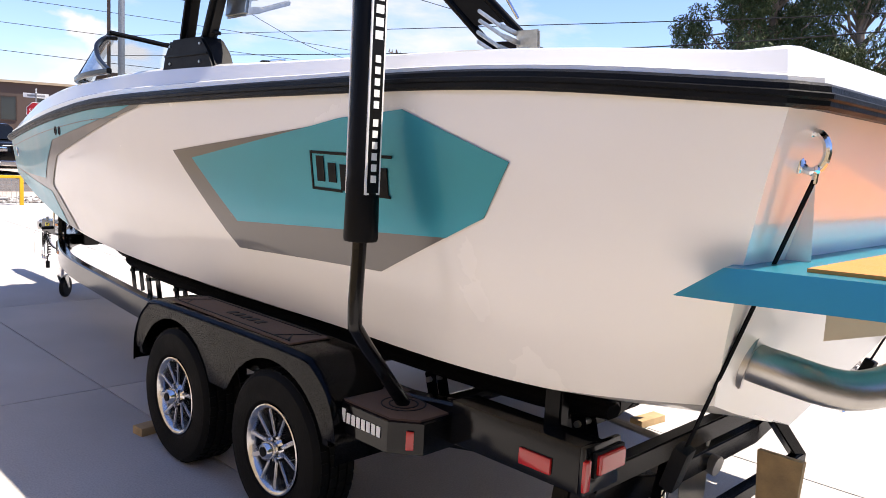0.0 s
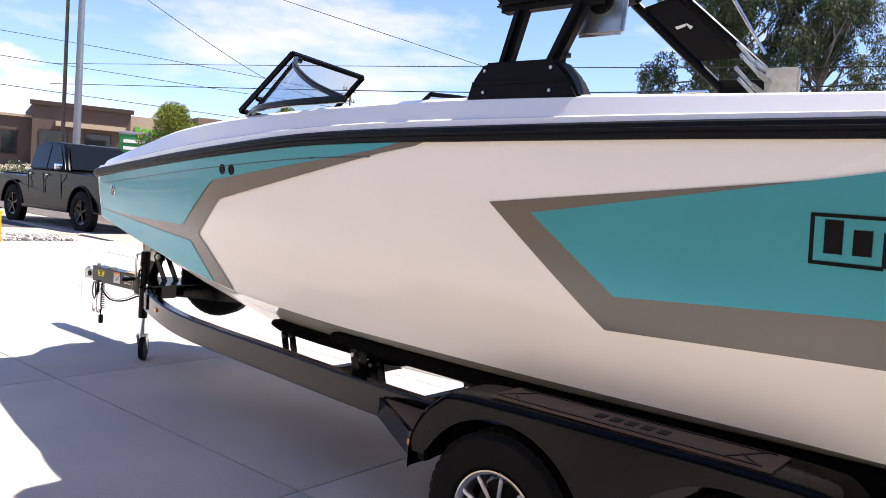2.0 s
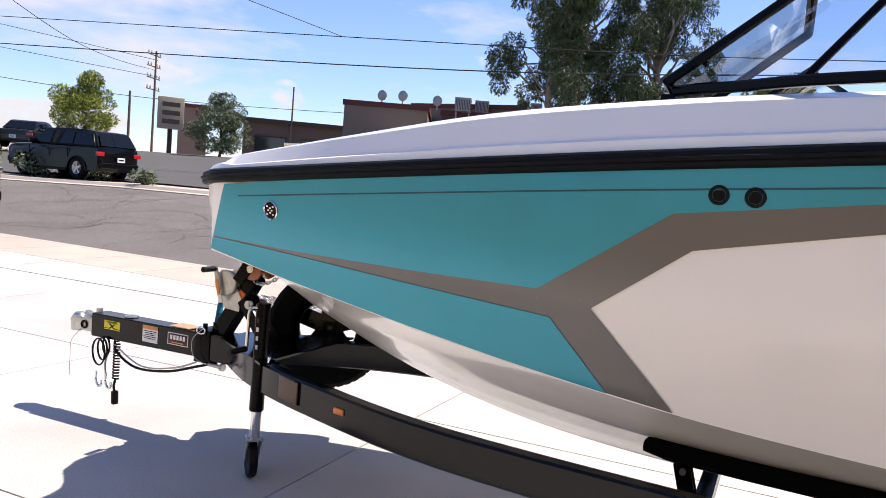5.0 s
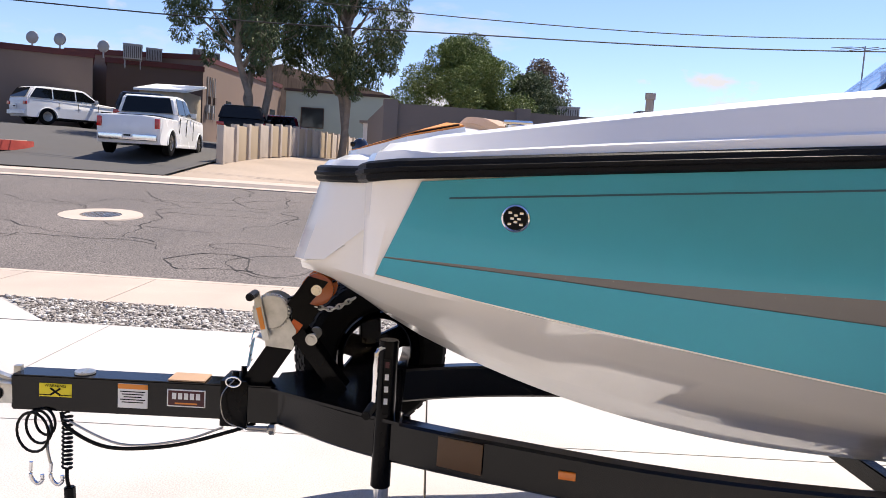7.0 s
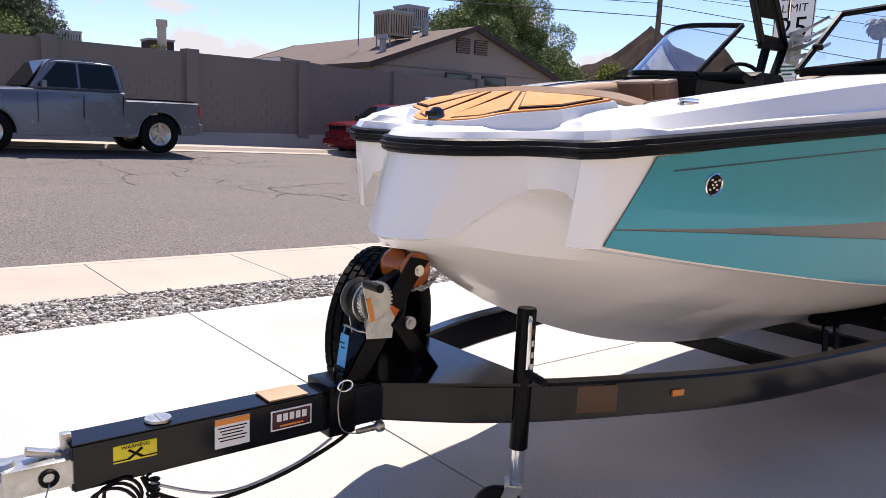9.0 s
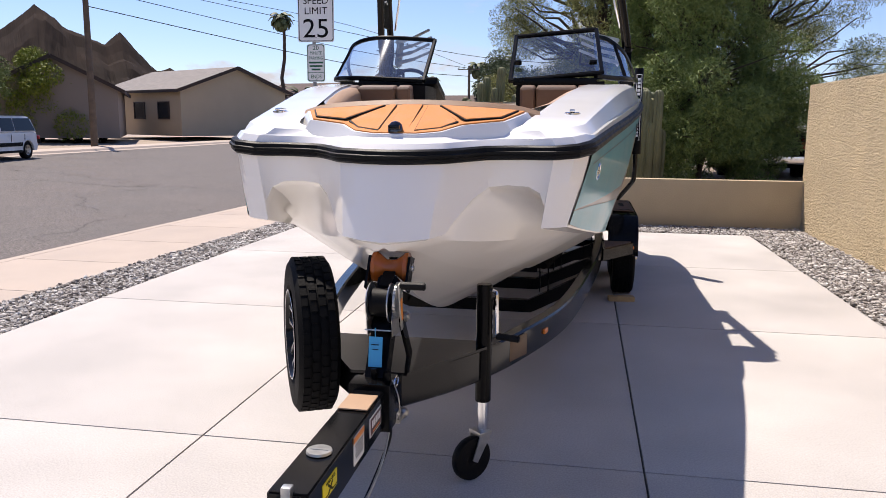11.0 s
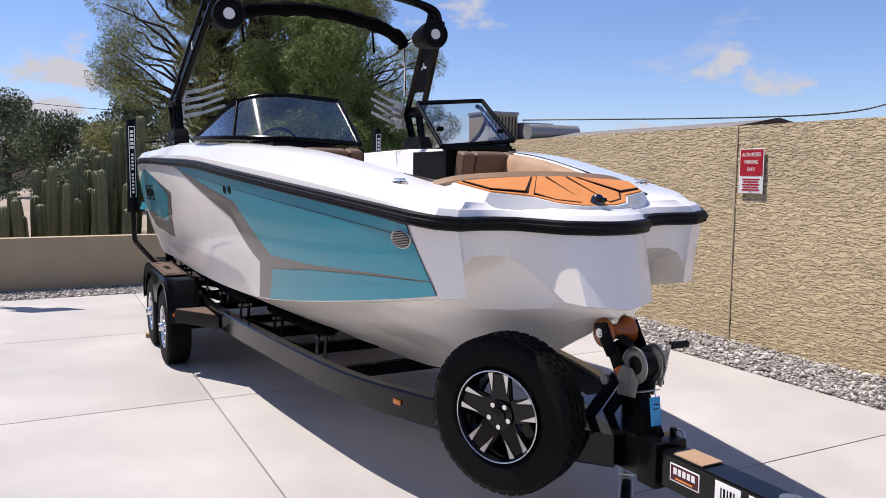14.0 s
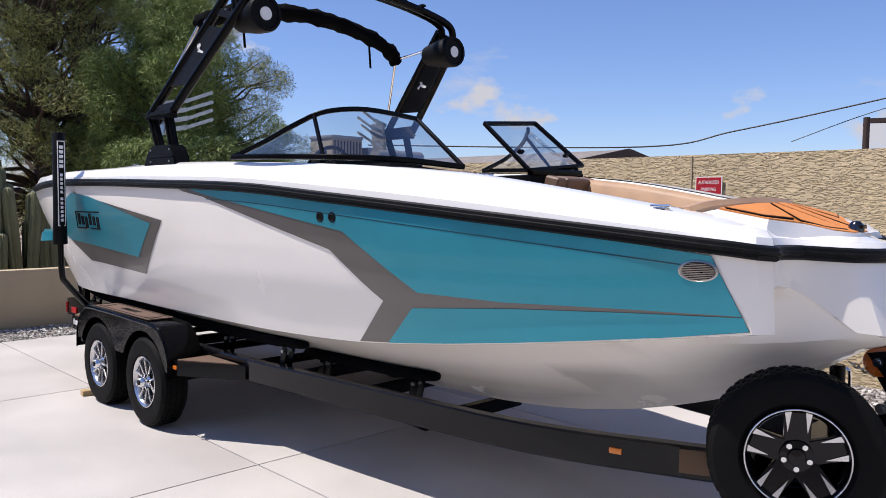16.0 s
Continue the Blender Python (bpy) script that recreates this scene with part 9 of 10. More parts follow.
# storage building and shops far down the street
def make_storage():
    a, b = Vector((12.0, 72.0, 0)), Vector((39.0, 62.5, 0))
    d = b - a
    t = thing("storage_building", a, "long tan storage building with a brown entrance block", "building", rz=math.degrees(math.atan2(d.y, d.x)))
    L = d.length
    walls(t, 0, 13, 0, 12, 0.5, 5.6, DARK_BROWN)
    walls(t, 12.6, 20.2, -1.2, 12, 0.5, 6.7, DARK_BROWN)
    walls(t, 20.2, L - 2.5, 0.4, 12, 0.5, 6.6, SAND_WALL)
    walls(t, L - 2.5, L, -0.4, 12, 0.5, 7.1, BROWN_WALL)
    in_ground("parapet", t, (8.0, 0.5, 0.35), (16.4, -1.2, 6.8), FASCIA)
    in_ground("parapet", t, (13, 0.4, 0.2), (6.5, 0, 5.65), SAND_WALL)
    for x in (3.0, 5.8, 8.6, 11.0):
        window(t, x, 0, 3.4, 1.1, 1.9)
    for x in (14.2, 17.6):
        window(t, x, -1.2, 3.6, 2.0, 2.0)
    in_ground("awning", t, (5.4, 0.8, 0.4), (17.0, -1.5, 5.2), SAND_WALL)
    w = 0.62
    for k in range(10):
        in_ground("sign_bar", t, (0.42, 0.12, 0.55 + 0.25 * (k in (0, 5))), (21.0 + k * w, 0.32, 5.3), BRIGHT_GREEN)
    return t


make_storage()
t = thing("pole_sign", (25.3, 53.4, 0), "green and white business pole sign with a domed top", "sign", rz=-25)
for sx in (-0.6, 0.6):
    in_ground("post", t, (0.2, 0.2, 2.6), (sx, 0, 1.6), METAL_GREY)
in_ground("panel", t, (2.0, 0.4, 1.5), (0, 0, 3.6), SIGN_GREEN, bevel=0.06)
in_ground("cap", t, (2.1, 0.5, 0.25), (0, 0, 4.45), METAL_GREY, bevel=0.1)
for k in range(2):
    in_ground("sign_bar", t, (1.5, 0.06, 0.24), (0, -0.22, 3.85 - 0.5 * k), WHITE_PAINT)
t = thing("commercial_building", (43, 40.5, 0), "dark flat-roofed shop with a long low front", "building", rz=-55)
walls(t, 0, 11, 0, 8, 1.6, 5.4, DARK_BROWN)
in_ground("roof", t, (11.6, 8.6, 0.3), (5.5, 4, 5.5), FASCIA)
for k in range(3):
    window(t, 2 + 3.4 * k, 0, 3.6, 2.2, 1.4)
t = thing("pylon_sign", (32.0, 37.0, 0), "tan pylon sign with dark bars", "sign", rz=-40)
in_ground("post", t, (0.25, 0.25, 4.0), (0, 0, 3.2), FASCIA)
in_ground("panel", t, (1.5, 0.3, 1.9), (0, 0, 4.7), SAND_WALL, bevel=0.1)
for k in range(3):
    in_ground("sign_bar", t, (1.0, 0.06, 0.26), (0, -0.17, 5.2 - 0.5 * k), DARK_BROWN)
t = thing("tower_building", (49.6, 53.0, 0), "small brown tower of a distant building", "building", rz=-45)
walls(t, 0, 2.4, 0, 2.4, 1.6, 7.0, BROWN_WALL)
in_ground("roof", t, (2.8, 2.8, 0.3), (1.2, 1.2, 7.05), MAROON)

# houses farther down the street
def far_house(loc, w, d, h, rise, rz, wall_m, roof_m, label):
    t = thing("house", loc, label, "house", rz=rz)
    t["wall_material"] = wall_m.name
    walls(t, 0, w, 0, d, 0, h, wall_m)
    gable_roof(t, 0, w, 0, d, h, h + rise, roof_m, 0.4)
    for k in range(3):
        window(t, w * (0.2 + 0.3 * k), 0, h * 0.55, 1.4, 1.1)
    return t


far_house((14.5, -60, 0.1), 12, 8, 2.5, 1.3, 170, SAND_WALL, SHINGLE, "tan house with a brown shingle roof down the street")
far_house((27.0, -56, 0.3), 11, 8, 2.9, 1.6, 165, BROWN_WALL, SHINGLE, "brown house with a dark roof down the street")
far_house((36.0, -47, 0.5), 11, 9, 3.2, 1.6, 150, SAND_WALL, SHINGLE_GREY, "tan house with a grey roof farther up the street")
far_house((38.0, -40, 0.5), 10, 7, 2.9, 1.8, 120, TAN_WALL, SHINGLE_GREY, "house with a pale grey roof behind the trees")
t = far_house((-7.3, -13.2, 0.0), 10.0, 7.2, 2.12, 0.62, 90, SAND_WALL, SHINGLE_GREY, "low house with a shingle roof behind the stucco wall")
cooler((-9.1, -10.9, 2.42), 1.0, "tan evaporative cooler with slatted sides on the roof")
bm = bmesh.new()
lathe(bm, [(-0.8, 0.001), (-0.8, 0.22), (0.8, 0.22), (0.8, 0.001)], 'x', 18, (-10.2, -9.6, 2.86))
box(bm, (1.0, 0.5, 0.6), (-10.2, -10.5, 2.86), bevel=0.02)
single("roof_duct", bm, METAL_GREY, "round silver duct lying on the roof", "duct")
bm = bmesh.new()
cyl(bm, 0.09, (-20.0, -0.9, -0.1), (-20.0, -0.9, 4.2), 10)
beam(bm, (-20.0, -0.9, 4.1), (-20.6, 1.2, 4.1), 0.12, 0.14, 0.01)
box(bm, (0.3, 0.6, 0.14), (-20.7, 1.4, 4.06), (0, 0, 14), bevel=0.03)
single("street_lamp", bm, FASCIA, "dark street lamp with a short arm beyond the wall", "street lamp")


# ---- poles and wires ----
def utility_pole(x, y, h, arms, label, r=0.15, rz=20.0, z=None, material=POLE_WOOD):
    z = gz(x, y) - 0.15 if z is None else z
    t = thing("utility_pole", (x, y, z), label, "utility pole", rz=rz)
    bm = bmesh.new()
    cyl(bm, r, (0, 0, 0), (0, 0, h), 12, r2=r * 0.7)
    part("pole", bm, material, t)
    for k in range(arms):
        za = h - 0.3 - 0.8 * k
        in_ground("crossarm", t, (2.0, 0.07, 0.07), (0, 0.12, za), POLE_WOOD)
        for q in (-0.9, -0.45, 0.45, 0.9):
            bm = bmesh.new()
            lathe(bm, [(0, 0.001), (0, 0.045), (0.10, 0.06), (0.12, 0.03), (0.2, 0.03), (0.2, 0.001)], 'z', 8, (q, 0.12, za + 0.06))
            part("insulator", bm, METAL_GREY, t)
    return t


utility_pole(11.0, 31.3, 12.5, 1, "tall grey steel utility pole at the street corner", 0.16, material=GALV)
utility_pole(10.62, 31.7, 10.2, 1, "dark wooden utility pole beside the steel pole", 0.09)
utility_pole(38.4, 44.8, 7.2, 4, "distant utility pole with four crossarms", 0.09)
utility_pole(44.8, 37.5, 5.8, 0, "thin grey distant pole", 0.08)
utility_pole(18.7, 34.0, 3.0, 0, "dark slim lamp pole in the car park", 0.07)
utility_pole(22.9, 30.7, 3.2, 0, "slim lamp pole in the car park", 0.07)
utility_pole(24.3, -28.4, 9.2, 1, "tall weathered utility pole on the far footway", 0.19)
utility_pole(9.3, -60.7, 6.6, 1, "distant utility pole with a crossarm", 0.14, 0)
utility_pole(3.2, -60.0, 5.0, 2, "distant utility pole with two crossarms", 0.10, 0)
utility_pole(11.8, -24.5 - 22, 3.8, 0, "short brown pole on the verge", 0.09)


def wire(pts, r, label="black overhead wire across the street"):
    bm = bmesh.new()
    tube(bm, smooth_path(pts, 10), r, 5)
    return single("overhead_wire", bm, WIRE, label, "wire", group="overhead wires")


wire([(22, 60, 9.3), (22, 19, 7.0), (22, 2.8, 6.25), (22.3, -9, 6.5), (24.3, -28.4, 8.3)], 0.017)
wire([(22, 60, 7.8), (22, 19, 5.95), (22, 2.8, 5.78), (22.3, -9, 6.1), (24.3, -28.4, 7.6)], 0.022)
wire([(10, 64, 11.4), (24, 53.6, 10.2), (37.8, 44.0, 8.8)], 0.02)
wire([(10, 64, 9.6), (24, 53.7, 8.6), (38.2, 44.2, 7.7)], 0.02)
wire([(11.0, 31.3, 10.2), (24, 36, 7.4), (38.4, 44.8, 8.2)], 0.016)
wire([(10, 64, 7.6), (24, 54, 6.7), (38, 44.6, 6.2), (52, 30, 7.0)], 0.022)
wire([(-8, 22, 8.6), (11.0, 31.3, 11.0), (22, 19, 7.0)], 0.014)
wire([(-30, 46, 9.6), (-8, 34, 8.1), (11.0, 31.3, 10.3)], 0.014)
wire([(-30, 44, 8.6), (-8, 33, 7.3), (11.0, 31.3, 9.4)], 0.018)
wire([(24.3, -28.4, 8.2), (15.5, -46, 6.6), (9.3, -60.7, 6.3)], 0.02)
wire([(24.3, -28.4, 7.3), (15.5, -46, 5.6), (9.3, -60.7, 5.6)], 0.024)
wire([(24.6, -28.4, 8.9), (15.5, -45, 8.2), (9.6, -60.7, 6.5)], 0.016)
wire([(24.3, -28.4, 8.8), (18, -27, 7.4), (4, -31, 4.8), (-9, -15, 3.3)], 0.014)
wire([(9.3, -60.7, 5.2), (3.2, -60.0, 4.3), (-12, -62, 4.8)], 0.018)
wire([(-9.5, -10.0, 3.2), (-13.3, -4.0, 3.12), (-14.3, -2.0, 3.48), (-15.3, 0.9, 4.1), (-16.5, 5.5, 5.1)], 0.018, "black service wire to the house roof")
wire([(-14.8, -0.9, 3.2), (-15.4, 0.9, 3.9), (-16.2, 3.5, 4.6)], 0.010, "thin service wire above the stucco wall")


# ---- signs ----
def facing(x, y, z, rz):
    """Text plane upright, its face turned to rz (0 faces -y)."""
    return pose(x, y, z, 90, 0, rz)


def make_speed_sign():
    px, py = 3.58, -3.9
    t = thing("speed_limit_sign", (px, py, 0), "white speed limit and parking signs on a galvanised post", "road sign")
    bm = bmesh.new()
    sweep(bm, [(0, 0, -0.1), (0, 0, 3.62)], [(-0.028, -0.022), (0.028, -0.022), (0.028, 0.0), (0.014, 0.0), (0.014, 0.022), (-0.014, 0.022), (-0.014, 0.0), (-0.028, 0.0)], up=(0, 1, 0))
    post = part("post", bm, GALV, t)
    bm = bmesh.new()
    for k in range(60):
        cyl(bm, 0.006, (0, 0.0215, 0.1 + k * 0.06), (0, 0.0235, 0.1 + k * 0.06), 6)
    tagged(part("post_hole", bm, INK, post), kind="stuff")

    def plate(name, w, h, z, xo, ink, rim):
        pts = []
        c = 0.04
        for sx, sz, a0 in ((1, -1, -90), (1, 1, 0), (-1, 1, 90), (-1, -1, 180)):
            for q in range(5):
                a = radians(a0 + 22.5 * q)
                pts.append((sx * (w / 2 - c) + c * math.cos(a), sz * (h / 2 - c) + c * math.sin(a)))
        bm = bmesh.new()
        prism(bm, pts, 0.003, facing(xo, 0.032, z, 180))
        p = part(name, bm, WHITE_PAINT, t)
        k = 1 - 2 * rim / w
        inner = [(x * (w / 2 - rim) / (w / 2), y * (h / 2 - rim) / (h / 2)) for x, y in pts]
        inner2 = [(x * (w / 2 - rim - 0.012) / (w / 2), y * (h / 2 - rim - 0.012) / (h / 2)) for x, y in pts]
        bm = bmesh.new()
        A = [bm.verts.new((x, y, 0)) for x, y in inner]
        B = [bm.verts.new((x, y, 0)) for x, y in inner2]
        for i in range(len(A)):
            bm.faces.new((A[i], A[(i + 1) % len(A)], B[(i + 1) % len(A)], B[i]))
        bmesh.ops.transform(bm, matrix=facing(xo, 0.0345, z, 180), verts=bm.verts)
        part("border", bm, ink, p)
        return p
    xo = -0.05
    s1 = plate("speed_plate", 0.61, 0.76, 3.29, xo, INK, 0.012)
    for body, size, z, w in (("SPEED", 0.155, 3.555, 0.42), ("LIMIT", 0.155, 3.395, 0.38), ("25", 0.42, 3.11, 0.42)):
        text_mesh("lettering", body, size, INK, s1, facing(xo, 0.0355, z, 180), 0.001, width=w)
    s2 = plate("parking_plate", 0.305, 0.60, 2.58, xo + 0.01, INK_GREEN, 0.008)
    for body, size, z, w in (("20", 0.095, 2.815, 0.10), ("MINUTE", 0.072, 2.735, 0.20), ("PARKING", 0.072, 2.655, 0.235), ("ENDS", 0.085, 2.36, 0.175)):
        text_mesh("lettering", body, size, INK_GREEN, s2, facing(xo + 0.01, 0.0355, z, 180), 0.001, width=w)
    for z, w in ((2.585, 0.24), (2.53, 0.22), (2.475, 0.15)):
        in_ground("text_bar", s2, (w, 0.002, 0.028), (xo + 0.01, 0.0355, z), INK_GREEN)
    in_ground("divider", s2, (0.28, 0.002, 0.008), (xo + 0.01, 0.0355, 2.425), INK_GREEN)
    for z in (3.60, 2.98, 2.85, 2.31):
        bm = bmesh.new()
        cyl(bm, 0.010, (xo, 0.030, z), (xo, 0.042, z), 8, bevel=0.002)
        part("bolt", bm, GALV, t)
    return t


make_speed_sign()


def make_wall_sign():
    t = thing("parking_sign", (-4.222, 2.42, 1.79), "red and white authorized parking sign on the stucco wall", "sign", rz=90)
    in_ground("plate", t, (0.305, 0.006, 0.457), (0, 0, 0), WHITE_PAINT, bevel=0.002)
    p = in_ground("red_field", t, (0.285, 0.004, 0.27), (0, -0.004, 0.085), SIGN_RED)
    for k, (body, w) in enumerate((("AUTHORIZED", 0.235), ("PARKING", 0.17), ("ONLY", 0.10))):
        text_mesh("lettering", body, 0.055, WHITE_PAINT, p, facing(0, -0.007, 0.165 - 0.075 * k, 0), 0.001, width=w)
    for k in range(5):
        in_ground("text_bar", t, (0.22 - 0.03 * (k % 2), 0.002, 0.016), (0, -0.005, -0.085 - 0.027 * k), SIGN_RED)
    for z in (0.212, -0.212):
        bm = bmesh.new()
        cyl(bm, 0.008, (0, 0.0, z), (0, -0.012, z), 8)
        part("screw", bm, GALV, t)


make_wall_sign()


def make_stop_sign():
    x, y = 8.6, 34.6
    z = gz(x, y) - 0.1
    t = thing("stop_sign", (x, y, z), "red octagonal stop sign with street name blades above", "road sign", rz=-14)
    bm = bmesh.new()
    cyl(bm, 0.035, (0, 0, 0), (0, 0, 3.1), 8)
    part("post", bm, GALV, t)
    for r, m, yo in ((0.42, WHITE_PAINT, -0.045), (0.39, SIGN_RED, -0.05)):
        bm = bmesh.new()
        prism(bm, [(r * math.cos(radians(22.5 + 45 * k)), r * math.sin(radians(22.5 + 45 * k))) for k in range(8)], 0.006, facing(0, yo, 2.3, 0))
        part("plate", bm, m, t)
    text_mesh("lettering", "STOP", 0.27, WHITE_PAINT, t, facing(0, -0.056, 2.3, 0), 0.001, width=0.58)
    for k, rz in ((0, 0), (1, 90)):
        in_ground("name_blade", t, (1.0, 0.02, 0.2), (0, 0, 2.98 + 0.2 * k), WHITE_PAINT, rot=(0, 0, rz))
        in_ground("blade_bar", t, (0.7, 0.03, 0.08), (0, 0, 2.98 + 0.2 * k), METAL_GREY, rot=(0, 0, rz))
    in_ground("small_plate", t, (0.2, 0.01, 0.2), (0, -0.04, 1.75), WHITE_PAINT)


make_stop_sign()


def make_barrier():
    t = thing("utility_barrier", (1.72, 15.57, 0), "low yellow steel guard with a wire mesh infill", "barrier", rz=-6)
    for x in (-1.6, -0.62, 0.62):
        in_ground("post", t, (0.075, 0.075, 0.62), (x, 0, 0.28), SAFETY_YELLOW, bevel=0.008)
    in_ground("top_rail", t, (2.35, 0.075, 0.06), (-0.5, 0, 0.61), SAFETY_YELLOW, bevel=0.008)
    bm = bmesh.new()
    for k in range(24):
        beam(bm, (-1.55 + k * 0.09, 0, 0.02), (-1.55 + k * 0.09, 0, 0.58), 0.006, 0.006, 0, up=(0, 1, 0))
    for k in range(6):
        beam(bm, (-1.58, 0.004, 0.08 + 0.09 * k), (0.6, 0.004, 0.08 + 0.09 * k), 0.006, 0.006, 0)
    tagged(part("mesh_infill", bm, GALV, t, "thin wire mesh"), kind="stuff")
    bm = bmesh.new()
    for p, q in (((-0.5, 0.3, 0.12), (0.4, 0.3, 0.12)), ((-0.2, 0.3, 0), (-0.2, 0.3, 0.25)), ((0.2, 0.3, 0), (0.2, 0.3, 0.22))):
        cyl(bm, 0.04, p, q, 10)
    single("water_valve", bm, METAL_GREY, "dark pipe and valves behind the yellow guard", "valve").matrix_world = pose(1.72, 15.57, 0, 0, 0, -6)


make_barrier()

# ---- road details ----
road = bpy.data.objects["road"]


def road_z(x, y):
    return gz(x, y) - 0.11


def make_manhole():
    x, y = 11.2, 11.0
    z = road_z(x, y)
    tilt = pose(x, y, z, 0, -math.degrees(math.atan(0.05 + 0.0025 * y)), 0)
    t = thing("manhole_cover", (0, 0, 0), "cast-iron manhole cover in a pale concrete collar", "manhole")
    t.matrix_world = tilt
    bm = bmesh.new()
    lathe(bm, [(-0.02, 0.36), (0.012, 0.36), (0.014, 0.72), (-0.02, 0.74)], 'z', 40)
    part("collar", bm, SIDEWALK, t, "pale concrete collar")
    bm = bmesh.new()
    lathe(bm, [(0.0, 0.001), (0.0, 0.35), (-0.03, 0.355)], 'z', 32)
    lid = part("lid", bm, STEEL, t, "dark iron lid")
    bm = bmesh.new()
    for i in range(-4, 5):
        for j in range(-4, 5):
            if i * i + j * j < 18:
                box(bm, (0.045, 0.045, 0.008), (i * 0.075, j * 0.075, 0.004), (0, 0, 45))
    tagged(part("stud", bm, STEEL, lid), kind="stuff")


make_manhole()
rng = random.Random(5)
bm = bmesh.new()
for k in range(110):
    y = rng.uniform(-26, 24)
    x = rng.uniform(near_kerb(y) + 0.3, far_kerb(y) - 0.5)
    a = rng.choice((0, 90, 90)) + rng.gauss(0, 12)
    w = rng.uniform(0.006, 0.016)
    n = int(rng.uniform(12, 46))
    pl, pr = None, None
    for i in range(n):
        a += rng.gauss(0, 24)
        a *= 0.99
        c, s = math.cos(radians(a)), math.sin(radians(a))
        ww = w * rng.uniform(0.4, 1.2) * min(1, (n - i) / 4)
        l = bm.verts.new((x - s * ww, y + c * ww, road_z(x, y) + 0.006))
        r = bm.verts.new((x + s * ww, y - c * ww, road_z(x, y) + 0.006))
        if pl:
            bm.faces.new((pl, pr, r, l))
        pl, pr = l, r
        x += c * 0.17
        y += s * 0.17
        if not near_kerb(y) + 0.2 < x < far_kerb(y) - 0.3:
            break
tagged(part("crack", bm, CRACK, road, "dark branching crack", smooth=0), kind="stuff")
bm = bmesh.new()
grid_face(bm, [[(x, y, gz(x, y) - 0.09) for x in (far_kerb(y) + 1.7, 20, 22, 24, 26, 29, 33, 42)] for y in [12.2 + 1.6 * k for k in range(18)]])
single("car_park", bm, LOT, "dark asphalt car park across the street", "road", kind="structure")
bm = bmesh.new()
pts = [(21.0 + 1.6 * math.cos(radians(a)) * (1.5 if math.cos(radians(a)) < 0 else 1), 18.4 + 0.9 * math.sin(radians(a))) for a in range(0, 360, 20)]
prism(bm, pts, 0.3, Matrix.Translation((0, 0, gz(21, 18.4) - 0.03)))
isl = single("traffic_island", bm, RED_KERB, "raised car park island with a faded red kerb", "kerb", kind="structure")
bm = bmesh.new()
prism(bm, [(21.0 + (x - 21.0) * 0.84, 18.4 + (y - 18.4) * 0.78) for x, y in pts], 0.02, Matrix.Translation((0, 0, gz(21, 18.4) + 0.13)))
part("island_top", bm, SIDEWALK, isl)


bm = bmesh.new()
grid_face(bm, [[(x, y, -0.016) for x in (-24, -8, 0, near_kerb(y) - 0.95)] for y in (17.8, 18.8, 19.8)])
single("pavement", bm, SIDEWALK, "pale concrete footway beyond the gravel", "pavement", kind="structure")
bm = bmesh.new()
grid_face(bm, [[(x, y, -0.05) for x in (-60, -20, 0, near_kerb(y) + 0.3)] for y in (19.8, 24, 28, 33)])
single("side_street", bm, ASPHALT, "worn asphalt side street", "road", kind="structure")


# ---- gravel ----
ICO = bmesh.new()
bmesh.ops.create_icosphere(ICO, subdivisions=1, radius=1.0)
ICO_V = np.array([v.co[:] for v in ICO.verts])
ICO_F = np.array([[v.index for v in f.verts] for f in ICO.faces])
ICO.free()


def gravel(name, place, n, seed, size, label, zlift=-0.012):
    g = np.random.default_rng(seed)
    pts = place(g, n)
    sc = np.clip(g.lognormal(math.log(size), 0.38, n), size * 0.45, size * 2.3)
    V = ICO_V[None] * (1 + g.normal(0, 0.16, (n, 12, 1)))
    V = V * (sc[:, None, None] * np.stack([g.uniform(0.8, 1.35, n), g.uniform(0.7, 1.1, n), g.uniform(0.45, 0.8, n)], 1)[:, None, :])
    a = g.uniform(0, 6.28, n)
    b = g.normal(0, 0.35, n)
    ca, sa, cb, sb = np.cos(a), np.sin(a), np.cos(b), np.sin(b)
    x, y, z = V[..., 0], V[..., 1], V[..., 2]
    y, z = y * cb[:, None] - z * sb[:, None], y * sb[:, None] + z * cb[:, None]
    x, y = x * ca[:, None] - y * sa[:, None], x * sa[:, None] + y * ca[:, None]
    P = np.stack([x + pts[:, :1], y + pts[:, 1:2], z + zlift + sc[:, None] * 0.3 + g.uniform(0, 0.012, n)[:, None]], -1).reshape(-1, 3)
    Fc = (ICO_F[None] + (np.arange(n) * 12)[:, None, None]).reshape(-1, 3)
    me = bpy.data.meshes.new(name)
    me.from_pydata(P.tolist(), [], Fc.tolist())
    me.materials.append(GRAVEL)
    return tagged(new(name, me), label, "gravel", kind="stuff")


def bed(name, rows, label):
    bm = bmesh.new()
    grid_face(bm, rows)
    single(name, bm, STONE, label, "ground", kind="structure")


def star(g, n):
    f = g.uniform(0, 1, n)
    y = -4.5 + (12.75 + 0.95 * f) * g.uniform(0, 1, n) ** 1.1
    return np.stack([3.6 + (0.65 + 0.045 * y) * f, y], 1)


def port(g, n):
    y = -4.5 + 15.5 * g.uniform(0, 1, n)
    return np.stack([g.uniform(-4.22, -3.32, n), y], 1)


def back(g, n):
    return np.stack([g.uniform(-4.2, 4.0, n), g.uniform(-4.5, -3.66, n)], 1)


def patch(g, n):
    return np.stack([g.uniform(-2.5, 4.2, n), g.uniform(16.1, 17.6, n)], 1)


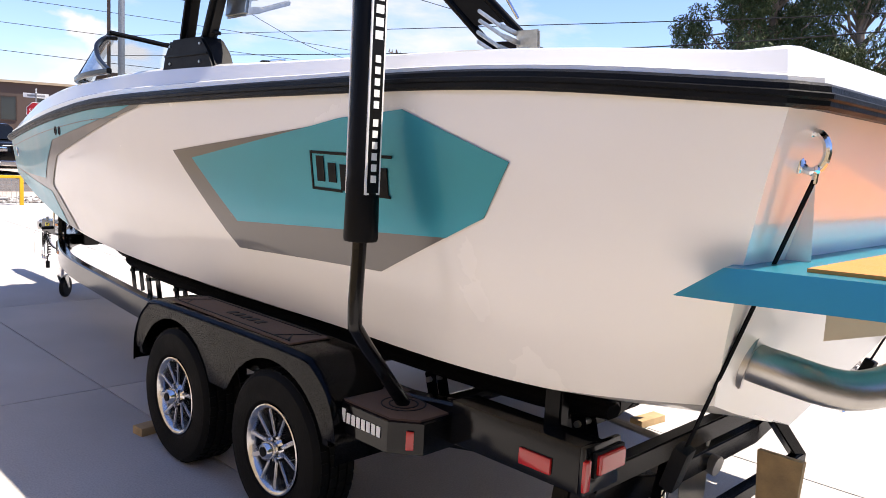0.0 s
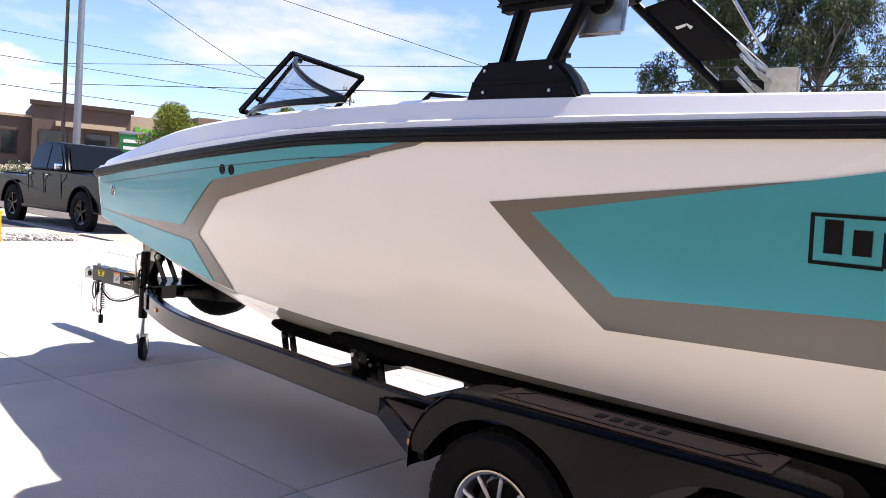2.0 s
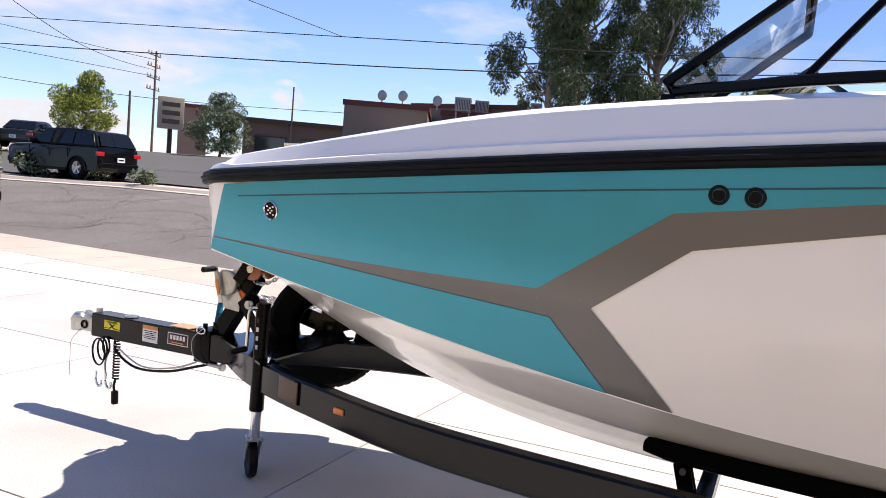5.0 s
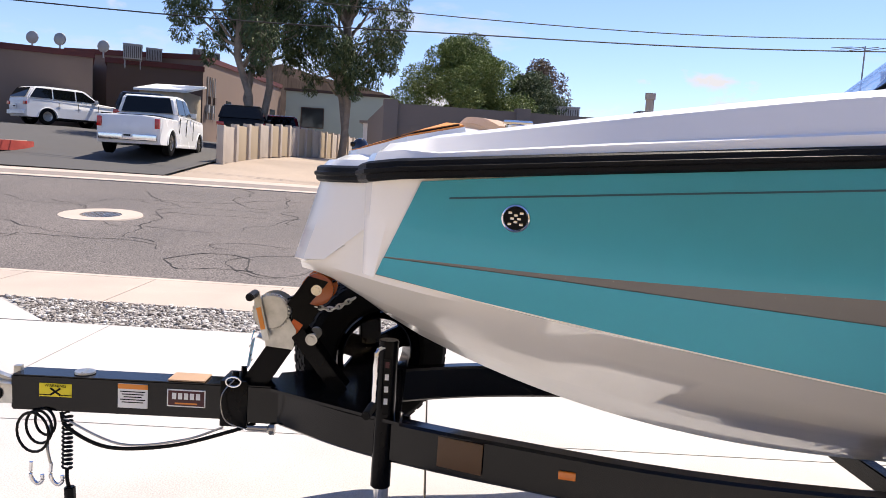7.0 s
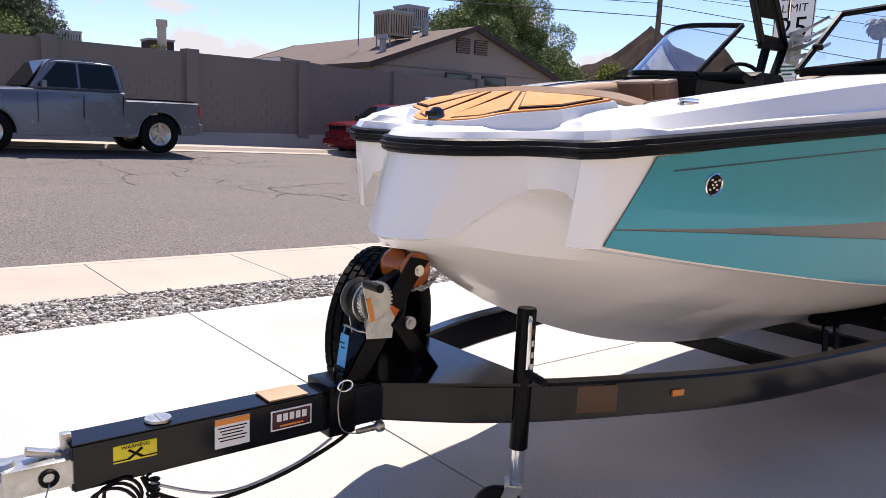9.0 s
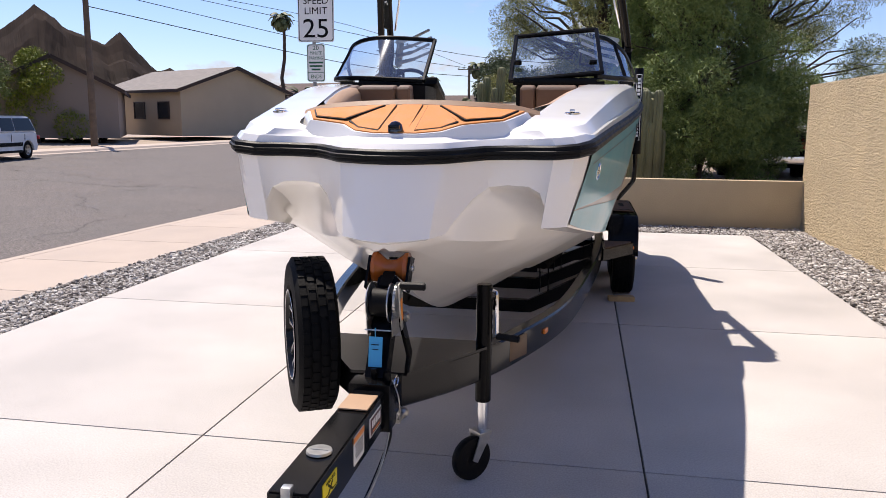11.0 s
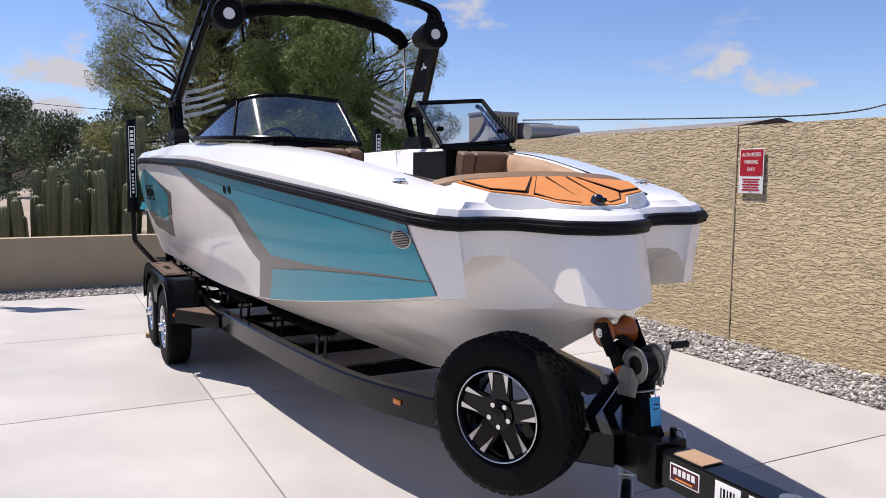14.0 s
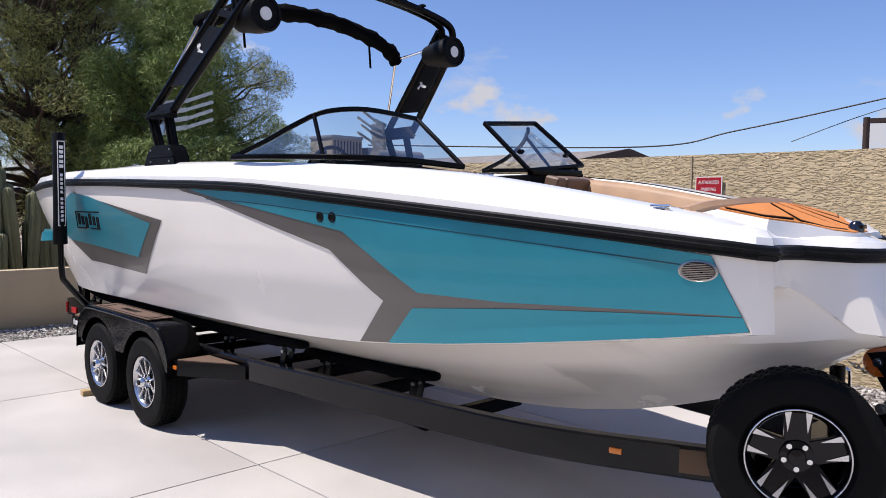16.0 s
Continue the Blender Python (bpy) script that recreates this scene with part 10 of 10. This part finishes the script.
YB = [-4.6 + 2 * k for k in range(11)]
bed("gravel_bed", [[(3.6, y, -0.02), (4.25 + 0.045 * y, y, -0.02)] for y in YB[:8]], "gravel bed between drive and pavement")
bed("gravel_bed", [[(-4.27, y, -0.02), (-3.3, y, -0.02)] for y in YB], "gravel bed along the stucco wall")
bed("gravel_bed", [[(x, -4.6, -0.022), (x, -3.63, -0.022)] for x in (-4.2, 0, 4.05)], "gravel bed at the foot of the low wall")
bed("gravel_bed", [[(x, 16.0, -0.022), (x, 17.8, -0.022)] for x in (-4.2, 0, 4.9)], "pale gravel bed beyond the drive")
for apron in ([(3.628, 8.3), (4.655, 9.3), (4.81, 12.69), (3.628, 12.69)], [(3.628, 12.70), (4.81, 12.70), (4.955, 16.0), (3.628, 16.0)]):
    bm = bmesh.new()
    prism(bm, apron, 0.1, Matrix.Translation((0, 0, -0.051)))
    single("driveway_apron", bm, CONCRETE, "pale concrete apron joining drive and pavement", "driveway", kind="structure")
gravel("gravel", star, 15000, 1, 0.0135, "loose grey and tan gravel beside the pavement")
gravel("gravel", port, 19000, 2, 0.0135, "loose grey and tan gravel along the stucco wall")
gravel("gravel", back, 7000, 3, 0.0135, "loose grey and tan gravel below the low wall")
gravel("gravel", patch, 2500, 4, 0.03, "loose pale gravel beyond the drive")


# ---- mountains ----
def mountain(name, ridge, foot, depth, seed, label):
    """A rocky ridge from (x, y, height) corners, foot metres wide each side."""
    line = []
    for (x0, y0, z0), (x1, y1, z1) in zip(ridge, ridge[1:]):
        for k in range(14):
            f = k / 14
            line.append(Vector((x0 + (x1 - x0) * f, y0 + (y1 - y0) * f, z0 + (z1 - z0) * f)))
    line.append(Vector(ridge[-1]))
    away = (line[-1] - line[0]).cross(Vector((0, 0, 1))).normalized()
    bm = bmesh.new()
    rows = []
    for p in line:
        row = []
        for j in range(-14, 15):
            f = abs(j) / 14
            q = p + away * (j / 14 * foot)
            h = p.z * (1 - f) ** 1.25
            nz = noise.fractal(Vector((q.x / 22 + seed, q.y / 22, 0)), 1.0, 2.1, 5)
            h += nz * 9 * min(1, h / 12) * (0.35 + f)
            row.append((q.x, q.y, max(h, -2) if f < 1 else -2))
        rows.append(row)
    grid_face(bm, rows)
    return single(name, bm, ROCK, label, "mountain", kind="structure", smooth=0)


mountain("backdrop_mountain", [(455, -398, 8), (427, -418, 30), (403, -436, 44), (378, -454, 58), (366, -463, 70), (360, -467, 77), (355, -470, 74), (347, -476, 64), (326, -491, 53), (318, -497, 60), (308, -504, 46), (299, -510, 36), (292, -515, 36), (277, -526, 26), (252, -543, 12), (225, -562, 3)], 130, 0, 3.0, "dry rocky twin-peaked desert mountain in the distance")
mountain("backdrop_mountain", [(380, 130, 22), (386, 90, 44), (387, 80, 46), (390, 64, 42), (393, 48, 39), (395, 28, 35), (398, 5, 25), (400, -30, 14), (402, -80, 8)], 120, 0, 9.0, "low dry brown ridge in the distance")
